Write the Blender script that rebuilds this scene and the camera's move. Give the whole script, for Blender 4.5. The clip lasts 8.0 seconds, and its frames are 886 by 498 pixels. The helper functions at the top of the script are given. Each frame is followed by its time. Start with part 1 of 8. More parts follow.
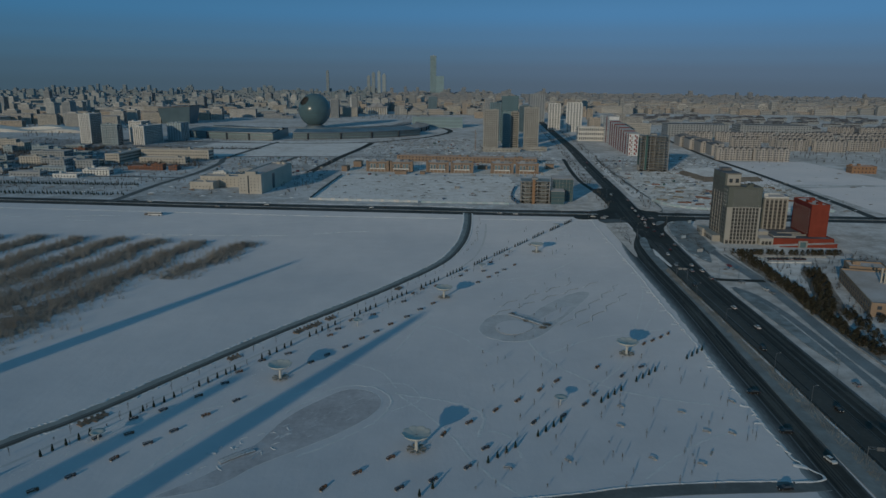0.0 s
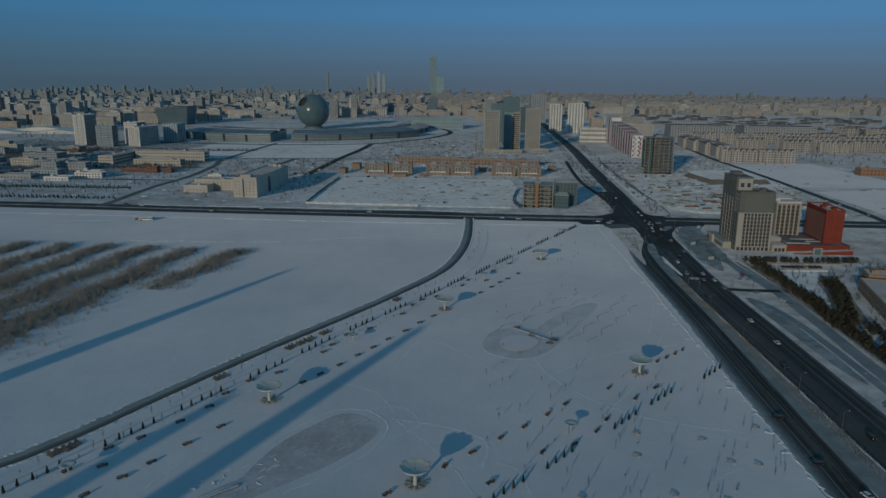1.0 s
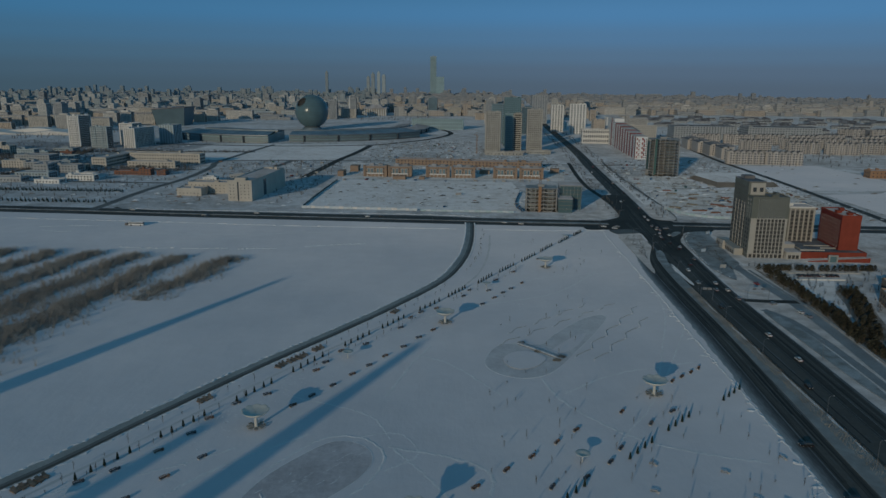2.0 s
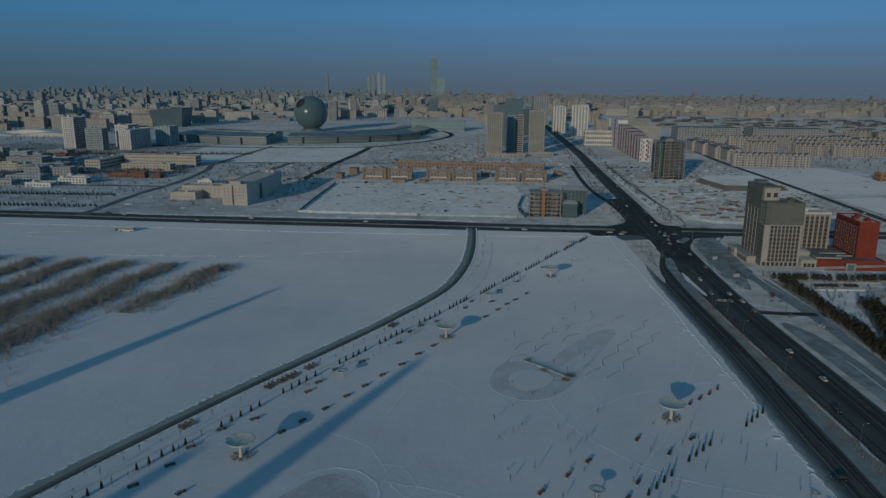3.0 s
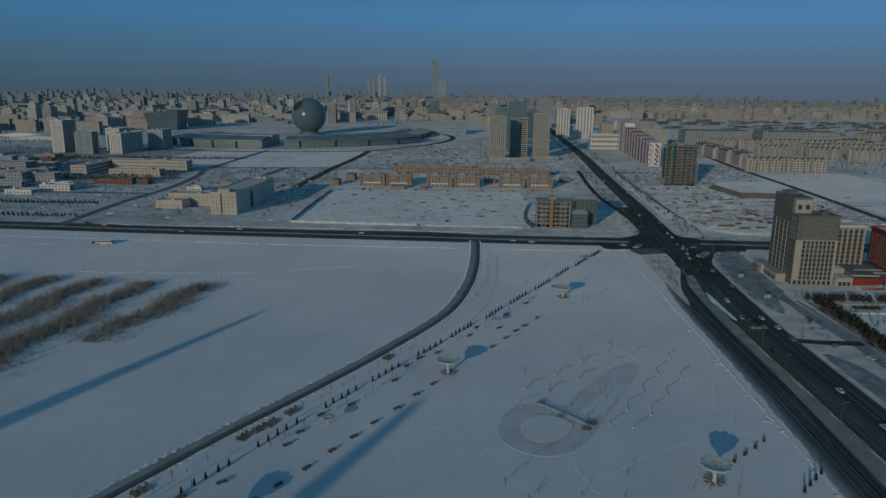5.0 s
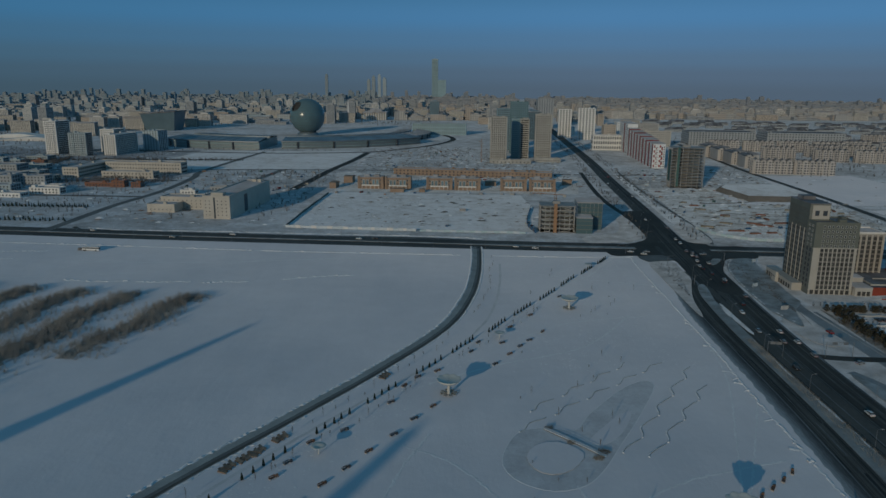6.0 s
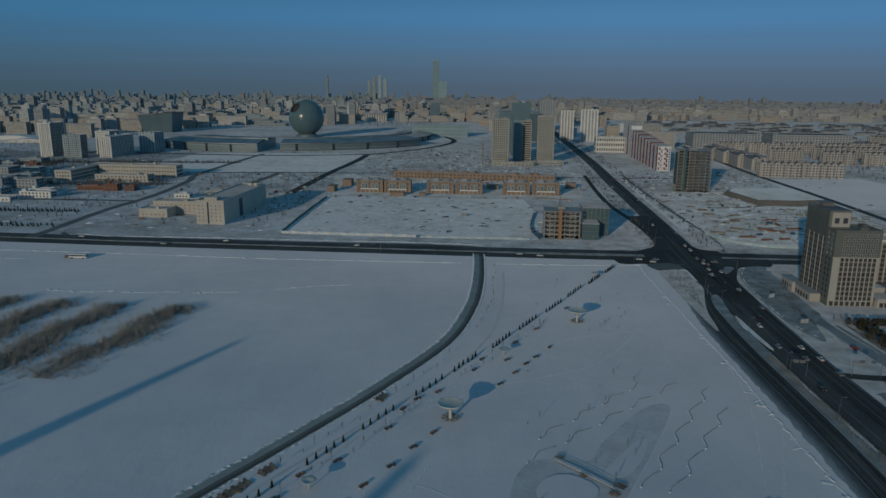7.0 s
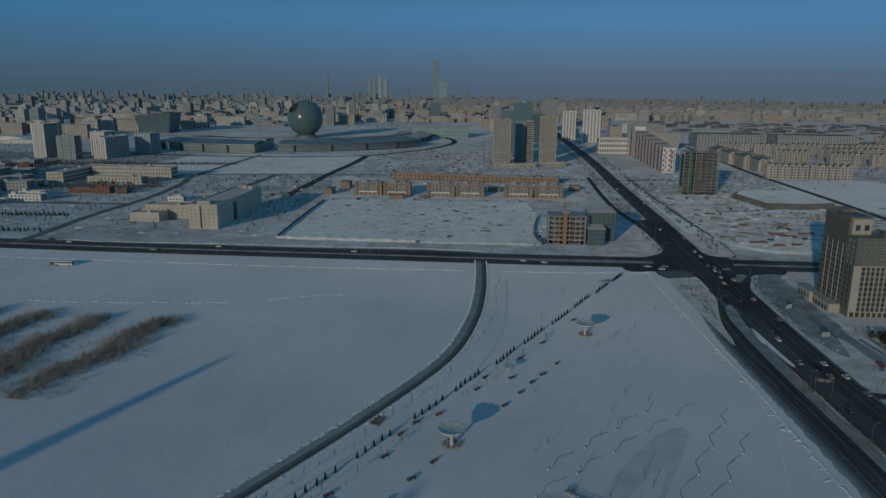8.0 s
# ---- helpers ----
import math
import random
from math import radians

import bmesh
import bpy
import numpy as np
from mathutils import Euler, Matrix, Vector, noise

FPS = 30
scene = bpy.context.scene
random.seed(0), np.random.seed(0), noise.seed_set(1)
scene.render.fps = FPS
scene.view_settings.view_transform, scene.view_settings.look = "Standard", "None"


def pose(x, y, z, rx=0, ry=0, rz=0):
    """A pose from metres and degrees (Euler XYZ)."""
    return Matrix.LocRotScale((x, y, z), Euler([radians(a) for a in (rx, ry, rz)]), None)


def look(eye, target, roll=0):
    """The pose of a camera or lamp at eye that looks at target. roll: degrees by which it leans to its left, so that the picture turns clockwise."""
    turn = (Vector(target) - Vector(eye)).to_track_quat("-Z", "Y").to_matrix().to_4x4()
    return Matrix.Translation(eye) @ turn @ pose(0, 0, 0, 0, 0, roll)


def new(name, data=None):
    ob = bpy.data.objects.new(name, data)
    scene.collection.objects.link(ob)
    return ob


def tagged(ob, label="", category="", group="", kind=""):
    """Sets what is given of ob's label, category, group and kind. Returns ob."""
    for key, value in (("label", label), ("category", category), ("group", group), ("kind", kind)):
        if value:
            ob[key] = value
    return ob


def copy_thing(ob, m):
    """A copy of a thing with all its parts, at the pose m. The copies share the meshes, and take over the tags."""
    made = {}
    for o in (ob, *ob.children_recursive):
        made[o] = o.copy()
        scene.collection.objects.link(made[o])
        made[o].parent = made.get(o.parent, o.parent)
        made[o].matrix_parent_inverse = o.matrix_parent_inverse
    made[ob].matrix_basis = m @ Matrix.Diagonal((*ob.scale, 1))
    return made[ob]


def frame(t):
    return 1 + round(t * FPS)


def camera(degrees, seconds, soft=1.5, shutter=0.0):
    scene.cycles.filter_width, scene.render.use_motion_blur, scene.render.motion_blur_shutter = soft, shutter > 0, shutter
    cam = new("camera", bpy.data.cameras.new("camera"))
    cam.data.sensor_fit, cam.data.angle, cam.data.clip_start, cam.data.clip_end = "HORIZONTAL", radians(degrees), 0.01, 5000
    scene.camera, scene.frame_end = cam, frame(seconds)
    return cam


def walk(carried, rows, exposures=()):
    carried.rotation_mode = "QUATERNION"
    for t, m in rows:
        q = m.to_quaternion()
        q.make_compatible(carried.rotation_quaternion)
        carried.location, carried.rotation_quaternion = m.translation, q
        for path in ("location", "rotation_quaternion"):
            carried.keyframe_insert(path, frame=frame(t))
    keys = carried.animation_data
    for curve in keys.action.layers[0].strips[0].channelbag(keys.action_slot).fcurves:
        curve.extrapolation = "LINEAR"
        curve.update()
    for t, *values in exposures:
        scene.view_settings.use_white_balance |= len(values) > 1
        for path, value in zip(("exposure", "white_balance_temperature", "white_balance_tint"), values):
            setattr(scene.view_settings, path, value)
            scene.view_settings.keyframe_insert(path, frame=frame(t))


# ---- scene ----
cam = camera(64.1, 8.0)
PATH = [
    (0, (1.813, 1.922, 119.574), (1.796, 3.865, 119.103), 0.5),
    (0.5, (1.521, 11.996, 119.573), (1.505, 13.939, 119.102), 0.5),
    (1, (1.25, 22.119, 119.589), (1.233, 24.063, 119.119), 0.5),
    (1.5, (1.037, 32.222, 119.597), (1.02, 34.167, 119.127), 0.5),
    (3, (0.558, 62.445, 119.496), (0.539, 64.39, 119.029), 0.5),
    (3.5, (0.419, 72.521, 119.449), (0.399, 74.466, 118.983), 0.5),
    (4, (0.245, 82.628, 119.396), (0.224, 84.573, 118.931), 0.5),
    (4.5, (0.042, 92.774, 119.326), (0.02, 94.719, 118.863), 0.5),
    (6, (-0.521, 122.944, 119.128), (-0.543, 124.89, 118.667), 0.5),
    (6.5, (-0.748, 132.985, 119.09), (-0.771, 134.931, 118.63), 0.5),
    (7, (-0.996, 142.925, 119.054), (-1.02, 144.871, 118.596), 0.5),
    (7.5, (-1.199, 152.73, 119.019), (-1.224, 154.676, 118.561), 0.5),
    (8, (-1.402, 162.499, 118.999), (-1.427, 164.446, 118.541), 0.5),
]
walk(cam, [(t, look(eye, target, roll)) for t, eye, target, roll in PATH])

# ---- world, sun, exposure ----
SUN_EL, SUN_AZ = 11.5, 25.3          # height of the sun; its light travels this far to the right of +y
az = radians(SUN_AZ)
LIGHT = Vector((math.sin(az) * math.cos(radians(SUN_EL)), math.cos(az) * math.cos(radians(SUN_EL)), -math.sin(radians(SUN_EL))))
world = bpy.data.worlds.new("winter_sky")
scene.world = world
world.use_nodes = True
wn, wl = world.node_tree.nodes, world.node_tree.links
wn.clear()
sky = wn.new("ShaderNodeTexSky")
sky.sky_type, sky.sun_disc = "NISHITA", False
sky.sun_elevation, sky.sun_rotation = radians(SUN_EL), math.pi + az
sky.air_density, sky.dust_density, sky.ozone_density = 1.0, 1.0, 2.5
coord = wn.new("ShaderNodeTexCoord")
split = wn.new("ShaderNodeSeparateXYZ")
ramp = wn.new("ShaderNodeValToRGB")
stretch = wn.new("ShaderNodeMapRange")
stretch.inputs["From Min"].default_value, stretch.inputs["From Max"].default_value = -0.06, 0.24
# smog along the horizon, clear blue above it
stops = [(0.0, (0.62, 1.09, 1.48)), (0.16, (0.66, 1.16, 1.62)), (0.235, (0.71, 1.33, 1.95)), (0.30, (0.71, 1.54, 2.40)),
         (0.38, (0.66, 1.75, 3.00)), (0.48, (0.59, 1.97, 3.68)), (0.70, (0.28, 1.28, 2.20)), (1.0, (0.18, 1.02, 1.70))]
ramp.color_ramp.interpolation = "EASE"
while len(ramp.color_ramp.elements) < len(stops):
    ramp.color_ramp.elements.new(0.5)
for e, (at, c) in zip(ramp.color_ramp.elements, stops):
    e.position, e.color = at, (*[k / 4 for k in c], 1)
gain = wn.new("ShaderNodeVectorMath")
gain.operation = "SCALE"
gain.inputs["Scale"].default_value = 4.0
high = wn.new("ShaderNodeMapRange")
high.inputs["From Min"].default_value, high.inputs["From Max"].default_value = 0.10, 0.60
high.inputs["To Max"].default_value = 0.25
mixer = wn.new("ShaderNodeMix")
mixer.data_type = "RGBA"
back = wn.new("ShaderNodeBackground")
back.inputs["Strength"].default_value = 0.10
out = wn.new("ShaderNodeOutputWorld")
wl.new(coord.outputs["Generated"], split.inputs[0])
wl.new(split.outputs["Z"], stretch.inputs["Value"])
wl.new(split.outputs["Z"], high.inputs["Value"])
wl.new(stretch.outputs[0], ramp.inputs[0])
wl.new(ramp.outputs[0], gain.inputs[0])
# the smog is thinner, brighter and rosier away from the sun, to the east
tints = wn.new("ShaderNodeCombineXYZ")
for channel, west_gain, east_gain in (("X", 0.74, 1.25), ("Y", 0.80, 1.07), ("Z", 0.80, 1.09)):
    east = wn.new("ShaderNodeMapRange")
    east.inputs["From Min"].default_value, east.inputs["From Max"].default_value = -0.62, 0.20
    east.inputs["To Min"].default_value, east.inputs["To Max"].default_value = west_gain, east_gain
    wl.new(split.outputs["X"], east.inputs["Value"])
    wl.new(east.outputs[0], tints.inputs[channel])
drift = wn.new("ShaderNodeVectorMath")
drift.operation = "MULTIPLY"
wl.new(gain.outputs[0], drift.inputs[0])
wl.new(tints.outputs[0], drift.inputs[1])
wl.new(high.outputs[0], mixer.inputs["Factor"])
wl.new(drift.outputs[0], mixer.inputs["A"])
wl.new(sky.outputs[0], mixer.inputs["B"])
wl.new(mixer.outputs["Result"], back.inputs[0])
wl.new(back.outputs[0], out.inputs[0])
sun = new("sun", bpy.data.lights.new("sun", "SUN"))
sun.data.energy, sun.data.angle, sun.data.color = 1.04, radians(0.6), (1.0, 0.865, 0.635)
sun.rotation_euler = LIGHT.to_track_quat("-Z", "Y").to_euler()
scene.view_settings.exposure = -0.07

# ---- materials ----
MATS = {}


def mat(name, color, rough=0.8, vary=0.18, scale=0.6, fine=9.0, bump=0.0, metal=0.0, tint=None, emit=0.0, per_object=0.0):
    """A surface with variation at two scales: broad stains of a second tint, and fine grain."""
    m = bpy.data.materials.new(name)
    m.use_nodes = True
    n, l = m.node_tree.nodes, m.node_tree.links
    b = n["Principled BSDF"]
    b.inputs["Roughness"].default_value, b.inputs["Metallic"].default_value = rough, metal
    b.inputs["Diffuse Roughness"].default_value = 0.45 if "snow" in name else 0.0
    if rough > 0.78:
        b.inputs["Specular IOR Level"].default_value = 0.2
    co = n.new("ShaderNodeTexCoord")
    big, small = n.new("ShaderNodeTexNoise"), n.new("ShaderNodeTexNoise")
    big.inputs["Scale"].default_value, big.inputs["Detail"].default_value = scale, 6
    small.inputs["Scale"].default_value, small.inputs["Detail"].default_value = fine, 3
    l.new(co.outputs["Object"], big.inputs["Vector"])
    l.new(co.outputs["Object"], small.inputs["Vector"])
    r = n.new("ShaderNodeValToRGB")
    r.color_ramp.elements[0].position, r.color_ramp.elements[1].position = 0.32, 0.68
    lo = tint or tuple(c * (1 - 1.6 * vary) for c in color)
    r.color_ramp.elements[0].color, r.color_ramp.elements[1].color = (*lo, 1), (*color, 1)
    l.new(big.outputs["Fac"], r.inputs[0])
    g = n.new("ShaderNodeMapRange")
    g.inputs["To Min"].default_value, g.inputs["To Max"].default_value = 1 - vary, 1 + vary
    l.new(small.outputs["Fac"], g.inputs["Value"])
    s = n.new("ShaderNodeVectorMath")
    s.operation = "SCALE"
    l.new(r.outputs[0], s.inputs[0])
    l.new(g.outputs[0], s.inputs["Scale"])
    last = s.outputs[0]
    if per_object:
        info, hs, rng = n.new("ShaderNodeObjectInfo"), n.new("ShaderNodeVectorMath"), n.new("ShaderNodeMapRange")
        hs.operation = "SCALE"
        rng.inputs["To Min"].default_value, rng.inputs["To Max"].default_value = 1 - per_object, 1 + per_object * 0.5
        l.new(info.outputs["Random"], rng.inputs["Value"])
        l.new(last, hs.inputs[0])
        l.new(rng.outputs[0], hs.inputs["Scale"])
        last = hs.outputs[0]
    l.new(last, b.inputs["Base Color"])
    if bump:
        bp = n.new("ShaderNodeBump")
        bp.inputs["Strength"].default_value, bp.inputs["Distance"].default_value = 1.0, bump
        l.new(small.outputs["Fac"], bp.inputs["Height"])
        l.new(bp.outputs[0], b.inputs["Normal"])
    if emit:
        b.inputs["Emission Color"].default_value, b.inputs["Emission Strength"].default_value = (*color, 1), emit
    MATS[name] = m
    return m


def glass_mat(name, color, rough=0.12):
    """Dark window glass seen from outside: a dim room behind a glossy pane."""
    m = mat(name, color, rough, 0.10, 0.05, 2.0, per_object=0.3)
    m.node_tree.nodes["Principled BSDF"].inputs["IOR"].default_value = 1.5
    return m




def snow_field(name):
    """Open snow: broad pale and dull patches, long low drifts, and a fine crust."""
    m = mat(name, (0.79, 0.765, 0.785), 0.75, 0.07, 0.011, 0.09, 0.0, tint=(0.645, 0.65, 0.69))
    n, l = m.node_tree.nodes, m.node_tree.links
    co = n.new("ShaderNodeTexCoord")
    turned = n.new("ShaderNodeMapping")
    turned.inputs["Rotation"].default_value = (0, 0, radians(38))
    turned.inputs["Scale"].default_value = (1, 0.28, 1)
    l.new(co.outputs["Object"], turned.inputs["Vector"])
    last = None
    for scale, depth, detail, source in ((0.045, 0.34, 5, turned), (0.16, 0.10, 6, co), (0.6, 0.035, 4, co), (2.0, 0.012, 3, co)):
        t, b = n.new("ShaderNodeTexNoise"), n.new("ShaderNodeBump")
        t.inputs["Scale"].default_value, t.inputs["Detail"].default_value, t.inputs["Roughness"].default_value = scale, detail, 0.6
        b.inputs["Strength"].default_value, b.inputs["Distance"].default_value = 1.0, depth
        l.new(source.outputs["Object" if source is co else "Vector"], t.inputs["Vector"])
        l.new(t.outputs["Fac"], b.inputs["Height"])
        if last:
            l.new(last.outputs[0], b.inputs["Normal"])
        last = b
    l.new(last.outputs[0], n["Principled BSDF"].inputs["Normal"])


snow_field("snow")
mat("snow_bank", (0.8, 0.81, 0.83), 0.8, 0.08, 0.15, 1.2, 0.15)


def patchy(name, snow_c, earth_c, scale, cover, bump):
    """Thin trodden snow with bare earth showing through in ragged patches."""
    m = bpy.data.materials.new(name)
    m.use_nodes = True
    n, l = m.node_tree.nodes, m.node_tree.links
    b = n["Principled BSDF"]
    b.inputs["Roughness"].default_value, b.inputs["Diffuse Roughness"].default_value = 0.9, 0.45
    co = n.new("ShaderNodeTexCoord")
    outs = []
    for sc, det in ((scale, 9), (scale * 6, 6), (scale * 0.15, 4)):
        t = n.new("ShaderNodeTexNoise")
        t.inputs["Scale"].default_value, t.inputs["Detail"].default_value, t.inputs["Roughness"].default_value = sc, det, 0.68
        l.new(co.outputs["Object"], t.inputs["Vector"])
        outs.append(t.outputs["Fac"])
    add = n.new("ShaderNodeMath")
    add.operation = "MULTIPLY_ADD"
    add.inputs[1].default_value = 0.55
    l.new(outs[1], add.inputs[0])
    l.new(outs[0], add.inputs[2])
    add2 = n.new("ShaderNodeMath")
    add2.operation = "MULTIPLY_ADD"
    add2.inputs[1].default_value = 0.7
    l.new(outs[2], add2.inputs[0])
    l.new(add.outputs[0], add2.inputs[2])
    r = n.new("ShaderNodeValToRGB")
    e = r.color_ramp.elements
    e[0].position, e[0].color = cover - 0.09, (*earth_c, 1)
    e[1].position, e[1].color = cover + 0.10, (*snow_c, 1)
    mid = e.new(cover)
    mid.color = (*[0.45 * a + 0.55 * c for a, c in zip(snow_c, earth_c)], 1)
    half = n.new("ShaderNodeMath")
    half.operation = "MULTIPLY"
    half.inputs[1].default_value = 0.444
    l.new(add2.outputs[0], half.inputs[0])
    l.new(half.outputs[0], r.inputs[0])
    l.new(r.outputs[0], b.inputs["Base Color"])
    bp = n.new("ShaderNodeBump")
    bp.inputs["Distance"].default_value = bump
    l.new(outs[1], bp.inputs["Height"])
    l.new(bp.outputs[0], b.inputs["Normal"])
    MATS[name] = m


patchy("hedge_soil", (0.46, 0.455, 0.45), (0.10, 0.09, 0.075), 0.12, 0.52, 0.3)
patchy("undergrowth", (0.62, 0.63, 0.64), (0.24, 0.215, 0.185), 0.16, 0.545, 0.3)
patchy("city_ground", (0.66, 0.685, 0.72), (0.27, 0.265, 0.26), 0.05, 0.47, 0.6)
patchy("building_site", (0.82, 0.82, 0.83), (0.43, 0.40, 0.36), 0.075, 0.475, 0.6)
patchy("plot_snow", (0.77, 0.78, 0.80), (0.42, 0.40, 0.375), 0.09, 0.425, 0.4)
patchy("ice_dusted", (0.64, 0.66, 0.69), (0.45, 0.46, 0.49), 0.10, 0.47, 0.12)
patchy("pond_ice", (0.66, 0.65, 0.68), (0.43, 0.42, 0.445), 0.09, 0.485, 0.12)
mat("trodden_snow", (0.66, 0.66, 0.67), 0.9, 0.24, 0.1, 1.4, 0.12, tint=(0.40, 0.395, 0.39))
mat("lane_grit", (0.47, 0.455, 0.425), 0.9, 0.25, 0.08, 1.2, 0.05, tint=(0.35, 0.34, 0.32))
mat("street_slush", (0.40, 0.395, 0.39), 0.85, 0.25, 0.06, 1.0, 0.04, tint=(0.27, 0.265, 0.26))
mat("snow_path", (0.66, 0.67, 0.69), 0.85, 0.12, 0.1, 1.2, 0.05, tint=(0.56, 0.57, 0.585))
mat("verge", (0.52, 0.51, 0.50), 0.9, 0.35, 0.12, 1.6, 0.15, tint=(0.27, 0.255, 0.235))
mat("grass_verge", (0.40, 0.39, 0.375), 0.9, 0.16, 0.10, 0.7, 0.05, tint=(0.27, 0.26, 0.245))
for k, tone in enumerate((0.46, 0.37, 0.28, 0.20, 0.145, 0.105)):      # snow ever dirtier towards the wheels
    mat("spray_%d" % k, (tone, tone * .99, tone * .985), 0.9, 0.12, 0.1, 0.9, 0.03, tint=(tone * .82, tone * .81, tone * .80))
mat("asphalt", (0.092, 0.084, 0.073), 0.8, 0.26, 0.03, 0.5, 0.01, tint=(0.060, 0.055, 0.048))
mat("asphalt_avenue", (0.125, 0.116, 0.104), 0.82, 0.26, 0.03, 0.5, 0.01, tint=(0.070, 0.067, 0.063))
mat("asphalt_dusty", (0.255, 0.245, 0.23), 0.85, 0.25, 0.05, 0.6, 0.01, tint=(0.165, 0.158, 0.148))
mat("asphalt_worn", (0.142, 0.131, 0.116), 0.85, 0.25, 0.03, 0.5, 0.01, tint=(0.097, 0.090, 0.081))
mat("rubber_track", (0.045, 0.044, 0.042), 0.8, 0.2, 0.05, 0.6, tint=(0.035, 0.034, 0.033))
mat("slush", (0.22, 0.215, 0.21), 0.7, 0.3, 0.06, 1.0, 0.05, tint=(0.12, 0.117, 0.113))
mat("earth", (0.27, 0.23, 0.19), 0.95, 0.2, 0.08, 1.0, 0.1, tint=(0.20, 0.165, 0.135))
mat("road_paint", (0.13, 0.13, 0.127), 0.7, 0.25, 0.3, 2.0)
mat("kerb_stone", (0.48, 0.47, 0.46), 0.85, 0.2, 0.4, 3.0)
mat("concrete", (0.52, 0.501, 0.461), 0.9, 0.2, 0.12, 1.5, 0.03)
mat("concrete_raw", (0.448, 0.436, 0.416), 0.9, 0.25, 0.15, 1.5, 0.05, tint=(0.312, 0.302, 0.293))
mat("cream_cladding", (0.52, 0.49, 0.44), 0.8, 0.08, 0.1, 1.2)
mat("green_grey_cladding", (0.176, 0.189, 0.163), 0.75, 0.12, 0.1, 1.2)
mat("taupe_cladding", (0.215, 0.224, 0.202), 0.8, 0.12, 0.1, 1.2)
mat("spandrel", (0.27, 0.258, 0.235), 0.8, 0.1, 0.1, 1.2)
mat("white_render", (0.832, 0.812, 0.78), 0.85, 0.08, 0.08, 1.0)
mat("red_brick", (0.32, 0.07, 0.045), 0.85, 0.12, 0.2, 2.5)
mat("rust_brick", (0.299, 0.15, 0.104), 0.85, 0.15, 0.2, 2.5)
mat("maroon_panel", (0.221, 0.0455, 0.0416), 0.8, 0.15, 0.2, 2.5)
mat("pink_render", (0.572, 0.533, 0.501), 0.85, 0.10, 0.08, 1.0, per_object=0.2)
mat("orange_brick", (0.403, 0.293, 0.221), 0.85, 0.16, 0.12, 2.0)
mat("beige_render", (0.611, 0.566, 0.501), 0.85, 0.10, 0.08, 1.0)
mat("grey_render", (0.429, 0.448, 0.461), 0.85, 0.12, 0.08, 1.0)
mat("peach_render", (0.611, 0.514, 0.423), 0.85, 0.10, 0.08, 1.0)
# the blue tint of the next two renders imitates haze and blue shade
mat("cool_render", (0.468, 0.559, 0.598), 0.85, 0.12, 0.08, 1.0, per_object=0.25)
mat("slate_render", (0.429, 0.501, 0.533), 0.85, 0.12, 0.08, 1.0, per_object=0.25)
mat("pale_render", (0.676, 0.65, 0.611), 0.85, 0.1, 0.08, 1.0, per_object=0.2)
mat("bright_render", (0.86, 0.86, 0.86), 0.8, 0.08, 0.1, 1.2)
mat("maroon_brick", (0.351, 0.0676, 0.065), 0.8, 0.15, 0.2, 2.5)
mat("school_render", (0.429, 0.312, 0.227), 0.85, 0.12, 0.1, 1.2)
mat("roof_snow", (0.5, 0.51, 0.54), 0.85, 0.18, 0.06, 0.8, 0.05, tint=(0.36, 0.34, 0.33))
# dirty yard snow, its colour also darkened for shadows of houses and trees
patchy("yard_ground", (0.48, 0.51, 0.55), (0.13, 0.13, 0.13), 0.06, 0.475, 0.6)
mat("roof_dark", (0.13, 0.12, 0.12), 0.85, 0.25, 0.08, 0.8, tint=(0.30, 0.30, 0.31))
mat("frame_white", (0.5, 0.49, 0.47), 0.5, 0.06, 0.5, 4.0)
mat("frame_dark", (0.09, 0.09, 0.10), 0.5, 0.1, 0.5, 4.0)
mat("steel", (0.36, 0.37, 0.38), 0.45, 0.12, 0.5, 6.0, metal=0.7)
mat("bowl_shell", (0.676, 0.663, 0.611), 0.7, 0.10, 0.3, 3.0)
mat("bench_wood", (0.28, 0.15, 0.0936), 0.7, 0.25, 1.0, 8.0, per_object=0.4)
mat("deck_wood", (0.40, 0.285, 0.21), 0.8, 0.25, 0.8, 6.0, per_object=0.3)
mat("weathered_wood", (0.40, 0.37, 0.315), 0.8, 0.25, 0.8, 6.0, per_object=0.3)
mat("bench_grey", (0.5, 0.48, 0.45), 0.75, 0.2, 1.0, 8.0)
mat("conifer", (0.039, 0.0624, 0.052), 0.9, 0.35, 0.8, 6.0, per_object=0.3)
mat("pine", (0.110, 0.105, 0.075), 0.9, 0.35, 0.4, 3.0, per_object=0.35)
mat("bark", (0.26, 0.195, 0.15), 0.9, 0.3, 0.5, 5.0)
mat("twigs", (0.195, 0.185, 0.172), 0.9, 0.3, 0.05, 1.5, tint=(0.137, 0.127, 0.117))
mat("shrub_twigs", (0.47, 0.43, 0.385), 0.9, 0.3, 0.05, 1.5, tint=(0.33, 0.30, 0.27))
mat("dry_grass", (0.36, 0.335, 0.295), 0.95, 0.35, 0.1, 2.0, tint=(0.25, 0.23, 0.20))
mat("crane_orange", (0.416, 0.234, 0.13), 0.6, 0.12, 0.5, 4.0)
mat("stack_ochre", (0.34, 0.295, 0.225), 0.85, 0.25, 0.3, 3.0)
mat("net_green", (0.10, 0.19, 0.18), 0.9, 0.2, 0.2, 2.0)
mat("tarp_blue", (0.06, 0.16, 0.30), 0.8, 0.2, 0.2, 2.0)
mat("hoarding_teal", (0.50, 0.63, 0.65), 0.6, 0.15, 0.15, 2.0, tint=(0.42, 0.55, 0.58))
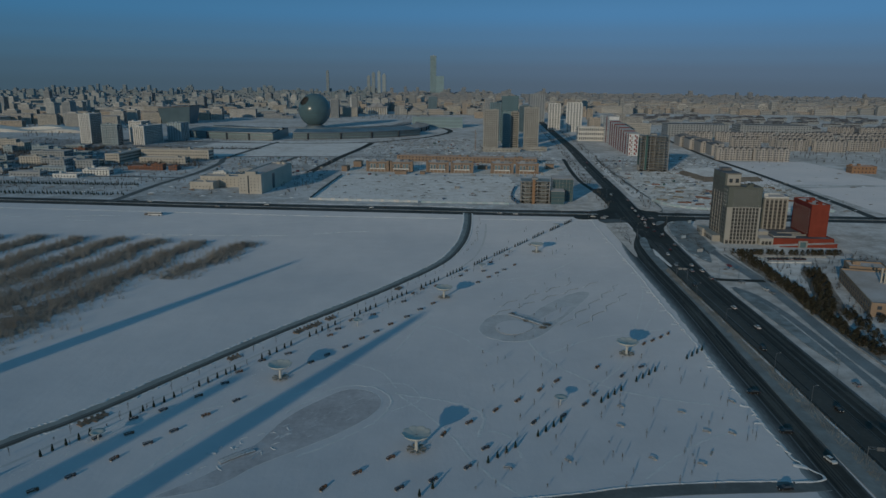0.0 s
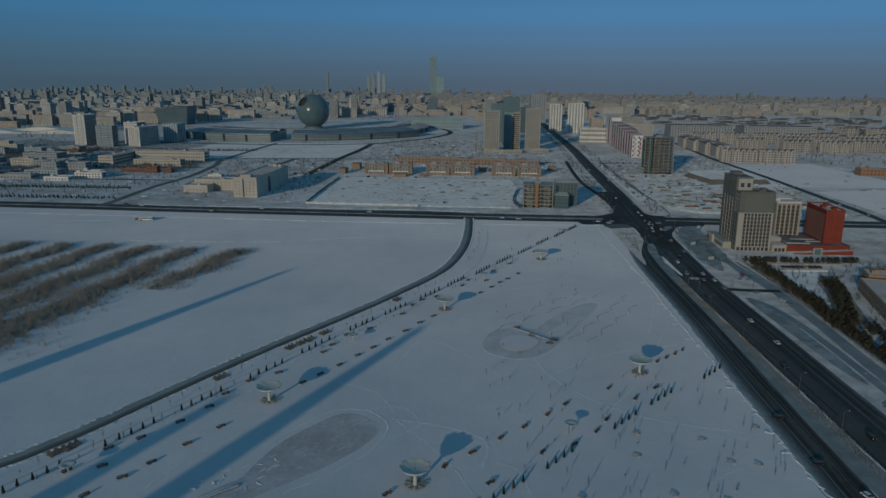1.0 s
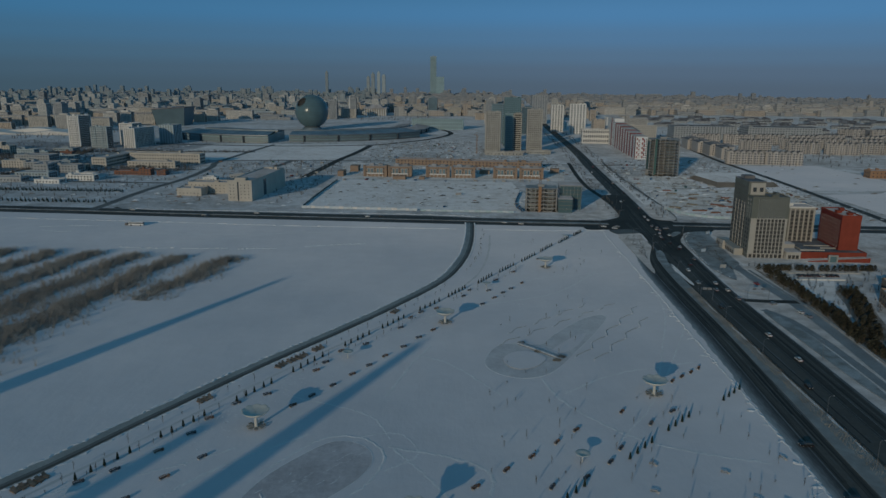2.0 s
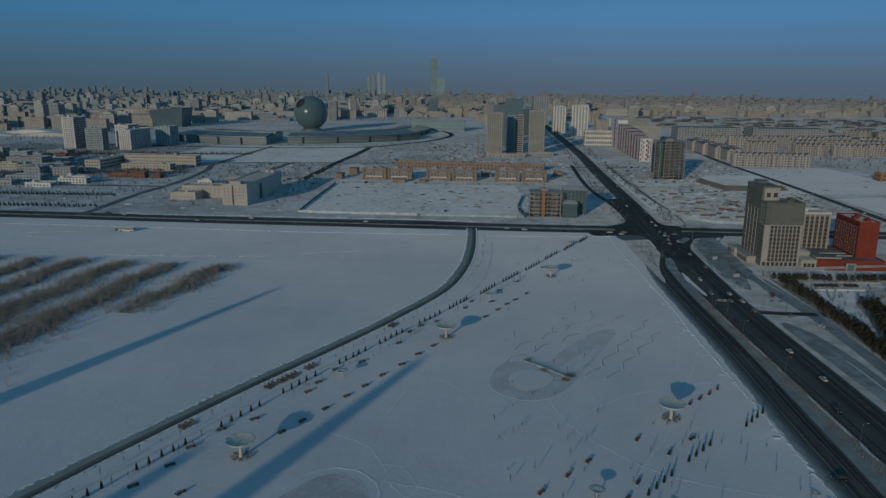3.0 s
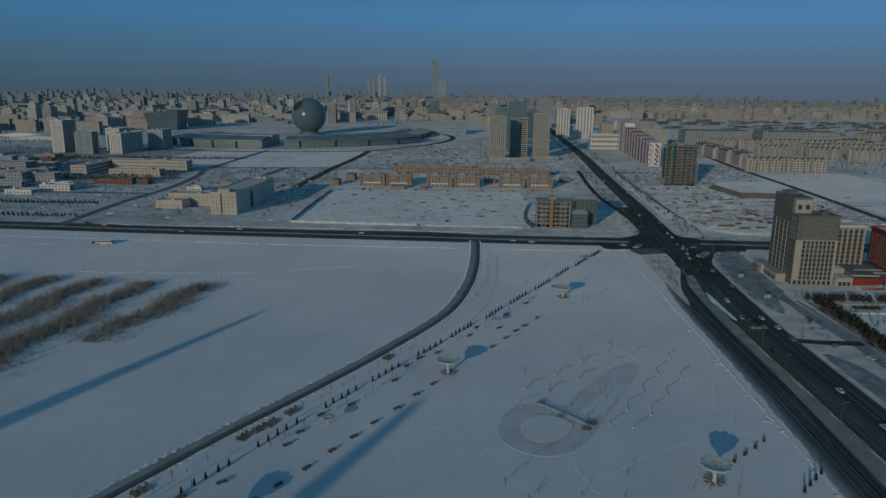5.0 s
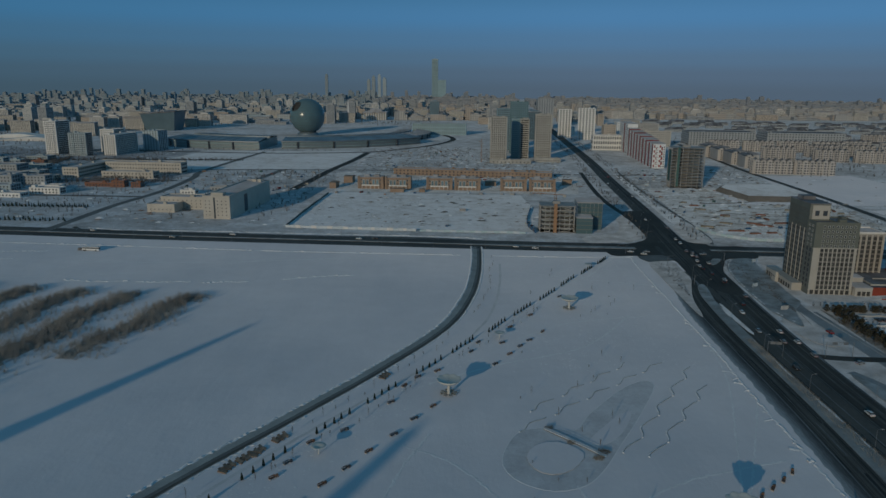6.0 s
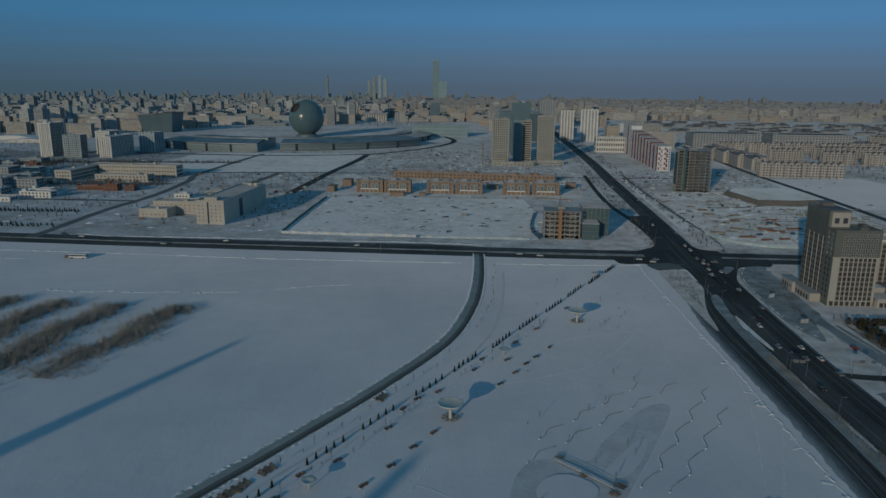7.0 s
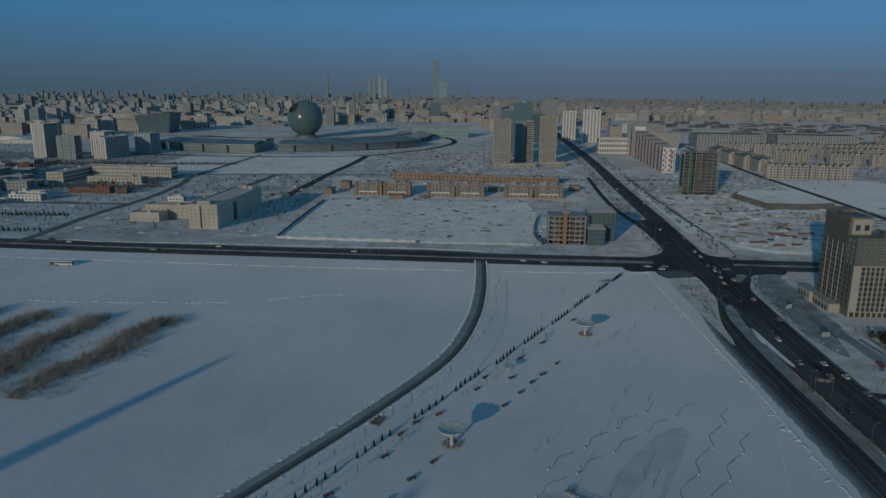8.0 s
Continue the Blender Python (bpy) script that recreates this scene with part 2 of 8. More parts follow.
mat("hoarding_white", (0.66, 0.70, 0.72), 0.6, 0.15, 0.15, 2.0, tint=(0.50, 0.60, 0.66))
mat("rubber", (0.025, 0.025, 0.026), 0.9, 0.2, 2.0, 9.0)
mat("paint_white", (0.75, 0.75, 0.74), 0.3, 0.05, 0.5, 4.0)
mat("paint_black", (0.025, 0.026, 0.030), 0.3, 0.1, 0.5, 4.0)
mat("paint_silver", (0.42, 0.43, 0.44), 0.35, 0.06, 0.5, 4.0, metal=0.4)
mat("paint_red", (0.38, 0.035, 0.03), 0.35, 0.08, 0.5, 4.0)
mat("lamp_red", (0.5, 0.02, 0.02), 0.3, 0.05, 0.5, 4.0)
glass_mat("glass_dark", (0.085, 0.10, 0.115))
glass_mat("glass_blue", (0.22, 0.33, 0.385), 0.2)
glass_mat("hall_front", (0.27, 0.36, 0.39), 0.3)
glass_mat("hall_glass", (0.13, 0.20, 0.235), 0.3)
glass_mat("glass_far", (0.3, 0.432, 0.468), 0.35)
glass_mat("glass_night", (0.126, 0.192, 0.228), 0.2)
glass_mat("glass_teal", (0.16, 0.26, 0.285), 0.2)
glass_mat("glass_sphere", (0.19, 0.31, 0.34), 0.22)
glass_mat("glass_room", (0.10, 0.10, 0.098), 0.2)
glass_mat("glass_pale", (0.36, 0.48, 0.516), 0.3)
glass_mat("opening_dark", (0.09, 0.09, 0.088), 0.9)


# ---- mesh tools ----
class Shape:
    """Collects solids and turns them into one mesh."""

    def __init__(self):
        self.v, self.f, self.m = [], [], []

    def add(self, verts, faces, m=0):
        k = len(self.v)
        self.v += verts
        self.f += [tuple(k + i for i in f) for f in faces]
        self.m += [m] * len(faces)
        return self

    def box(self, x0, x1, y0, y1, z0, z1, m=0, top=None):
        """A box; top: a shrink of its upper face towards the middle."""
        t = top or 0
        vs = [(x0, y0, z0), (x1, y0, z0), (x1, y1, z0), (x0, y1, z0),
              (x0 + t, y0 + t, z1), (x1 - t, y0 + t, z1), (x1 - t, y1 - t, z1), (x0 + t, y1 - t, z1)]
        return self.add(vs, [(3, 2, 1, 0), (4, 5, 6, 7), (0, 1, 5, 4), (1, 2, 6, 5), (2, 3, 7, 6), (3, 0, 4, 7)], m)

    def beam(self, a, b, r, n=4, m=0, r2=None):
        """A straight tapered bar between two points."""
        a, b = Vector(a), Vector(b)
        w = (b - a).normalized()
        u = w.orthogonal().normalized()
        q = w.cross(u)
        r2 = r if r2 is None else r2
        vs = []
        for p, s in ((a, r), (b, r2)):
            vs += [tuple(p + u * s * math.cos(2 * math.pi * (i + .5) / n) + q * s * math.sin(2 * math.pi * (i + .5) / n)) for i in range(n)]
        fs = [(i, (i + 1) % n, n + (i + 1) % n, n + i) for i in range(n)] + [tuple(range(n))[::-1], tuple(range(n, 2 * n))]
        return self.add(vs, fs, m)

    def prism(self, poly, z0, z1, m=0, side=None):
        n = len(poly)
        vs = [(x, y, z0) for x, y in poly] + [(x, y, z1) for x, y in poly]
        self.add(vs, [tuple(range(n, 2 * n))], m)
        return self.add(vs, [(i, (i + 1) % n, n + (i + 1) % n, n + i) for i in range(n)], m if side is None else side)

    def lathe(self, ring, n=24, m=0, at=(0, 0, 0)):
        """A solid of revolution: ring is a row of (radius, height)."""
        vs, fs = [], []
        for r, z in ring:
            vs += [(at[0] + r * math.cos(2 * math.pi * i / n), at[1] + r * math.sin(2 * math.pi * i / n), at[2] + z) for i in range(n)]
        for k in range(len(ring) - 1):
            fs += [(k * n + i, k * n + (i + 1) % n, (k + 1) * n + (i + 1) % n, (k + 1) * n + i) for i in range(n)]
        return self.add(vs, fs, m)

    def mesh(self, name, mats, smooth=False):
        me = bpy.data.meshes.new(name)
        me.from_pydata(self.v, [], self.f)
        for k in ([mats] if isinstance(mats, str) else mats):
            me.materials.append(MATS[k])
        me.polygons.foreach_set("material_index", self.m)
        if smooth:
            me.polygons.foreach_set("use_smooth", [True] * len(self.f))
        me.update()
        return me


def part(name, shape, mats, parent, label="", smooth=False, m=None, kind=""):
    """One mesh object under a thing or a part."""
    data = shape if isinstance(shape, bpy.types.Mesh) else shape.mesh(name, mats, smooth)
    ob = new(name, data)
    ob.parent = parent
    if m is not None:
        ob.matrix_local = m
    return tagged(ob, label, kind=kind)


def thing(name, label, category, m=None, group="", kind=""):
    """An Empty at a thing's base, which parents its parts."""
    ob = new(name)
    ob.empty_display_size = 0.5
    if m is not None:
        ob.matrix_basis = m
    return tagged(ob, label, category, group, kind)


def single(name, shape, mats, label, category, m=None, group="", kind="", smooth=False):
    """A thing that is one mesh."""
    ob = new(name, shape if isinstance(shape, bpy.types.Mesh) else shape.mesh(name, mats, smooth))
    if m is not None:
        ob.matrix_basis = m
    return tagged(ob, label, category, group, kind)


def spline(pts, step):
    """Points every step metres or so along a smooth curve through pts."""
    out = []
    p = [Vector(q).to_3d() for q in pts]
    p = [2 * p[0] - p[1]] + p + [2 * p[-1] - p[-2]]
    for i in range(1, len(p) - 2):
        n = max(1, int((p[i + 1] - p[i]).length / step))
        for k in range(n):
            t = k / n
            a, b, c, d = p[i - 1], p[i], p[i + 1], p[i + 2]
            out.append(0.5 * (2 * b + (c - a) * t + (2 * a - 5 * b + 4 * c - d) * t * t + (3 * b - a - 3 * c + d) * t ** 3))
    return out + [p[-2]]


def offset(line, d):
    """The line moved d metres to its right."""
    res = []
    for i, q in enumerate(line):
        w = (line[min(i + 1, len(line) - 1)] - line[max(i - 1, 0)]).normalized()
        res.append(q + Vector((w.y, -w.x, 0)) * d)
    return res


def ribbon(shape, left, right, z0, z1, m=0):
    """A slab between two lines."""
    n = len(left)
    vs = []
    for a, b in zip(left, right):
        vs += [(a.x, a.y, z1), (b.x, b.y, z1), (a.x, a.y, z0), (b.x, b.y, z0)]
    fs = []
    for i in range(n - 1):
        k, j = 4 * i, 4 * i + 4
        fs += [(k, k + 1, j + 1, j), (k + 2, k, j, j + 2), (k + 1, k + 3, j + 3, j + 1)]
    return shape.add(vs, fs, m)


def lumpy(shape, line, width, height, rnd, m=0):
    """An uneven ridge of heaped snow along a line."""
    vs, fs, n = [], [], len(line)
    for i, q in enumerate(line):
        w = (line[min(i + 1, n - 1)] - line[max(i - 1, 0)]).normalized()
        side = Vector((w.y, -w.x, 0))
        h = height * rnd.uniform(0.25, 1.5)
        a, b = width * rnd.uniform(0.3, 0.8), width * rnd.uniform(0.3, 0.8)
        for o, z in ((-a, 0.0), (-a * 0.45, h * 0.8), (b * 0.3, h), (b, 0.0)):
            v = q + side * o
            vs.append((v.x, v.y, z + 0.01))
    for i in range(n - 1):
        for k in range(3):
            fs.append((4 * i + k, 4 * i + k + 1, 4 * i + k + 5, 4 * i + k + 4))
    return shape.add(vs, fs, m)


# ---- ground ----
CROSS = [(-2400, 822), (-1180, 733), (-800, 706), (-386, 675.5), (-235, 661.5), (-91, 650.5), (47, 640), (136, 635), (190, 631), (260, 627), (400, 620), (1130, 578), (2180, 520)]
MAIN = [(146.5, -300), (148, 0), (149.8, 207.8), (152.4, 335.5), (155, 441.4), (165.6, 583), (180, 762.7), (196.6, 1007.5), (216.3, 1272.8), (237, 1662.7), (263.6, 2147.2), (314.5, 3074.6), (400, 4600)]
cross_line, main_line = spline(CROSS, 20), spline(MAIN, 15)
g = Shape()
seam = [(q.x, q.y) for q in cross_line if q.x < 158] + [(q.x, q.y) for q in main_line[::-1] if q.y < 600]
south = [(-20000, 2000)] + seam + [(146, -20000), (-20000, -20000)]
g.add([(x, y, 0) for x, y in south], [tuple(range(len(south)))[::-1]], 0)
north = [(-20000, 2000)] + seam + [(146, -20000), (20000, -20000), (20000, 20000), (-20000, 20000)]
g.add([(x, y, 0) for x, y in north], [tuple(range(len(north)))], 1)
single("ground", g, ["snow", "city_ground"], "flat snow-covered winter plain and city ground", "ground", kind="structure")


def road(name, label, line, width, z, material="asphalt", lanes=(), dash=True, paint_w=0.16):
    s = Shape()
    ribbon(s, offset(line, -width / 2), offset(line, width / 2), -0.2, z)
    ob = single(name, s, material, label, "road", kind="structure")
    w = Shape()
    ribbon(w, offset(line, -width / 2), offset(line, -width / 2 + .055 * width), z, z + .006)
    ribbon(w, offset(line, width / 2 - .055 * width), offset(line, width / 2), z, z + .006)
    part("slush_edge", w, "slush" if material in ("asphalt", "asphalt_avenue") else "verge", ob, "grey slush along the kerb", kind="stuff")
    if lanes:
        w = Shape()
        for o, dashed in lanes:
            if dashed:
                ribbon(w, offset(line, o - .55), offset(line, o + .55), z, z + .006)
        part("salt_streak", w, "asphalt_worn", ob, "pale salt streaks between the wheel tracks", kind="stuff")
        rs = random.Random(int(width * 10))
        for tone, n_s in (("asphalt_worn", 60), ("rubber_track", 40), ("slush", 14)):
            w = Shape()
            for i in range(n_s):
                o, k, ln = rs.uniform(-.46, .46) * width, rs.randrange(len(line)), rs.randrange(3, 12)
                if width > 26 and abs(o) < 3.4:
                    continue
                sub, hw = line[k:k + ln], rs.uniform(.1, .42) * (.5 if tone == "slush" else 1)
                if len(sub) > 2:
                    zz = z + .0072 + .00008 * i + (.002 if tone == "slush" else 0)
                    ribbon(w, offset(sub, o - hw), offset(sub, o + hw), zz - .001, zz)
            part("wear_streak", w, tone, ob, "long worn streaks along the lanes", kind="stuff")
        p = Shape()
        for o, dashed in lanes:
            ln = offset(line, o)
            for i in range(len(ln) - 1):
                if dashed:
                    a, b = ln[i], ln[i] + (ln[i + 1] - ln[i]) * 0.35
                else:
                    a, b = ln[i], ln[i + 1]
                w = (b - a).normalized()
                e = Vector((w.y, -w.x, 0)) * paint_w
                p.add([(*(a - e).xy, z + .012), (*(a + e).xy, z + .012), (*(b + e).xy, z + .012), (*(b - e).xy, z + .012)], [(0, 1, 2, 3)])
        part("lane_marking", p, "road_paint", ob, "worn white lane lines", kind="stuff")
    return ob


road("road", "dark asphalt avenue running between snowy fields", cross_line, 30, 0.06, "asphalt_avenue",
     lanes=[(-14.4, False), (-10.6, True), (-7.2, True), (-3.8, True), (3.8, True), (7.2, True), (10.6, True), (14.4, False)])
main_north = [q for q in main_line if q.y > 585]
road("road", "dark asphalt boulevard beyond the crossing", main_north, 17, 0.09,
     lanes=[(-8, False), (-4.4, True), (-0.4, False), (0.4, False), (4.4, True), (8, False)])
road("road", "slip road curving down to the avenue", spline([(175, 1086.2), (162.8, 943.1), (157.9, 850.2), (159.8, 782.4), (163.5, 726.7), (162.7, 681.9)], 8), 5.5, 0.07)
road("road", "narrow service lane along the avenue", spline([(-310.9, 690.2), (-300.2, 679.3), (-263.7, 672.9), (-176, 671), (-148, 668.3), (-88.3, 664.9), (-22.1, 662), (22.2, 655.2), (45.7, 645.6)], 8), 4, 0.055, "asphalt_worn")
road("pavement", "narrow path beside the boulevard", spline([(227.7, 1096.7), (219.9, 1011.8), (212.8, 870.4), (209.7, 778.2), (207.5, 721.3), (204.3, 675.9), (198.5, 650.7)], 8), 3, 0.05, "asphalt_dusty")
road("road", "wide dark asphalt boulevard with worn lane lines", [q for q in main_line if q.y < 625], 24, 0.10,
     lanes=[(-8.2, False), (-4.6, True), (-0.5, False), (0.5, False), (4.5, True), (8, True), (11.5, False)])
m_ = Shape()
west = [q for q in cross_line if q.x < 150]
ribbon(m_, [q + Vector((0, -1.3 - max(0, min(1, q.x / 90)) * 1.7, 0)) for q in west], [q + Vector((0, 1.3 + max(0, min(1, q.x / 90)) * 1.7, 0)) for q in west], 0, 0.28)
single("median", m_, "verge", "low snow-dusted median strip along the avenue", "median strip", kind="structure")
m_ = Shape()
east = [q for q in cross_line if q.x > 184]
ribbon(m_, offset(east, -1.6), offset(east, 1.6), 0, 0.28)
single("median", m_, "verge", "low snow-dusted median strip along the avenue", "median strip", kind="structure")
SERVICE = [(117.3, -200), (119.5, 60), (123, 189.4), (125.6, 237.6), (128.2, 293.4), (130.9, 336.2), (133.2, 382.5), (134.6, 429.2), (135.3, 450.5), (136.2, 471.9), (138.2, 497.8), (142.2, 524.1), (147.8, 548.4), (153.3, 568.6)]
service_line = spline(SERVICE, 10)
road("road", "narrow dark service road beside the boulevard", service_line, 9.0, 0.08, lanes=[(0, True)])
wob = random.Random(19)
fine_service = spline(SERVICE, 2.5)
for k in range(6):
    sh_ = Shape()
    ribbon(sh_, [q + Vector((wob.uniform(-.45, .45), 0, 0)) for q in offset(fine_service, -10.2 + .95 * k)], offset(fine_service, 5.0 - .08 * k), -.2, .02 + .008 * k)
    single("road_shoulder", sh_, "spray_%d" % k, "snow shoulder dirtied by spray from a service road", "shoulder", kind="structure")
verge_l = spline([(125.7, -200.6), (128.8, 189.6), (133.1, 292.6), (137.4, 382.8), (139.3, 450.8), (142.7, 502.5)], 10)
verge_r = spline([(139, -200.1), (139.9, 190), (141.5, 293.1), (143, 383.2), (145.4, 451.3), (148.7, 503.1)], 10)
v_, n_ = Shape(), min(len(verge_l), len(verge_r))
ribbon(v_, verge_l[:n_], verge_r[:n_], 0, 0.2)
single("verge", v_, "grass_verge", "grass verge with dry stalks poking through snow", "verge", kind="structure")
v_ = Shape()
lumpy(v_, [q + Vector((wob.uniform(-.2, .2) - .5, 0, .18)) for q in verge_r[:n_]], 1.7, .22, wob)
single("snow_bank", v_, "snow_bank", "low snow ridge along the boulevard's kerb", "snow bank", kind="stuff")
BOTTOM = [(-58, 168), (32.5, 184.2), (56.2, 189.5), (73.8, 192), (89.4, 193.3), (107.3, 194.2), (127.3, 196.7)]
road("road", "narrow plowed street crossing the snowy park", spline(BOTTOM, 8), 6.0, 0.05, "asphalt_dusty")
PATHW = [(-230, 80), (-185, 149.7), (-145.3, 212.8), (-134.1, 227.5), (-122.8, 245.1), (-110.6, 268), (-95.8, 294.1), (-78, 324.7), (-56.5, 358.9), (-29.7, 403.8), (-2.5, 457.7), (10.6, 510.3), (16.5, 561.7), (18.8, 610), (19.2, 633.7)]
path_line = spline(PATHW, 4)
road("pavement", "curving plowed lane through the snow field", path_line, 5.2, 0.05, "asphalt_dusty")
for o0, o1, mt, lab in ((-4.1, -.7, "lane_grit", "gritty trodden edge of a lane"), (-.1, .25, "slush", "dark wheel track on a lane"), (.9, 2.0, "asphalt_worn", "dark wheel track on a lane")):
    sh_ = Shape()
    ribbon(sh_, offset(path_line, o0), offset(path_line, o1), .05, .064)
    single("wheel_track", sh_, mt, lab, "track", kind="structure")
LEFTRD = [(-328, 668), (-326, 691), (-325.5, 791), (-318, 862), (-317, 924), (-322, 1000), (-332, 1056.2), (-325, 1230.8), (-318, 1330)]
road("road", "side street leading away between snowy lots", spline(LEFTRD, 10), 9, 0.07, "asphalt_dusty")
road("road", "city street between empty snowy plots", spline([(-178, 905), (-171, 1000), (-165, 1087), (-151, 1220), (-143, 1330)], 10), 11, 0.07, "asphalt")
road("road", "snowy street in front of the ring building", spline([(-700, 1352), (-465, 1318), (-300, 1306), (-150, 1338), (-95, 1396), (-44, 1472), (-8, 1570), (2, 1650), (-14, 1735), (-45, 1816), (-95, 1900)], 12), 12, 0.05, "asphalt")
road("road", "cross street between building plots", spline([(-344.4, 1075.4), (-216, 1084.2), (-70.6, 1088.8), (105.2, 1072.4), (194.6, 1060.3), (340.2, 1070.2)], 12), 8, 0.05, "asphalt_dusty")
road("road", "long straight railway-side street past open snow", spline([(383, 621), (390, 692), (393, 740), (396.5, 790), (400.5, 850), (403.5, 905), (406, 960), (408.5, 1040), (413.5, 1150), (424.6, 1269), (440, 1420), (455, 1560)], 12), 9, 0.06, "asphalt_worn")
road("road", "slush-covered side street beside the boulevard", spline([(185, -199.1), (183.1, 201.8), (183.1, 284.9), (185, 316.4), (189.7, 369.5), (192.3, 416.6), (191.4, 455.2), (190.6, 494), (200.1, 564.7), (204.9, 611.5)], 10), 7, 0.05, "street_slush")


def slab(name, poly, material, label, category, z=0.22, kerb=True, kind="structure"):
    """A raised patch with a kerb round it."""
    s = Shape()
    s.prism(poly, -0.1, z, 0, 1)
    return single(name, s, [material, "kerb_stone" if kerb else material], label, category, kind=kind)


def smooth_poly(pts, step=3):
    p = [Vector(q).to_3d() for q in pts]
    out, n = [], len(p)
    for i in range(n):
        a, b, c, d = p[i - 1], p[i], p[(i + 1) % n], p[(i + 2) % n]
        k = max(2, int((c - b).length / step))
        for j in range(k):
            t = j / k
            q = 0.5 * (2 * b + (c - a) * t + (2 * a - 5 * b + 4 * c - d) * t * t + (3 * b - a - 3 * c + d) * t ** 3)
            out.append((q.x, q.y))
    return out


road("road", "curving drive past a school", spline([(239.5, 454.8), (236, 448), (224.6, 423.4), (211.4, 388.1), (203.4, 361.9), (200.2, 306.8), (198.3, 202.4)], 6), 4.2, 0.045, "asphalt_dusty")
road("road", "short access lane across the verge", spline([(164.8, 424.1), (175.7, 421.7), (200, 420.4)], 5), 6, 0.075)
road("road", "slush-grey lane between boulevard and side street", spline([(170.2, 406.4), (176.7, 389.8), (179, 358.2), (177.8, 316), (176, 284.5), (173.7, 253.2), (162, 100)], 8), 4.5, 0.065, "street_slush")
lw_ = Shape()
ln_ = spline([(178.5, 60), (189.4, 283.1), (190.2, 314.6), (194.6, 380.5), (195.6, 414.7)], 8)
ribbon(lw_, ln_, offset(ln_, .45), -.1, .95)
single("boundary_wall", lw_, "kerb_stone", "low pale boundary wall beside the side street", "wall")
w_ = Shape()
half_ = [q for q in main_line if q.y < 614]
ribbon(w_, offset(half_, -8), offset(half_, -.9), 0.1, 0.104)
half_ = [q for q in main_line if q.y > 668]
ribbon(w_, offset(half_, -7.8), offset(half_, -.7), 0.09, 0.094)
single("road_lane", w_, "asphalt_worn", "paler worn carriageway of the boulevard", "road", kind="structure")
for pts in ([(-850.1, 1142.7), (-599.5, 1183.3), (-319.5, 1202.9)], [(-838.5, 988.1), (-606.4, 992.8), (-498.5, 963.1), (-332.9, 969.4)], [(-549, 820.2), (-554.3, 1003.8), (-590.7, 1185.5), (-611.3, 1397.5)], [(-825.8, 820.2), (-581, 849.9), (-322, 846.8)], [(-247.2, 766), (-245.9, 894.1), (-231.2, 1083.2)]):
    road("road", "trodden dark street in the old quarter", spline(pts, 12), 9, 0.055, "asphalt_dusty")
# asphalt of the crossing, with its kerbed islands
slab("junction", smooth_poly([(113.9, 612.2), (131.4, 611), (134.7, 597.1), (143.5, 597.5), (154, 598.1), (152, 555.4), (154.9, 536.1), (159.8, 522.5), (170.8, 520.3), (175.4, 555.6), (177.7, 571.1), (183.4, 586), (193.6, 604.7), (216.2, 609.4), (218.8, 643.1), (196.2, 642.6), (194, 651.3), (182.8, 657.7), (180.1, 684.1), (180.9, 712.2), (187, 784), (160.4, 784.7), (157.9, 725.9), (154.4, 674.2), (143.1, 656.3), (127.1, 646.6), (113.9, 646.2)], 4), "asphalt", "dark asphalt of a wide road crossing", "road", 0.12, False)
js_ = random.Random(4)
for tone in ("asphalt_worn", "rubber_track"):
    w_ = Shape()
    for i in range(26):
        o, y0, ln = js_.uniform(-9, 10), js_.uniform(530, 665), js_.uniform(30, 95)
        sub = spline([(162.4 + o + (y - 550) * .075, y) for y in (y0, y0 + ln / 2, y0 + ln)], 8)
        hw = js_.uniform(.12, .5)
        ribbon(w_, offset(sub, -hw), offset(sub, hw), .122, .126 + .0002 * i + (.006 if tone == "rubber_track" else 0))
    single("wear_streak", w_, tone, "long worn wheel streaks across the junction", "road wear", kind="structure")
w_ = Shape()
for x0, y0, dx, dy, n_z in ((155.7, 604.9, 1.9, -.1, 9), (182.5, 612.3, .1, 2.2, 10), (159.8, 657.2, 1.9, -.1, 9), (152.4, 616.6, .1, 2.2, 12)):
    for i in range(n_z):
        a, b = x0 + dx * i, y0 + dy * i
        w_.add([(a - (.35 if dx > 1 else 1.6), b - (1.6 if dx > 1 else .35), .136), (a + (.35 if dx > 1 else 1.6), b - (1.6 if dx > 1 else .35), .136), (a + (.35 if dx > 1 else 1.6), b + (1.6 if dx > 1 else .35), .136), (a - (.35 if dx > 1 else 1.6), b + (1.6 if dx > 1 else .35), .136)], [(0, 1, 2, 3)])
single("crossing_marking", w_, "road_paint", "worn white stripes of pedestrian crossings", "road marking", kind="structure")
slab("pavement", smooth_poly([(132, 609.9), (134.9, 593.9), (144.1, 596.5), (153.5, 599.2), (150.2, 613.1)]), "asphalt_dusty", "dusty corner pavement beside the crossing", "pavement", 0.15)
slab("traffic_island", smooth_poly([(134.5, 590), (143.5, 595.3), (151.5, 594), (151, 571.6), (150.3, 553), (145.1, 535.7), (140.5, 520.7), (136.2, 503), (133.3, 482.4), (131.2, 480), (131.7, 519.8), (132.6, 557.7)]), "trodden_snow", "kerbed island of trodden snow at the crossing", "traffic island", 0.26)
slab("traffic_island", smooth_poly([(148.1, 533.3), (153.2, 540.3), (153.2, 531.6), (150.3, 515.1), (146.8, 496.5), (143.2, 495.6), (143.7, 512.3)]), "verge", "slim kerbed island with dirty snow", "traffic island", 0.26)
slab("traffic_island", smooth_poly([(148.9, 499.9), (150, 497.8), (149.2, 474.1), (148.7, 453.7), (147, 453.6), (146.8, 475)]), "plot_snow", "narrow snow-covered strip between carriageways", "traffic island", 0.26)
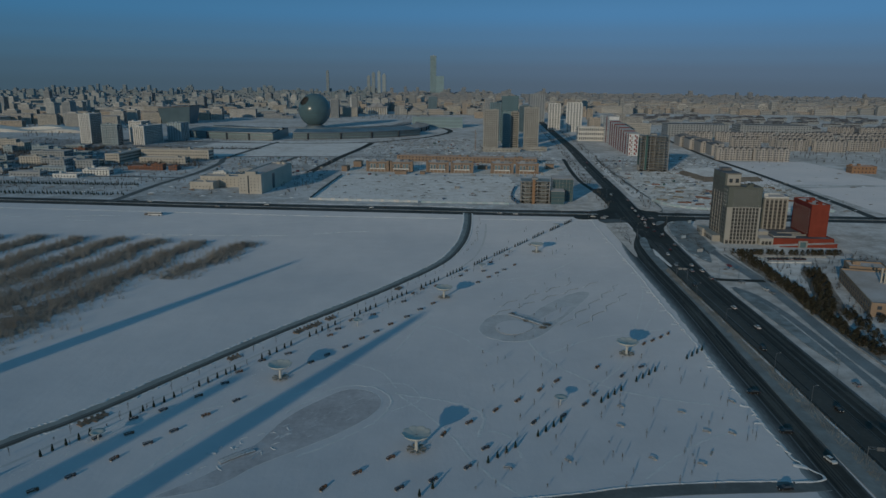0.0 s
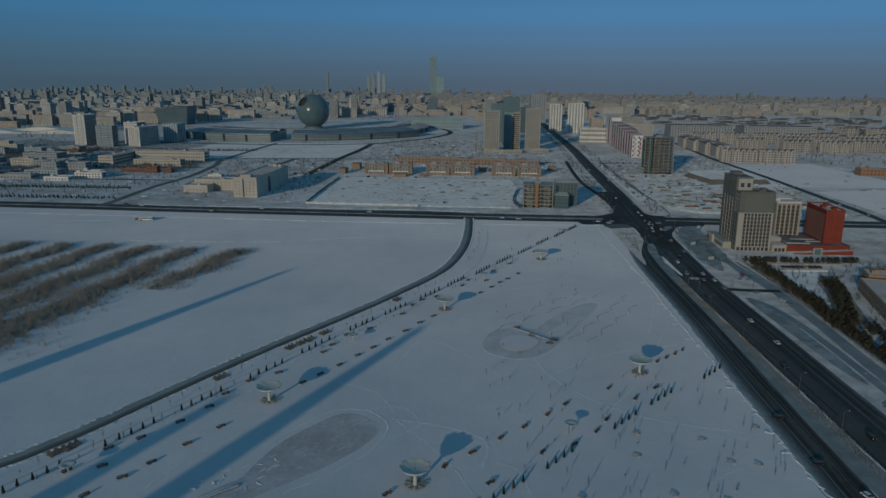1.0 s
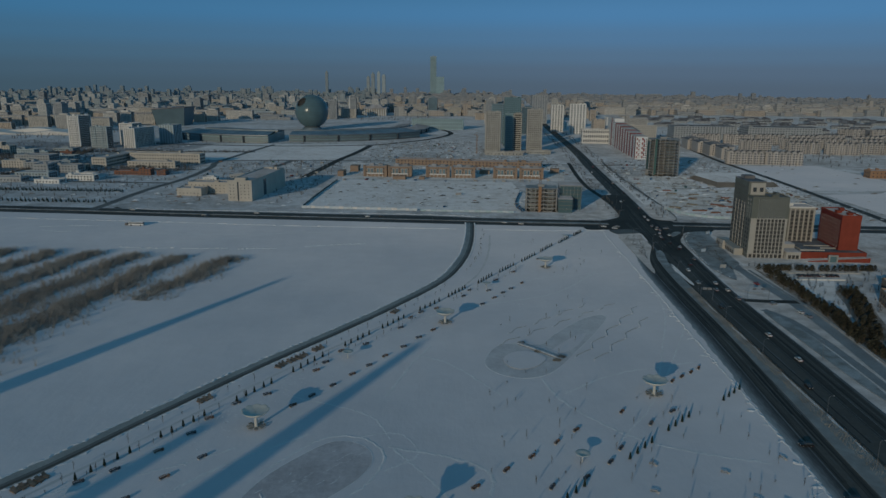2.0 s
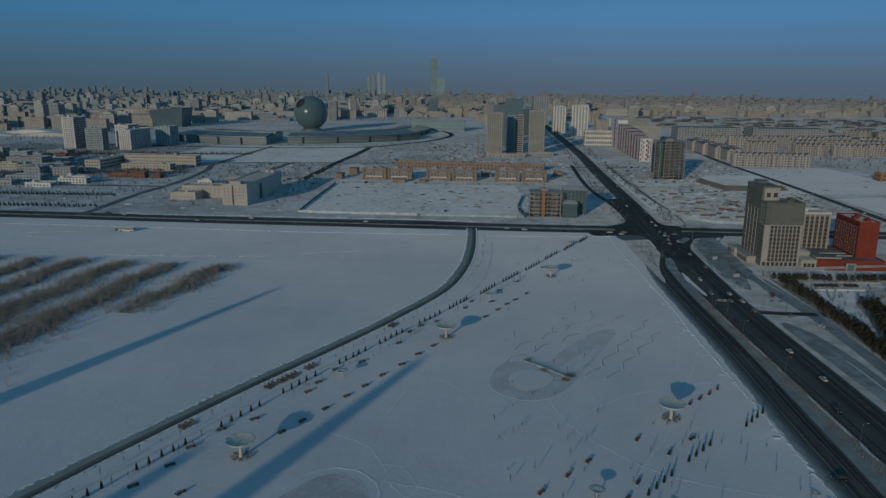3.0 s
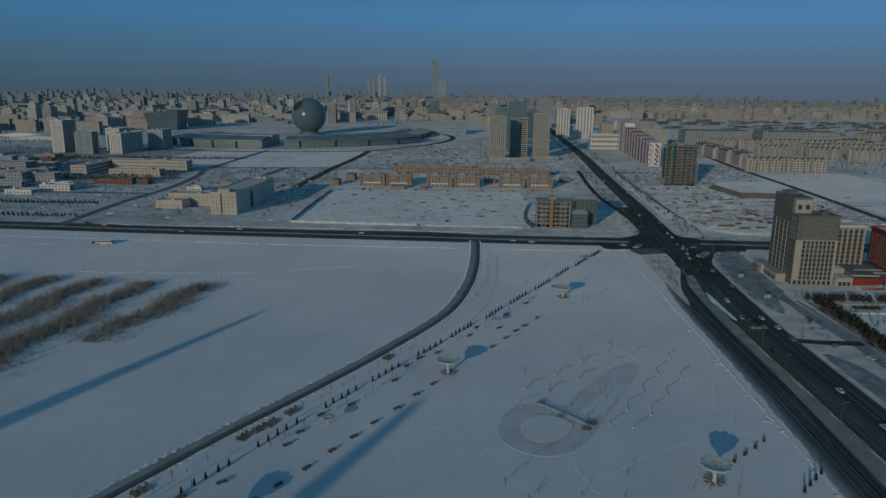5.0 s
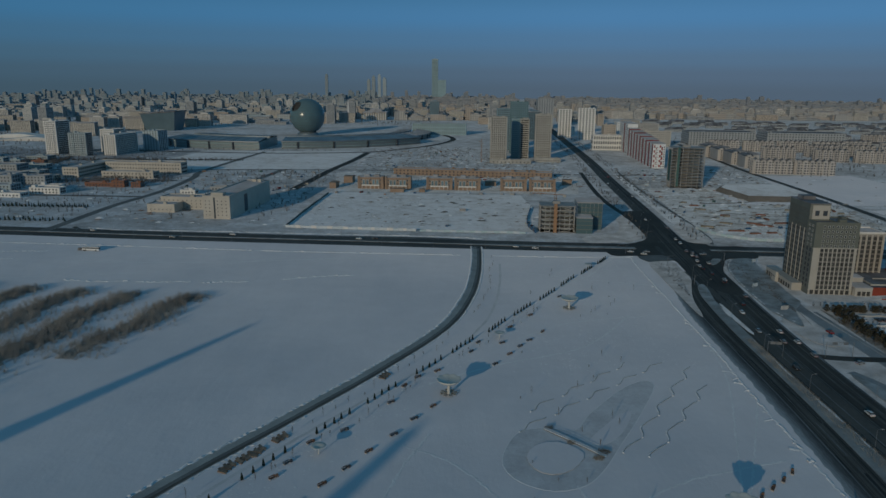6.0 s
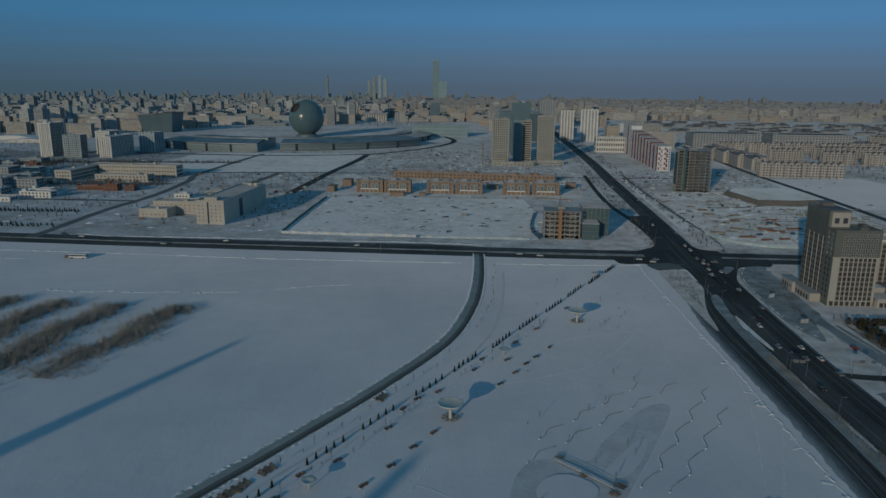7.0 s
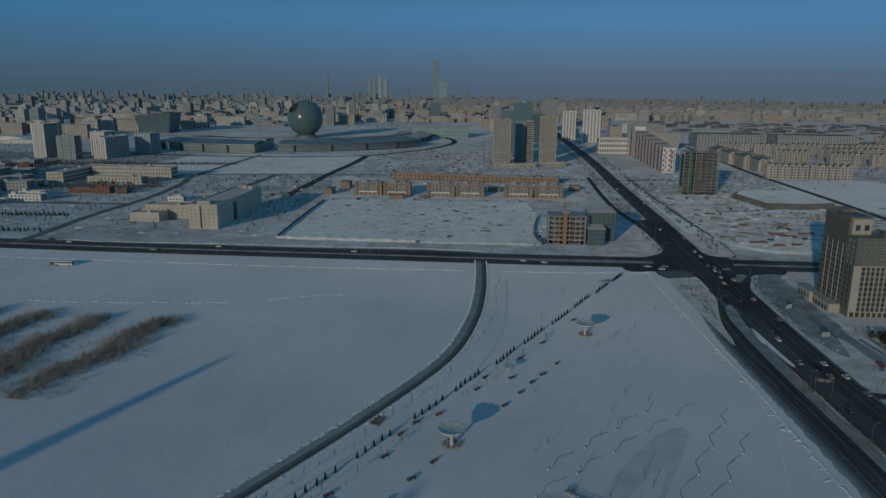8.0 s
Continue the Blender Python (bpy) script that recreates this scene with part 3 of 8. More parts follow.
slab("traffic_island", smooth_poly([(105.2, 651.7), (127.1, 654.3), (142.6, 661.2), (153.2, 675.2), (156.1, 694.4), (157.4, 737.1), (153.1, 781.4), (149.7, 786.6), (146.2, 735.5), (133.8, 689.4), (105.2, 672.5)]), "trodden_snow", "kerbed corner island with trodden snow", "traffic island", 0.2)
slab("traffic_island", smooth_poly([(183.9, 659.5), (195.1, 654.2), (202.5, 662.3), (205.6, 698.5), (206.3, 741.4), (189.9, 719), (184.7, 690.3)]), "trodden_snow", "kerbed corner island of the crossing with snow", "traffic island", 0.2)
slab("traffic_island", smooth_poly([(176.3, 587.4), (180.7, 591.2), (188, 603.5), (183, 604.6), (177.9, 596.4)]), "verge", "small grey wedge island at the turning lane", "traffic island", 0.26)
slab("traffic_island", smooth_poly([(184, 582.7), (194.2, 602.6), (209.4, 605.9), (205.8, 582.9), (197.5, 520.7), (196.2, 505.3), (186.1, 489.2), (178, 463.7), (173.3, 481.6), (172.7, 501), (177.9, 553.6)]), "verge", "long snowy island beside the turning lane", "traffic island", 0.26)
r_ = Shape()
lumpy(r_, spline([(194.2, 602), (185.1, 582.9), (179, 553.8), (174, 503.3), (175, 481.8), (179.3, 464.9)], 1.5), 1.5, .3, random.Random(5))
single("snow_bank", r_, "snow_bank", "plowed snow rim round an island", "snow bank", kind="stuff")
slab("traffic_island", smooth_poly([(170.4, 456.6), (181.5, 460.8), (187.2, 487.2), (185.9, 454.7), (182.5, 437.2), (173.7, 439.7)]), "trodden_snow", "snowy wedge island beside parked cars", "traffic island", 0.262)
slab("traffic_island", smooth_poly([(168.5, 402), (171.2, 400.1), (175, 385.5), (175.7, 358), (174.2, 315.8), (171.7, 289.5), (168.7, 305), (167.9, 357.5)]), "verge", "long snowy strip between boulevard and side street", "traffic island", 0.26)
slab("sidewalk", [(189.5, -199.1), (191.8, 285.3), (193.7, 316.9), (196.3, 370), (197.8, 417), (196.7, 488), (194.8, 487.8), (195.6, 416.8), (194.1, 369.8), (191.5, 316.8), (189.7, 285.2), (187.5, -199.1)], "street_slush", "snow-dusted sidewalk along the side street", "sidewalk", 0.2)

# building plots north of the avenue
slab("snow_strip", [(207.6, 732.6), (192.3, 732.8), (194.2, 764.7), (203.9, 903.6), (217, 1076.6), (224, 1072), (214.7, 952.1), (207, 857.9), (207.4, 777.9)], "plot_snow", "strip of trodden snow along the boulevard", "snow strip", 0.045, False)
s = Shape()
foot = [(300, 930), (308, 856), (348, 853), (384, 862), (392, 958), (318, 962)]
rim = [(305, 924), (312, 864), (348, 860), (379, 868), (386, 950), (322, 955)]
s.add([(x, y, 0) for x, y in foot] + [(x, y, 5) for x, y in rim], [(k, (k + 1) % 6, 6 + (k + 1) % 6, 6 + k) for k in range(6)], 1)
s.add([(x, y, 5) for x, y in rim], [(0, 1, 2, 3, 4, 5)], 0)
single("embankment", s, ["plot_snow", "earth"], "raised earth terrace with bare brown slopes", "embankment", kind="structure")
slab("building_plot", [(-141.8, 704), (-7.7, 694.1), (66, 683), (78.7, 802), (74.2, 880.1), (-133.3, 892)], "plot_snow", "open snowy plot inside a white hoarding", "plot", 0.04, False)
slab("building_plot", [(-130.3, 896.9), (138.8, 892.9), (162.1, 1036.4), (-154.2, 1065.8)], "building_site", "muddy snow round brick town houses", "plot", 0.03, False)
slab("building_plot", [(200.9, 675.5), (368.4, 664), (393.2, 958.7), (225.1, 942.1)], "building_site", "churned building site with mud and snow", "plot", 0.03, False)
slab("building_plot", [(-448.4, 1069), (-344.6, 1080.9), (-155, 1101.8), (-151.6, 1348.7), (-324.2, 1343.6), (-422, 1339.8)], "plot_snow", "empty snow-covered plot beside a street", "plot", 0.04, False)
slab("verge", [(162.5, -199.3), (163.8, 336.2), (167, 431.7), (170.5, 472.8), (183.9, 491.2), (199.5, 499.1), (206.2, 488.9), (203.5, 434.6), (194, 359.2), (190.2, 285.2), (189, -199.1)], "trodden_snow", "trodden grey snow between boulevard and side street", "verge", 0.028, False)
slab("hedge_bed", [(200.6, 492.7), (214, 493.9), (210.2, 441.6), (208.7, 398.6), (202.9, 361.9), (200.1, 296.3), (191.4, 295.8), (192.9, 359.1), (198.2, 395.7), (198.5, 440.7)], "hedge_soil", "dark bed under a row of pines", "bed", 0.034, False)
slab("hedge_bed", smooth_poly([(228.1, 443.1), (241.6, 442), (230, 406.6), (214, 362.6), (202.9, 359.8), (216.6, 403.4)]), "hedge_soil", "dark bed under trees beside a drive", "bed", 0.034, False)
slab("car_park", [(207, 484.5), (272, 485), (256, 466.6), (206.5, 466.4)], "trodden_snow", "car park under trodden snow behind a low wall", "car park", 0.06, False)
slab("court", [(209.5, 463.6), (238.2, 463.9), (228, 443), (217.5, 423.5), (211, 428)], "plot_snow", "snow-covered court between hedges", "court", 0.05, False)
lw_ = Shape()
ln_ = spline([(206.5, 465.6), (226, 465.9), (246, 465.8)], 6)
ribbon(lw_, ln_, offset(ln_, .4), -.1, .9)
single("boundary_wall", lw_, "white_render", "low white wall round a car park", "wall")
slab("building_plot", [(216.3, 621.6), (287.4, 620.7), (292.5, 496.6), (203.8, 472.4), (197.5, 520.7)], "trodden_snow", "cleared forecourt round an apartment complex", "plot", 0.04, False)
slab("building_plot", [(290.6, 836), (546.9, 837.9), (536, 1082.2), (404.3, 1063.9), (387, 957.7), (299.4, 942.9)], "snow", "wide open snow field beside a street", "plot", 0.035, False)
slab("building_plot", [(403.1, 608.4), (841.3, 581.9), (890, 912.8), (408, 806.2)], "snow", "open snow field beyond the apartment complex", "plot", 0.04, False)
slab("building_plot", [(-573.7, 718.5), (-323.8, 707.9), (-322.3, 827.8), (-580.2, 835)], "city_ground", "fenced snowy garden with rows of small firs", "plot", 0.04, False)
# yard patch: real dirt plus house and tree shade in one dark colour
slab("yard", [(-903.9, 1321), (-869.3, 879.2), (-581.8, 864.9), (-339.8, 946.6), (-339.6, 1076.5), (-453.2, 1073.3), (-431.8, 1342.7), (-573.2, 1364.4)], "yard_ground", "dirty trodden yards, darkened for the shade between low houses", "yard", 0.025, False)
slab("building_plot", [(-335.5, 825.6), (-327.8, 932.8), (-432.8, 923.6), (-420.1, 842.5)], "city_ground", "empty snowy yard behind houses", "plot", 0.035, False)

rnd = random.Random(3)
for off, w, h, lab in ((-4.5, 1.3, 0.34, "ridge of shoveled snow along a lane"), (3.2, 1.0, 0.28, "low bank of shoveled snow along a lane")):
    s = Shape()
    lumpy(s, [q + Vector((rnd.uniform(-.35, .35), rnd.uniform(-.35, .35), 0)) for q in offset(spline(PATHW, 1.3), off)], w, h, rnd)
    single("snow_bank", s, "snow_bank", lab, "snow bank", kind="stuff")
for pts in ([(-654.4, 662.7), (-411.5, 638.1), (-227.6, 622.8), (-142, 614.5), (-80.4, 611.3), (-32, 609), (6.7, 607.6)], [(29.9, 606.5), (61.9, 605.3), (99.7, 605.7), (128.1, 608.4)], [(-297.6, 687.9), (-265.9, 679.8), (-176.1, 677.2), (-88.4, 671.8), (-22.2, 668.5), (24.3, 662.5)]):
    s = Shape()
    lumpy(s, [q + Vector((0, rnd.uniform(-.5, .5), 0)) for q in spline(pts, 2.2)], 1.7, 0.4, rnd)
    single("snow_bank", s, "snow_bank", "plowed snow bank along the avenue", "snow bank", kind="stuff")
EDGE = [(125.5, 606), (124, 575), (123, 514), (122, 466), (121.3, 430), (119.6, 399), (118.4, 368), (118, 344), (117, 300), (116, 263), (115, 235), (114.6, 213), (116.5, 205), (119.3, 200.5), (117, 197.6), (108, 196.8)]
s = Shape()
lumpy(s, [q + Vector((rnd.uniform(-.5, .5), 0, 0)) for q in spline(EDGE, 1.5)], .9, 0.26, rnd)
for q in spline(EDGE, 6):
    if rnd.random() < 0.45:
        e = q + Vector((-rnd.uniform(1.0, 4.5), rnd.uniform(-2.0, 2.0), 0))
        lumpy(s, spline([q.xy, ((q + e) / 2 + Vector((0, rnd.uniform(-.6, .6), 0))).xy, e.xy], 0.8), rnd.uniform(.6, 1.8), rnd.uniform(.14, .45), rnd)
single("snow_bank", s, "snow_bank", "snow drift with side tongues along the park edge", "snow bank", kind="stuff")
s = Shape()
lumpy(s, offset([q for q in spline(BOTTOM, 1.2) if q.x < 104], -3.4), .9, 0.22, rnd)
single("snow_bank", s, "snow_bank", "ridge of shoveled snow beside a street", "snow bank", kind="stuff")


# ---- buildings ----
def window_mesh(w, h, frame_mat="frame_white", glass="glass_dark", mull=1, depth=0.16, t=0.11):
    """A framed window: x along the wall, y outwards, z up; origin at its lower middle."""
    s = Shape()
    a, b, y0, y1, y2 = w / 2 + t, w / 2, -0.05, depth, depth * 0.3
    vs = [(-a, y0, -t), (a, y0, -t), (a, y0, h + t), (-a, y0, h + t), (-a, y1, -t), (a, y1, -t), (a, y1, h + t), (-a, y1, h + t),
          (-b, y1, 0), (b, y1, 0), (b, y1, h), (-b, y1, h), (-b, y2, 0), (b, y2, 0), (b, y2, h), (-b, y2, h)]
    for q in range(4):
        e = (q + 1) % 4
        s.f.extend([(q, e, 4 + e, 4 + q), (4 + q, 4 + e, 8 + e, 8 + q), (8 + q, 8 + e, 12 + e, 12 + q)]), s.m.extend([0, 0, 0])
    s.v += vs
    s.f.append((12, 13, 14, 15))
    s.m.append(1)
    return s.mesh("window", [frame_mat, glass])


FACE = {"s": 180, "w": 90, "e": -90, "n": 0}     # turn that sends the window's outward y to that side


def face_point(side, a, x0, x1, y0, y1):
    """A place a metres along one side of a box, seen from outside."""
    return {"s": (x0 + a, y0), "w": (x0, y1 - a), "e": (x1, y0 + a), "n": (x1 - a, y1)}[side]


def put_windows(parent, mesh, side, dims, cols, rows):
    """Separate window parts in a grid on one side of a box."""
    for z in rows:
        for a in cols:
            x, y = face_point(side, a, *dims)
            part("window", mesh, None, parent, m=pose(x, y, z, 0, 0, FACE[side]))


def joined_windows(shape, side, dims, cols, rows, w, h, m=0, out=0.07):
    """Many small panes on one side of a box, as one part."""
    x0, x1, y0, y1 = dims
    for z in rows:
        for a in cols:
            x, y = face_point(side, a, *dims)
            if side in "sn":
                yy = (y - out, y + 0.02) if side == "s" else (y - 0.02, y + out)
                shape.box(x - w / 2, x + w / 2, yy[0], yy[1], z, z + h, m)
            else:
                xx = (x - out, x + 0.02) if side == "w" else (x - 0.02, x + out)
                shape.box(xx[0], xx[1], y - w / 2, y + w / 2, z, z + h, m)


def spread(length, n, margin=1.5):
    return [margin + (length - 2 * margin) * (i + 0.5) / n for i in range(n)]


def flat_roof(parent, dims, h, material="roof_snow", wall="white_render", units=2, seed=0):
    """Snowy deck inside a parapet, with stair heads and vents."""
    x0, x1, y0, y1 = dims
    p = Shape()
    p.box(x0, x1, y0, y1, h, h + 0.15)
    part("roof", p, material, parent, "flat roof under thin snow")
    q = Shape()
    t = 0.35
    q.box(x0 - .1, x1 + .1, y0 - .1, y0 + t, h, h + 0.9)
    q.box(x0 - .1, x1 + .1, y1 - t, y1 + .1, h, h + 0.9)
    q.box(x0 - .1, x0 + t, y0 + t, y1 - t, h, h + 0.9)
    q.box(x1 - t, x1 + .1, y0 + t, y1 - t, h, h + 0.9)
    part("parapet", q, wall, parent)
    r = random.Random(seed)
    for i in range(units):
        w, d = r.uniform(2, 4.5), r.uniform(2, 4.5)
        if x1 - x0 < 8 or y1 - y0 < 8:
            break
        x, y = r.uniform(x0 + 1, x1 - 1 - w), r.uniform(y0 + 1, y1 - 1 - d)
        u = Shape()
        z = r.uniform(1.6, 3.0)
        u.box(x, x + w, y, y + d, h + .15, h + z)
        u.box(x - .2, x + w + .2, y - .2, y + d + .2, h + z, h + z + .2)
        part("roof_house", u, wall, parent)


def block(name, label, x, y, rz, w, d, h, storeys, bays, wall, category="apartment building", glass="glass_dark", sides="sw",
          ww=1.5, wh=1.6, bay_d=None, bands=None, group="", roof="roof_snow", balcony=False, ground_open=False, win_part="stuff", units=2, base=None):
    """A storeyed building on its south-west corner (x, y), turned rz degrees, with a pane grid."""
    t = thing(name, label, category, pose(x, y, 0, 0, 0, rz), group)
    dims = (0, w, 0, d)
    s = Shape()
    s.box(0, w, 0, d, -0.3, h)
    part("wall", s, wall, t)
    sh = h / storeys
    if bands:
        b = Shape()
        b.box(-.12, w + .12, -.12, d + .12, -0.12, 0.12)
        band = b.mesh("floor_band", bands)
        for k in range(1, storeys):
            part("floor_band", band, None, t, m=pose(0, 0, k * sh))
    rows = [k * sh + sh * 0.30 for k in range(1 if ground_open else 0, storeys)]
    bay_d = bay_d or max(2, round(bays * d / w))
    j = Shape()
    for side in sides:
        n, ln = (bays, w) if side in "sn" else (bay_d, d)
        # larger dark panes to the east add to that side's shade
        wide = 1.7 if side == "e" else 1.0
        joined_windows(j, side, dims, spread(ln, n), rows, min(ww * wide, ln / n * .9), wh * wide ** .8)
    part("window", j, glass, t, "rows of dark window panes", kind=win_part)
    if base:
        b = Shape()
        b.box(-.25, w + .25, -.25, d + .25, -0.3, sh * 0.95)
        part("plinth", b, base, t)
    if balcony:
        n = max(2, bays // 3)
        for a in spread(w, n, 2):
            c = Shape()
            c.box(a - 1.6, a + 1.6, -1.1, -0.05, -.1, 1.0)
            ledge = c.mesh("balcony", balcony)
            for k in range(1, storeys):
                part("balcony", ledge, None, t, m=pose(0, 0, k * sh))
    flat_roof(t, dims, h, roof, wall, units, seed=int(abs(x * 7 + y)))
    return t


def grid_axes(rz):
    a = radians(rz)
    return Vector((math.cos(a), math.sin(a), 0)), Vector((-math.sin(a), math.cos(a), 0))


# tall apartment complex beside the crossing
def apartment_complex():
    rz = -2
    t = thing("apartment_tower", "cream and dark green-grey apartment tower with stepped top", "apartment tower", pose(207.9, 521.7, 0, 0, 0, rz))
    w, d, h, top = 24.6, 19.0, 42.0, 51.6
    up, sh = 27.7, 2.77
    s = Shape()
    s.box(0, w, 0, d, -.3, up)
    part("wall", s, "cream_cladding", t, "cream lower cladding")
    s = Shape()
    s.box(-.05, w + .05, -.05, d + .05, up, h)
    part("wall", s, "green_grey_cladding", t, "dark green-grey upper cladding")
    s = Shape()
    s.box(-.12, 11.5, 9.5, 36, -.3, top)
    part("wall", s, "taupe_cladding", t, "grey-green side cladding")
    s = Shape()
    s.box(-.16, 0.3, 0.02, 9.4, 0, up - .1)
    part("wall", s, "taupe_cladding", t)
    s = Shape()
    s.box(1.4, 11.2, 9.2, 22, h + .4, top - .6)
    part("penthouse", s, "cream_cladding", t)
    s = Shape()
    s.box(-.3, 11.8, 9.1, 36.3, top, top + .5)
    s.box(2, 9, 24, 32, top + .5, top + 2.6)
    part("roof", s, "roof_dark", t)
    big = window_mesh(2.2, 2.8, "frame_dark", "glass_dark", 0)
    for a in (4.0, 8.6):
        part("window", big, None, t, m=pose(a, 9.18, h + 3.0, 0, 0, 180))
    win = window_mesh(1.7, 1.8, "frame_dark", "glass_room", 1, 0.14, 0.07)
    dim1 = (0, w, 0, d)
    cols = [4.9 + 2.45 * k for k in range(8)]
    rows = [sh * k + .75 for k in range(1, 10)]
    put_windows(t, win, "s", dim1, cols, rows)
    winu = window_mesh(0.95, 1.25, "frame_white", "glass_dark", 0, 0.16, 0.16)
    wins = window_mesh(1.3, 1.9, "frame_dark", "glass_dark", 0)
    put_windows(t, winu, "s", (-.05, w, -.05, d), cols, [up + .7 + 2.8 * k for k in range(5)])
    # darker strips that tie the windows into columns
    for a in cols:
        q = Shape()
        q.box(a - .9, a + .9, -.035, 0, 3.3, up - .3)
        part("spandrel_strip", q, "spandrel", t)
    # pilasters between the window pairs
    for a in [3.68 + 2.45 * k for k in range(9)]:
        q = Shape()
        q.box(a - .28, a + .28, -.32, 0, 3.2, up)
        part("pilaster", q, "cream_cladding", t)
    q = Shape()
    q.box(-.4, w + .4, -.5, 0.2, 2.9, 3.3)
    part("cornice", q, "cream_cladding", t)
    q = Shape()
    q.box(-.4, w + .4, -.45, 0.2, up - .25, up + .25)
    part("cornice", q, "cream_cladding", t)
    door = window_mesh(1.7, 2.3, "frame_dark", "opening_dark", 0)
    put_windows(t, door, "s", dim1, [2.0, 4.9, 7.8, 10.7, 13.6, 16.5, 19.4, 22.3], [0.35])
    side = (-.12, 11.5, 9.5, 36)
    put_windows(t, wins, "w", side, [1.8, 4.4, 7.4, 10.0, 13.0, 15.6, 18.6, 21.2, 24.2], [3.05 * k + .8 for k in range(1, 16)])
    put_windows(t, wins, "w", (-.16, 12, .02, 9.4), [2.4, 6.2], [3.05 * k + .8 for k in range(1, 9)])
    put_windows(t, winu, "w", (-.05, w, -.05, d), [d - 7.4, d - 3.4], [up + .7 + 2.8 * k for k in range(5)])
    for a in (5.9, 11.5, 17.1, 22.7):
        q = Shape()
        x, y = face_point("w", a, *side)
        q.box(x - .3, x, y - .3, y + .3, 3.2, 37)
        part("pilaster", q, "cream_cladding", t)
    q = Shape()
    q.box(-.2, 0, 9.4, 36.05, 37.2, top - .1)
    part("wall", q, "green_grey_cladding", t)
    q = Shape()
    q.box(-6, -.2, 8, 46, -.2, 4.2)
    q.box(-6.2, -.1, 7.8, 46.2, 4.2, 4.7)
    part("podium", q, "cream_cladding", t, "low cream podium with arches")
    put_windows(t, door, "w", (-6, 0, 8, 46), [2.5, 6, 9.5, 13, 20.5, 24, 27.5, 31, 34.5], [0.4])
    q = Shape()
    q.box(-8.4, -6, 26, 32, -.2, 6.2, 0, .5)
    part("porch", q, "cream_cladding", t)
    part("door", window_mesh(2.6, 3.2, "frame_dark", "opening_dark", 0), None, t, m=pose(-8.1, 29, .2, 0, 0, 90))
    flat_roof(t, (11.7, w, 0, d), h, "roof_dark", "green_grey_cladding", 3, 4)
    flat_roof(t, (0, 11.6, 0, 9), h, "roof_dark", "green_grey_cladding", 0, 4)

    ex, ey = grid_axes(rz)
    b = Vector((250.5, 556, 0))
    t = thing("apartment_block", "cream apartment block with tall window columns", "apartment building", pose(b.x, b.y, 0, 0, 0, rz))
    w, d, h = 18.5, 18, 29.5
    s = Shape()
    s.box(0, w, 0, d, -.3, h)
    part("wall", s, "cream_cladding", t)
    win = window_mesh(1.9, 1.9, "frame_dark", "glass_room", 1)
    put_windows(t, win, "s", (0, w, 0, d), [2.2, 5.6, 9.0, 12.4, 15.8], [3 + 2.8 * k for k in range(9)])
    put_windows(t, win, "w", (0, w, 0, d), [3, 8, 13], [3 + 2.6 * k for k in range(9)])
    for a in (2.2, 5.6, 9.0, 12.4, 15.8):
        q = Shape()
        q.box(a - 1.1, a + 1.1, -.04, 0, 1, h - 1)
        part("spandrel_strip", q, "spandrel", t)
    for a in (0.4, 3.9, 7.3, 10.7, 14.1, 17.6):
        q = Shape()
        q.box(a - .35, a + .35, -.45, 0, 0, h)
        part("pilaster", q, "cream_cladding", t)
    q = Shape()
    q.box(-1.2, 0, 1, 15, -.3, h - 1)
    part("wall", q, "green_grey_cladding", t, "dark recessed joint")
    flat_roof(t, (0, w, 0, d), h, "roof_snow", "white_render", 2, 9)

    t = thing("apartment_block", "red brick apartment block with a blank end wall", "apartment building", pose(273.8, 528, 0, 0, 0, -4))
    w, d, h = 13, 34, 28.5
    s = Shape()
    s.box(0, w, 0, d, -.3, h)
    part("wall", s, "red_brick", t)
    win = window_mesh(1.3, 1.6, "frame_white", "glass_dark", 0)
    put_windows(t, win, "w", (0, w, 0, d), spread(d, 9), [6.4 + 2.5 * k for k in range(8)])
    # west face in a darker maroon than the brick front
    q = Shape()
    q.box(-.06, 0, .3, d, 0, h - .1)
    part("side_cladding", q, "maroon_panel", t, "dark maroon west face")
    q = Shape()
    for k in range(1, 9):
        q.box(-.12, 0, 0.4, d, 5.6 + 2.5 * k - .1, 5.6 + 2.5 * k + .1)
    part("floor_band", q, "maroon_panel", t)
    flat_roof(t, (0, w, 0, d), h, "roof_snow", "red_brick", 3, 12)

    t = thing("podium_building", "low red brick podium with a ramp and snowy concrete deck", "podium", pose(233, 522, 0, 0, 0, -2))
    s = Shape()
    s.box(.3, 55, -2, 46, -.3, 4.3)
    part("wall", s, "concrete", t)
    q = Shape()
    q.box(10.6, 55.2, -2.3, -1.9, -.2, 5.2)
    q.box(54.9, 55.3, -2.3, 46, -.2, 5.2)
    part("brick_front", q, "red_brick", t)
    q = Shape()
    q.box(.2, 54.8, -1.8, 46.2, 4.3, 4.6)
    part("deck", q, "roof_dark", t, "grey concrete deck under thin snow")
    # ramp that climbs along the front behind a sloping brick parapet
    q = Shape()
    q.add([(8, -9, -.2), (54, -9, -.2), (54, -2.3, -.2), (8, -2.3, -.2), (8, -9, .1), (54, -9, 2.6), (54, -2.3, 2.6), (8, -2.3, .1)], [(4, 5, 6, 7), (0, 1, 5, 4), (1, 2, 6, 5), (3, 0, 4, 7)])
    part("ramp", q, "trodden_snow", t, "ramp under trodden snow")
    q = Shape()
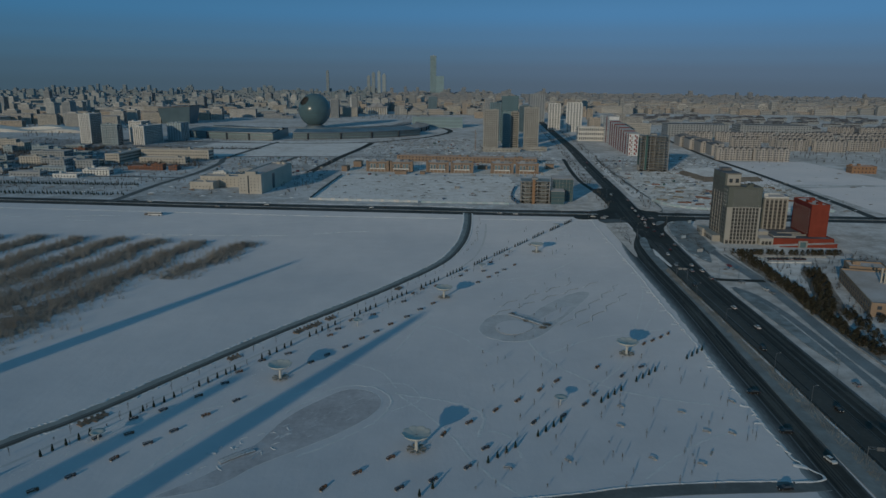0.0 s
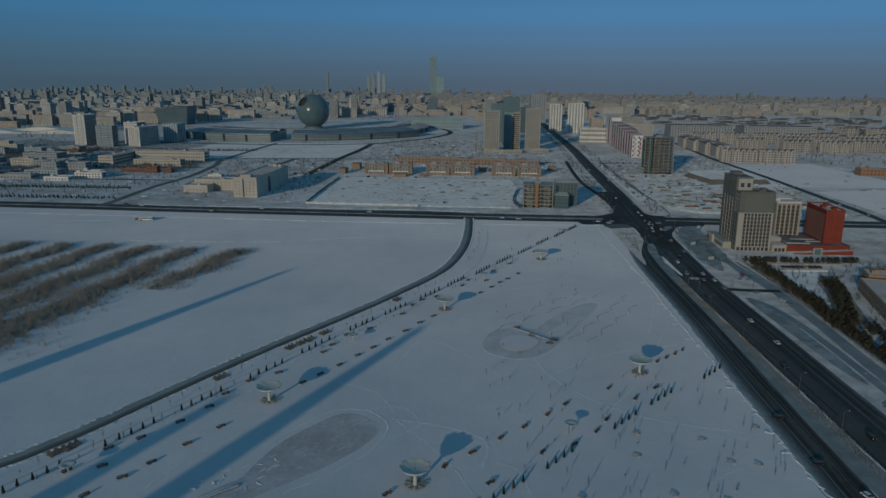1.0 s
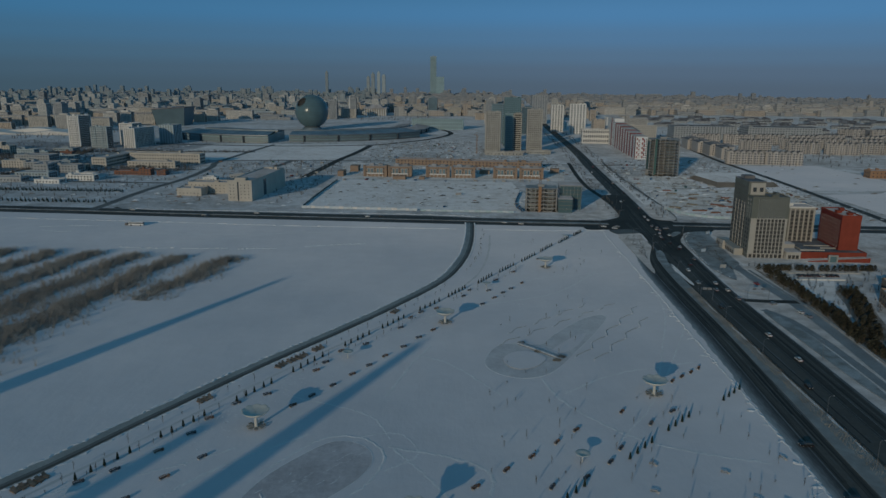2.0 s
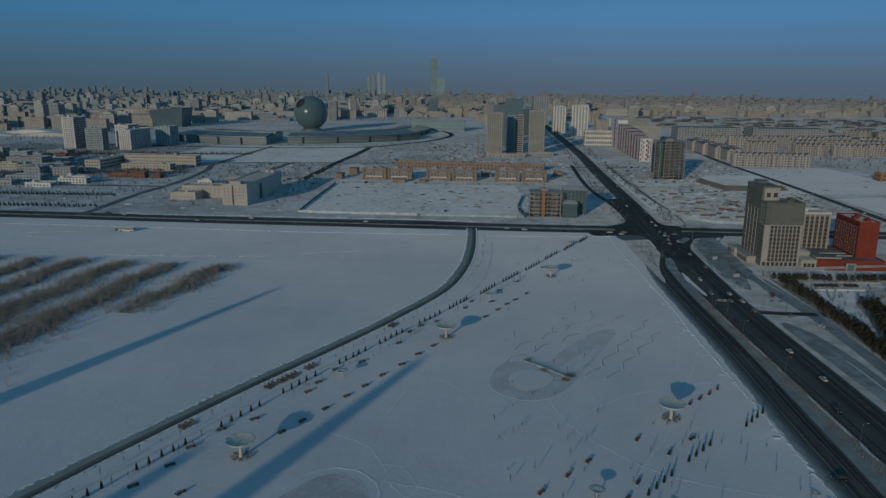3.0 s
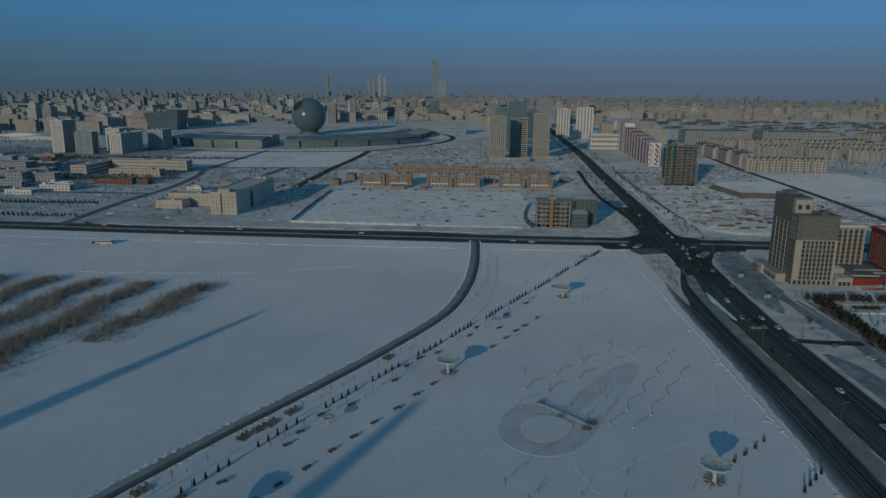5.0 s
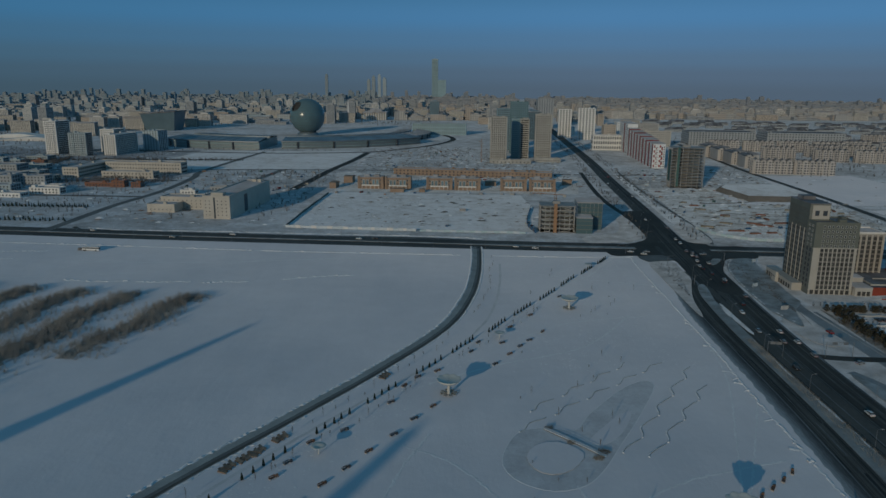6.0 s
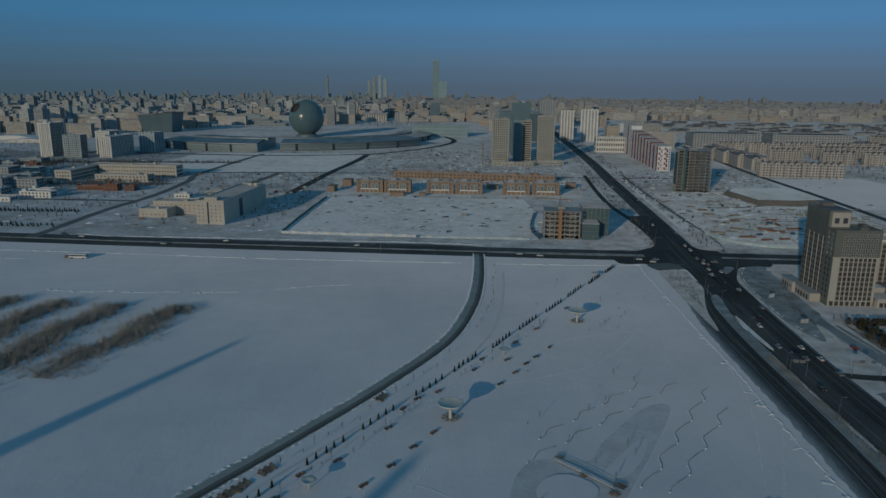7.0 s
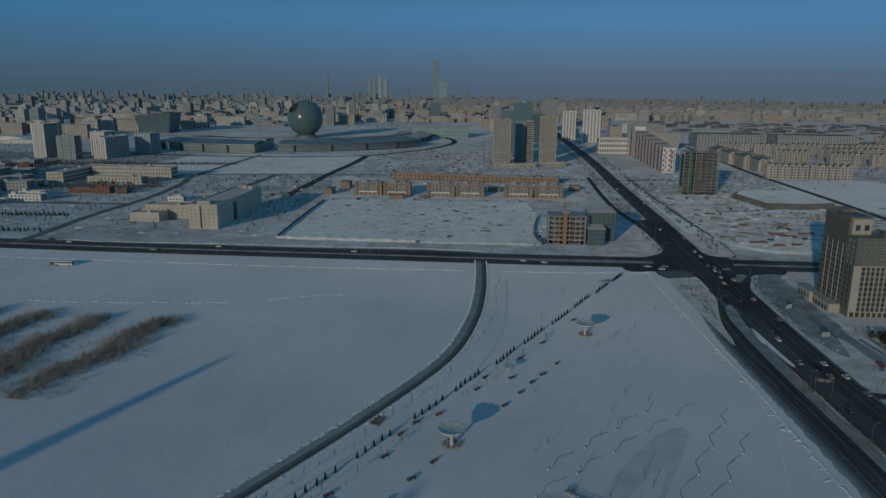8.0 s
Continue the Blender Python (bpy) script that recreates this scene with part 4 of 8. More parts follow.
    q.add([(13, -9.4, -.2), (54.4, -9.4, -.2), (54.4, -9, -.2), (13, -9, -.2), (13, -9.4, .7), (54.4, -9.4, 3.3), (54.4, -9, 3.3), (13, -9, .7)], [(4, 5, 6, 7), (0, 1, 5, 4), (1, 2, 6, 5), (2, 3, 7, 6), (3, 0, 4, 7)])
    part("parapet", q, "red_brick", t)
    q = Shape()
    q.add([(13, -9.6, .7), (54.5, -9.6, 3.3), (54.5, -8.8, 3.3), (13, -8.8, .7), (13, -9.6, .95), (54.5, -9.6, 3.55), (54.5, -8.8, 3.55), (13, -8.8, .95)], [(4, 5, 6, 7), (0, 1, 5, 4), (1, 2, 6, 5), (2, 3, 7, 6), (3, 0, 4, 7)])
    part("coping", q, "roof_snow", t, "snowy coping")
    q = Shape()
    q.box(26.2, 27.2, -10.2, -9.0, -.2, 4.5)
    q.box(31.6, 32.6, -10.2, -9.0, -.2, 4.5)
    q.box(26.2, 32.6, -10.2, -9.0, 4.1, 4.9)
    part("gate_frame", q, "concrete", t, "grey concrete gate frame")
    q = Shape()
    q.box(27.2, 31.6, -9.7, -9.45, -.1, 4.1)
    part("gate", q, "glass_teal", t, "dark blue-green gate")
    q = Shape()
    q.box(.6, 10.4, -3.4, 8, -.2, 4.9)
    part("shop", q, "cream_cladding", t, "cream corner shop")
    q = Shape()
    q.box(.4, 10.6, -3.6, 8.2, 4.9, 5.3)
    q.box(3, 12, 10, 19, 7.4, 7.8)
    part("roof", q, "roof_snow", t)
    q = Shape()
    q.box(3.3, 11.7, 10.3, 18.7, 4.6, 7.4)
    part("stair_house", q, "cream_cladding", t)
    put_windows(t, window_mesh(1.7, 2.3, "frame_dark", "opening_dark", 0), "s", (.6, 10.4, -3.4, 8), [2.4, 5, 7.6], [.5])
    for x0, x1, y0, y1, zz in ((13, 30, 4, 4.4, .9), (14, 14.4, 4.4, 24, .9), (30, 48, 11, 11.4, 1.0), (22, 40, 19, 19.4, .7)):
        q = Shape()
        q.box(x0, x1, y0, y1, 4.6, 4.6 + zz)
        part("terrace_wall", q, "concrete", t)


apartment_complex()


# bare concrete frames of unfinished buildings
def concrete_frame(label, x, y, rz, w, d, storeys, sh, nx, ny, material, solid_back=True):
    t = thing("unfinished_building", label, "construction", pose(x, y, 0, 0, 0, rz))
    for k in range(storeys + 1):
        s = Shape()
        s.box(-.5, w + .5, -.5, d + .5, k * sh - .5, k * sh)
        part("floor_slab", s, material, t)
    for i in range(nx + 1):
        for j in range(ny + 1):
            if 0 < i < nx and 0 < j < ny:
                continue
            s = Shape()
            cx, cy = w * i / nx, d * j / ny
            s.box(cx - .28, cx + .28, cy - .28, cy + .28, 0, storeys * sh - .28)
            part("column", s, material, t)
    c = Shape()
    c.box(w * .38, w * .6, d * .5, d * .75, 0, storeys * sh + 2.2)
    part("core", c, material, t, "raw concrete lift core")
    for k in range(storeys):
        for x0, x1 in ((.08, .36), (.62, .95)):
            b = Shape()
            b.box(w * x0, w * x1, d * .55, d * .57, k * sh, k * sh + sh - .5)
            part("inner_wall", b, "slate_render", t)
    if solid_back:
        rr = random.Random(int(x))
        for k in range(storeys):
            for i in range(nx):
                b = Shape()
                b.box(w * i / nx + .35, w * (i + 1) / nx - .35, .9, 1.15, k * sh + .0, k * sh + rr.choice((.25, .25, .25, .25, .8)))
                part("infill_wall", b, "concrete_raw", t)
    return t


cf = concrete_frame("unfinished six-storey concrete frame with infill walls", 72, 690, -4, 27.5, 20, 6, 3.65, 7, 4, "concrete_raw")
s = Shape()
s.box(10.8, 13.4, -1.5, -.4, 0, 23.5)
for k in range(8):
    s.box(10.5, 13.7, -1.7, -.35, 2.9 * k + .2, 2.9 * k + .5)
part("hoist_tower", s, "crane_orange", cf, "orange builders' hoist")
gb = thing("office_building", "blue-green glass office block beside a concrete frame", "office building", pose(101, 688, 0, 0, 0, -4))
gb.scale = (1.08, 1.08, 1.08)
s = Shape()
s.box(0, 12, -2, 14, -.2, 11.5)
s.box(2, 21, 14, 38, -.2, 20.5)
part("glass_wall", s, "glass_teal", gb)
for k in range(1, 6):
    s = Shape()
    s.box(1.85, 21.15, 13.85, 38.15, 3.4 * k - .2, 3.4 * k + .2)
    if k < 4:
        s.box(-.15, 12.15, -2.15, 14, 3.2 * k - .2, 3.2 * k + .2)
    part("floor_band", s, "taupe_cladding", gb)
for a in range(0, 7):
    s = Shape()
    s.box(2 + 3.1 * a, 2.25 + 3.1 * a, 13.75, 14, 0, 20.5)
    part("mullion", s, "steel", gb)
s = Shape()
s.box(1.8, 21.2, 13.8, 38.2, 20.5, 21.2)
s.box(-.2, 12.2, -2.2, 14, 11.5, 12.1)
part("roof", s, "roof_snow", gb)
s = Shape()
s.box(20.6, 21.3, 22, 30, 16, 19.6)
part("sign_panel", s, "hoarding_white", gb)

cf = concrete_frame("unfinished concrete tower frame with open floors", 255, 951, -7, 37, 22, 13, 3.6, 6, 4, "concrete_raw", False)
s = Shape()
s.box(6.4, 9.2, -.85, -.6, 2, 47.5)
s.box(-.85, -.6, 2, 15, 8, 44)
part("safety_net", s, "net_green", cf, "torn green safety netting")

# office with a tall end slab
of = thing("office_building", "beige office with tall slab and low wings", "office building", pose(-217.8, 731.3, 0, 0, 0, -4.8))
s = Shape()
s.box(0, 24.4, 0, 104, -.3, 19.7)
part("wall", s, "beige_render", of)
s = Shape()
s.box(-60, -.1, 42, 60, -.3, 11)
part("wing", s, "beige_render", of)
s = Shape()
s.box(-64, -38, 23.5, 41, -.3, 7)
part("wing", s, "beige_render", of)
s = Shape()
s.box(9.6, 11.2, -.06, .1, .5, 19)
part("shadow_joint", s, "glass_dark", of, "tall dark glazed strip")
s = Shape()
s.box(24.35, 24.52, 34, 42, 1, 17)
part("shadow_joint", s, "glass_dark", of, "tall dark glazed strip")
w1 = window_mesh(0.75, 1.0, "beige_render", "glass_dark", 0)
put_windows(of, w1, "s", (0, 24.4, 0, 104), [2.6, 6, 13.4, 17.2, 21], [3 + 3.1 * k for k in range(5)])
put_windows(of, w1, "s", (-60, 0, 42, 60), spread(60, 13), [1.8, 4.9, 7.9])
put_windows(of, w1, "s", (-64, -38, 23.5, 41), spread(26, 6), [2.2])
flat_roof(of, (0, 24.4, 0, 104), 19.7, "roof_snow", "beige_render", 2, 5)
flat_roof(of, (-60, -.3, 42, 60), 11, "roof_snow", "beige_render", 3, 6)
flat_roof(of, (-64, -38, 23.5, 41), 7, "roof_snow", "beige_render", 1, 7)
s = Shape()
s.box(6, 17, 4, 11, 19.8, 22.6)
part("roof_house", s, "beige_render", of)


# brick town houses
def town_house():
    t = thing("town_house", "orange brick town house with white bay windows", "town house", group="brick town houses")
    w, d, h = 25.5, 17, 12.2
    s = Shape()
    s.box(0, w, 0, d, -.3, h)
    s.box(-.8, 1.6, -.9, 2, -.3, h + 1.2)
    s.box(w - 1.6, w + .8, -.9, 2, -.3, h + 1.2)
    part("wall", s, "orange_brick", t)
    s = Shape()
    s.box(.4, w - .4, .4, d - .2, h, h + .5)
    s.box(5, 11, 5, 12, h + .5, h + 2.6, 0, .4)
    s.box(15, 21, 6, 12, h + .5, h + 2.2, 0, .4)
    part("roof", s, "roof_snow", t)
    bay = window_mesh(2.0, 4.8, "frame_white", "glass_blue", 2, 0.8, 0.5)
    for a in (5.6, 9.4, 15.8, 19.8):
        part("bay_window", bay, None, t, m=pose(a, 0, 4.6, 0, 0, 180))
    small = window_mesh(1.2, 1.6, "frame_white", "glass_dark", 0)
    for a in (3.0, 12.6, 22.6):
        for z in (4.6, 8.6):
            part("window", small, None, t, m=pose(a, 0, z, 0, 0, 180))
    for a in (4, 9, 14):
        for z in (1.2, 4.6, 8.6):
            part("window", small, None, t, m=pose(0, a, z, 0, 0, 90))
            part("window", small, None, t, m=pose(w, a, z, 0, 0, -90))
    s = Shape()
    s.box(3.6, 22, -2.4, 0, 3.4, 3.8)
    s.box(3.6, 22, -2.4, -2.25, 3.8, 4.7)
    part("terrace", s, "white_render", t)
    for a in (4, 8.4, 12.8, 17.2, 21.6):
        s = Shape()
        s.box(a - .2, a + .2, -2.3, -1.9, 0, 3.4)
        part("post", s, "white_render", t)
    return t


first = town_house()
first.scale = (1.09, 1.09, 1.05)
spots = [(-106, 920), (-75, 917.5), (-28, 916), (3.4, 914), (55, 912), (87, 910.5)]
for i, (x, y) in enumerate(spots):
    m = pose(x, y, 0, 0, 0, -3)
    if i == 0:
        first.matrix_basis = m @ Matrix.Diagonal((*first.scale, 1))
    else:
        copy_thing(first, m)
block("row_building", "long low orange brick building under construction", -76.4, 1045.4, -9.8, 204.8, 17.2, 7.5, 2, 40, "orange_brick", "row building", sides="s", ww=1.8, units=8)
for i, (x, y, w, d, h) in enumerate([(-138.9, 918.5, 7.4, 16.9, 6.3), (-129.5, 964.4, 10.6, 14.8, 7.4), (-67.9, 894.4, 14.9, 7.5, 3.7), (-36.3, 895.3, 6.4, 5.4, 3.2), (38.7, 950.1, 13.1, 10.9, 4.4), (132.2, 966.7, 11.1, 8.9, 5.6)]):
    s = Shape()
    s.box(0, w, 0, d, -.2, h)
    s.box(-.3, w + .3, -.3, d + .3, h, h + .35)
    single("outbuilding", s, ["orange_brick"], "small orange brick outbuilding on the building site", "outbuilding", pose(x, y, 0, 0, 0, -4))

# high-rise towers of raw concrete with glazed neighbours
for x, y, w, d, h, st, wallm, lab in [(57, 1200, 25, 24.6, 67, 20, "concrete", "slender unfinished concrete tower with window grid"),
                                      (107.5, 1262, 14.5, 20.4, 61.3, 18, "concrete", "unfinished concrete tower beside a glass shaft"),
                                      (127.5, 1230, 25.5, 25, 70, 20, "concrete", "slender unfinished concrete tower with window grid")]:
    block("tower", lab, x, y, -5, w, d, h, st, 7, wallm, "tower block", "opening_dark", "sw", 1.5, 1.7, bands="concrete_raw", roof="roof_dark")
block("tower", "blue glass tower shaft", 94, 1263, -4, 12.8, 20.4, 61.2, 18, 5, "glass_far", "tower block", "glass_teal", "sw", 1.7, 1.9)
block("tower", "blue-green glazed tower with pale top", 97, 1335, -4, 30, 27.5, 86, 24, 8, "glass_teal", "tower block", "glass_blue", "sw", 2.2, 2.0)
block("tower", "blue glazed tower behind concrete towers", 78, 1396.8, -4, 25.1, 27.4, 72, 20, 6, "glass_blue", "tower block", "glass_dark", "sw", 2.2, 2.0)
for i in range(2):
    block("podium_building", "low concrete podium under towers", 58 + 68 * i, 1186 + 26 * i, -4, 60 - 20 * i, 12, 5, 1, 10, "concrete", "podium", sides="s")


# red and white stepped apartment row
def red_white_row():
    t = thing("apartment_row", "red and white striped apartment row, stepped in height", "apartment building", pose(288, 1146, 0, 0, 0, -3.5))
    t.scale = (1.15, 1.2, 1.15)
    y = 0
    for i in range(25):
        ln = 13.0 if i % 2 else 6.5
        h = 29.5 + (i // 4) * 2.0 if i < 18 else 43.5
        white_bay = i % 2 == 1 or i == 18 or i > 21
        s = Shape()
        s.box(-.25 if white_bay else -.6, 15, y, y + ln, -.3, h + (.6 if white_bay else 0))
        part("wall", s, "bright_render" if white_bay else "maroon_brick", t)
        s = Shape()
        s.box(-.5 if white_bay else -.8, 15.2, y, y + ln, h + .6, h + 1.2)
        part("roof", s, "roof_snow", t)
        j = Shape()
        x = -.25 if white_bay else -.6
        for k in range(int(h / 3)):
            for a in (ln * .27, ln * .73):
                j.box(x - .08, x + .02, y + a - 1.0, y + a + 1.0, 1.2 + 3 * k, 2.8 + 3 * k)
        part("window", j, "glass_dark", t, "rows of dark panes", kind="stuff")
        y += ln
    q = Shape()
    q.box(-.62, 15, -.3, -.02, -.3, 30)
    part("end_wall", q, "bright_render", t, "white south end wall")
    q = Shape()
    for k in range(9):
        q.box(.6 + 2.2 * (k % 2), 2.2 + 2.2 * (k % 2), -.4, -.29, 1.5 + 3 * k, 4.5 + 3 * k)
        q.box(7.4 + 2.2 * (k % 2), 9.4 + 2.2 * (k % 2), -.4, -.29, 1.5 + 3 * k, 4.5 + 3 * k)
    part("panel", q, "maroon_brick", t, "maroon panels in a staggered pattern")
    q = Shape()
    for k in range(9):
        q.box(3.0, 6.4, -1.2, -.3, 2.2 + 3 * k, 3.2 + 3 * k)
    part("balcony", q, "bright_render", t, "stacked white balconies")
    j = Shape()
    joined_windows(j, "s", (0, 15, -.3, 20), [4.7, 10.6, 13.4], [1.5 + 3 * k for k in range(9)], 1.4, 1.6)
    part("window", j, "glass_dark", t, kind="stuff")


red_white_row()
block("office_building", "white-framed five-storey office block", 254, 1417, -4, 52, 26.1, 26, 3, 12, "white_render", glass="glass_dark", category="office building", ww=2.2, wh=4.8)
block("apartment_tower", "white tower with dark glazed panels", 267.9, 1658.9, -11.5, 36.1, 31.3, 64.9, 17, 5, "white_render", "apartment tower", ww=3.2, wh=2.0)
block("apartment_tower", "white tower with dark glazed panels", 236.4, 1728.3, -5.1, 28.8, 24, 60.1, 16, 4, "white_render", "apartment tower", ww=3.0, wh=2.0)
block("tower", "plain grey concrete office tower", 224.1, 2020.9, 2.2, 41.7, 31.9, 76, 20, 6, "grey_render", "tower block", ww=2.6)
block("apartment_building", "orange brick apartment block", 301.4, 1550.9, 1.5, 24, 21.6, 37.2, 9, 6, "peach_render")
block("apartment_building", "cream apartment block with dark corner", 351.2, 1657, 1.9, 39, 24.4, 36.6, 10, 8, "white_render")
block("apartment_building", "long cream apartment slab", 348.2, 1498.7, 3, 72.3, 16.9, 28.9, 8, 18, "beige_render", sides="sw")
block("low_building", "low white store building", 259.8, 1815.7, 1.1, 29.1, 19.4, 17, 4, 6, "white_render", "building")

# left group of apartment slabs
block("apartment_building", "tall white apartment slab with shaded flank", -648, 1250, -8, 21, 34, 52, 17, 6, "white_render", sides="se", balcony="white_render")
block("apartment_building", "beige apartment block tinted blue for haze, with balconies", -604, 1237, -8, 30, 17, 35, 12, 8, "cool_render", sides="se", balcony="cool_render", bands="white_render")
block("apartment_building", "pale apartment block with balconies", -583, 1298, -8, 25, 30, 37, 12, 7, "white_render", sides="se")
block("apartment_building", "white apartment block with balconies", -554, 1248, -8, 21, 62, 32, 11, 5, "white_render", sides="se", balcony="white_render", bands="beige_render")
block("apartment_building", "beige apartment block tinted blue for haze, with balconies", -526, 1330, -8, 28, 30, 33, 11, 5, "cool_render", sides="se")
block("office_building", "long low beige office with flat snowy roof", -449, 1034, -5, 102, 18.2, 14, 3, 26, "beige_render", "office building", sides="se")
block("office_building", "beige hall with snowy roof", -477.5, 982, -4, 20.5, 88, 12.5, 3, 5, "beige_render", "office building", sides="se")
block("low_building", "low beige hall with flat roof", -431, 985, -4, 66, 16.1, 7.7, 2, 14, "beige_render", "building", sides="se")
for i, (x, y, w, d, h, wm) in enumerate([(-469.8, 833.9, 29.7, 13.8, 4, "white_render"), (-446.5, 858.6, 33.8, 11.9, 6, "white_render"), (-416, 914, 32, 10.1, 4, "rust_brick"), (-383, 909, 15, 10.1, 7.1, "rust_brick"),
                                        (-361, 909, 11, 10.2, 5.1, "rust_brick"), (-513.8, 908.3, 19.7, 19.7, 11.8, "grey_render"), (-493.5, 953.7, 21.9, 13.9, 6, "peach_render"), (-551.6, 952.5, 39.4, 19.7, 8.9, "grey_render"),
                                        (-451.2, 883.7, 23.9, 10, 5, "white_render"), (-589.1, 996.5, 49.1, 23.6, 13.7, "grey_render"), (-528.3, 844.1, 39.2, 15.7, 4.9, "grey_render"), (-618.8, 908.6, 38.8, 19.4, 7.8, "beige_render"),
                                        (-289, 865.1, 16.4, 9.2, 4.1, "white_render"), (-265.4, 890.6, 20.6, 10.3, 4.1, "grey_render"), (-235.8, 885.1, 12.4, 8.3, 3.6, "white_render")]):
    block("low_building", {"rust_brick": "low red brick shed with snowy roof", "white_render": "low white house with snowy roof"}.get(wm, "low flat-roofed building in snow"), x, y, -4, w, d, h, max(1, round(h / 3.4)), max(3, int(w / 4)), wm, "building", sides="se", units=1)
block("low_building", "low orange hall with pale ends", 536, 946, -4, 31.4, 16.9, 9, 2, 6, "crane_orange", "building", sides="sw")
yard_rng = random.Random(63)
filled = [(-449, 1040, 110, 40), (-477, 1025, 40, 100), (-400, 990, 90, 40), (-600, 1260, 160, 120), (-217, 780, 60, 120), (-265, 780, 70, 60), (-440, 770, 230, 110)]
tries = 0
while len(filled) < 7 + 26 and tries < 6000:
    tries += 1
    x, y = yard_rng.uniform(-830, -340), yard_rng.uniform(840, 1230)
    w, d, h = yard_rng.uniform(14, 42), yard_rng.uniform(9, 22), yard_rng.choice((3.6, 4.2, 5, 6.5, 7.5, 10, 13))
    if x < -.66 * y - 30 or x > -470 and y < 1060 or y > 1060 and x > -560 or any(abs(x - a) < (w + c) / 2 + 4 and abs(y - b) < (d + e) / 2 + 5 for a, b, c, e in filled) or -345 < x < -300:
        continue
    filled.append((x, y, w, d))
    # mostly blue-grey walls, painting in the shade and haze over this quarter
    wm = yard_rng.choice(("cool_render", "beige_render", "grey_render", "slate_render", "slate_render", "cool_render", "rust_brick"))
    block("low_building", {"rust_brick": "low red brick shed with snowy roof", "white_render": "low white house with snowy roof"}.get(wm, "low flat-roofed building in snow"), round(x - w / 2, 1), round(y - d / 2, 1), -4, round(w, 1), round(d, 1), h, max(1, round(h / 3.4)), max(3, int(w / 4)), wm, "building", sides="se", units=1)


# school at the park's far side of the side street
sc = thing("school_building", "low tan-walled school with snowy flat roofs", "school", pose(222.2, 355.7, 0, 0, 0, -16.4))
sc.scale = (1.09, 1.09, 1.09)
for x0, x1, y0, y1, h in ((0, 62, 0, 66, 6.2), (8, 28, 80, 94, 4.8), (36, 70, 66.1, 84, 5.4)):
    s = Shape()
    s.box(x0, x1, y0, y1, -.2, h)
    part("wall", s, "school_render", sc)
    flat_roof(sc, (x0, x1, y0, y1), h, "roof_snow", "school_render", 3, int(x0))
sw = window_mesh(1.8, 1.5, "frame_dark", "glass_dark", 1)
put_windows(sc, sw, "w", (0, 62, 0, 66), spread(66, 15), [1.0, 3.9])
put_windows(sc, sw, "s", (0, 62, 0, 66), spread(62, 14), [1.0, 3.9])
put_windows(sc, sw, "w", (8, 28, 80, 94), spread(14, 3), [1.2])
for i in range(4):
    s = Shape()
    s.box(14 + 1.5 * i, 14.8 + 1.5 * i, 42 - i, 43 - i, 6, 14.5 - i)
    part("pylon", s, "beige_render", sc)


# five-storey housing rows
def villa():
    t = thing("housing_block", "cream five-storey housing block with gabled bays", "apartment building", group="cream housing rows")
    w, d, h = 44, 15, 15
    s = Shape()
    s.box(0, w, 0, d, -.3, h)
    part("wall", s, "pink_render", t)
    s = Shape()
    s.box(0, 4.2, -1.4, 2.5, -.3, h + 2.0)
    bay = s.mesh("bay", "pink_render")
    for i in range(6):
        part("bay", bay, None, t, m=pose(1 + 7.3 * i, 0, 0))
    for i in range(2):
        part("bay", bay, None, t, m=pose(0.2, 5.7 + 7 * i, 0, 0, 0, -90))
    s = Shape()
    for i in range(6):
        a = 1 + 7.3 * i
        k = len(s.v)
        s.add([(a - .3, -1.7, h + 2), (a + 4.5, -1.7, h + 2), (a + 2.1, -1.7, h + 3.4), (a - .3, 6, h + 2), (a + 4.5, 6, h + 2), (a + 2.1, 6, h + 3.4)],
              [(0, 1, 2), (3, 5, 4), (0, 2, 5, 3), (1, 4, 5, 2), (0, 3, 4, 1)])
    s.box(-.3, w + .3, 2.5, d + .3, h, h + .6)
    s.box(4, w - 4, 6, d - 3, h + .6, h + 1.8, 0, 1.0)
    part("roof", s, "roof_dark", t, "dark roof with snow patches")
    j = Shape()
    for k in range(5):
        for i in range(6):
            a = 1 + 7.3 * i
            j.box(a + 1.1, a + 3.1, -1.48, -1.38, 1 + 3 * k, 2.6 + 3 * k)
            j.box(a + 4.9, a + 6.4, -.08, .02, 1 + 3 * k, 2.6 + 3 * k)
        for i in range(2):
            j.box(-1.28, -1.18, 2.6 + 7 * i, 4.4 + 7 * i, 1 + 3 * k, 2.6 + 3 * k)
    part("window", j, "glass_dark", t, "rows of dark panes", kind="stuff")
    return t


v0 = villa()
v0.scale = (1.15, 1.15, 1.15)
r = random.Random(11)
spots = []
for row, (bx, by, n, rz) in enumerate([(411, 1092, 1, -8), (464, 1086, 1, -8), (441, 1150, 1, 82), (441, 1204, 1, 84), (440, 1258, 1, 84), (440, 1312, 1, 84), (577, 1250, 3, -4), (510, 1292.7, 1, -4), (600, 1330, 5, -4),
                                       (470, 1430, 8, -4), (847.7, 1600, 5, -4), (770, 1240, 4, -4), (869.9, 1110, 3, -4), (1000, 1350, 3, -4)]):
    for i in range(n):
        ex, ey = grid_axes(rz)
        p = Vector((bx, by, 0)) + ex * (60 * i + r.uniform(-4, 4)) + ey * (r.uniform(-13, 13) if n > 1 else 0)
        spots.append((p.x, p.y, rz + (r.choice((-6, 0, 0, 5)) if n > 1 else 0)))
for i, (x, y, rz) in enumerate(spots):
    m = pose(x, y, 0, 0, 0, rz)
    if i == 0:
        v0.matrix_basis = m @ Matrix.Diagonal((*v0.scale, 1))
    else:
        copy_thing(v0, m)


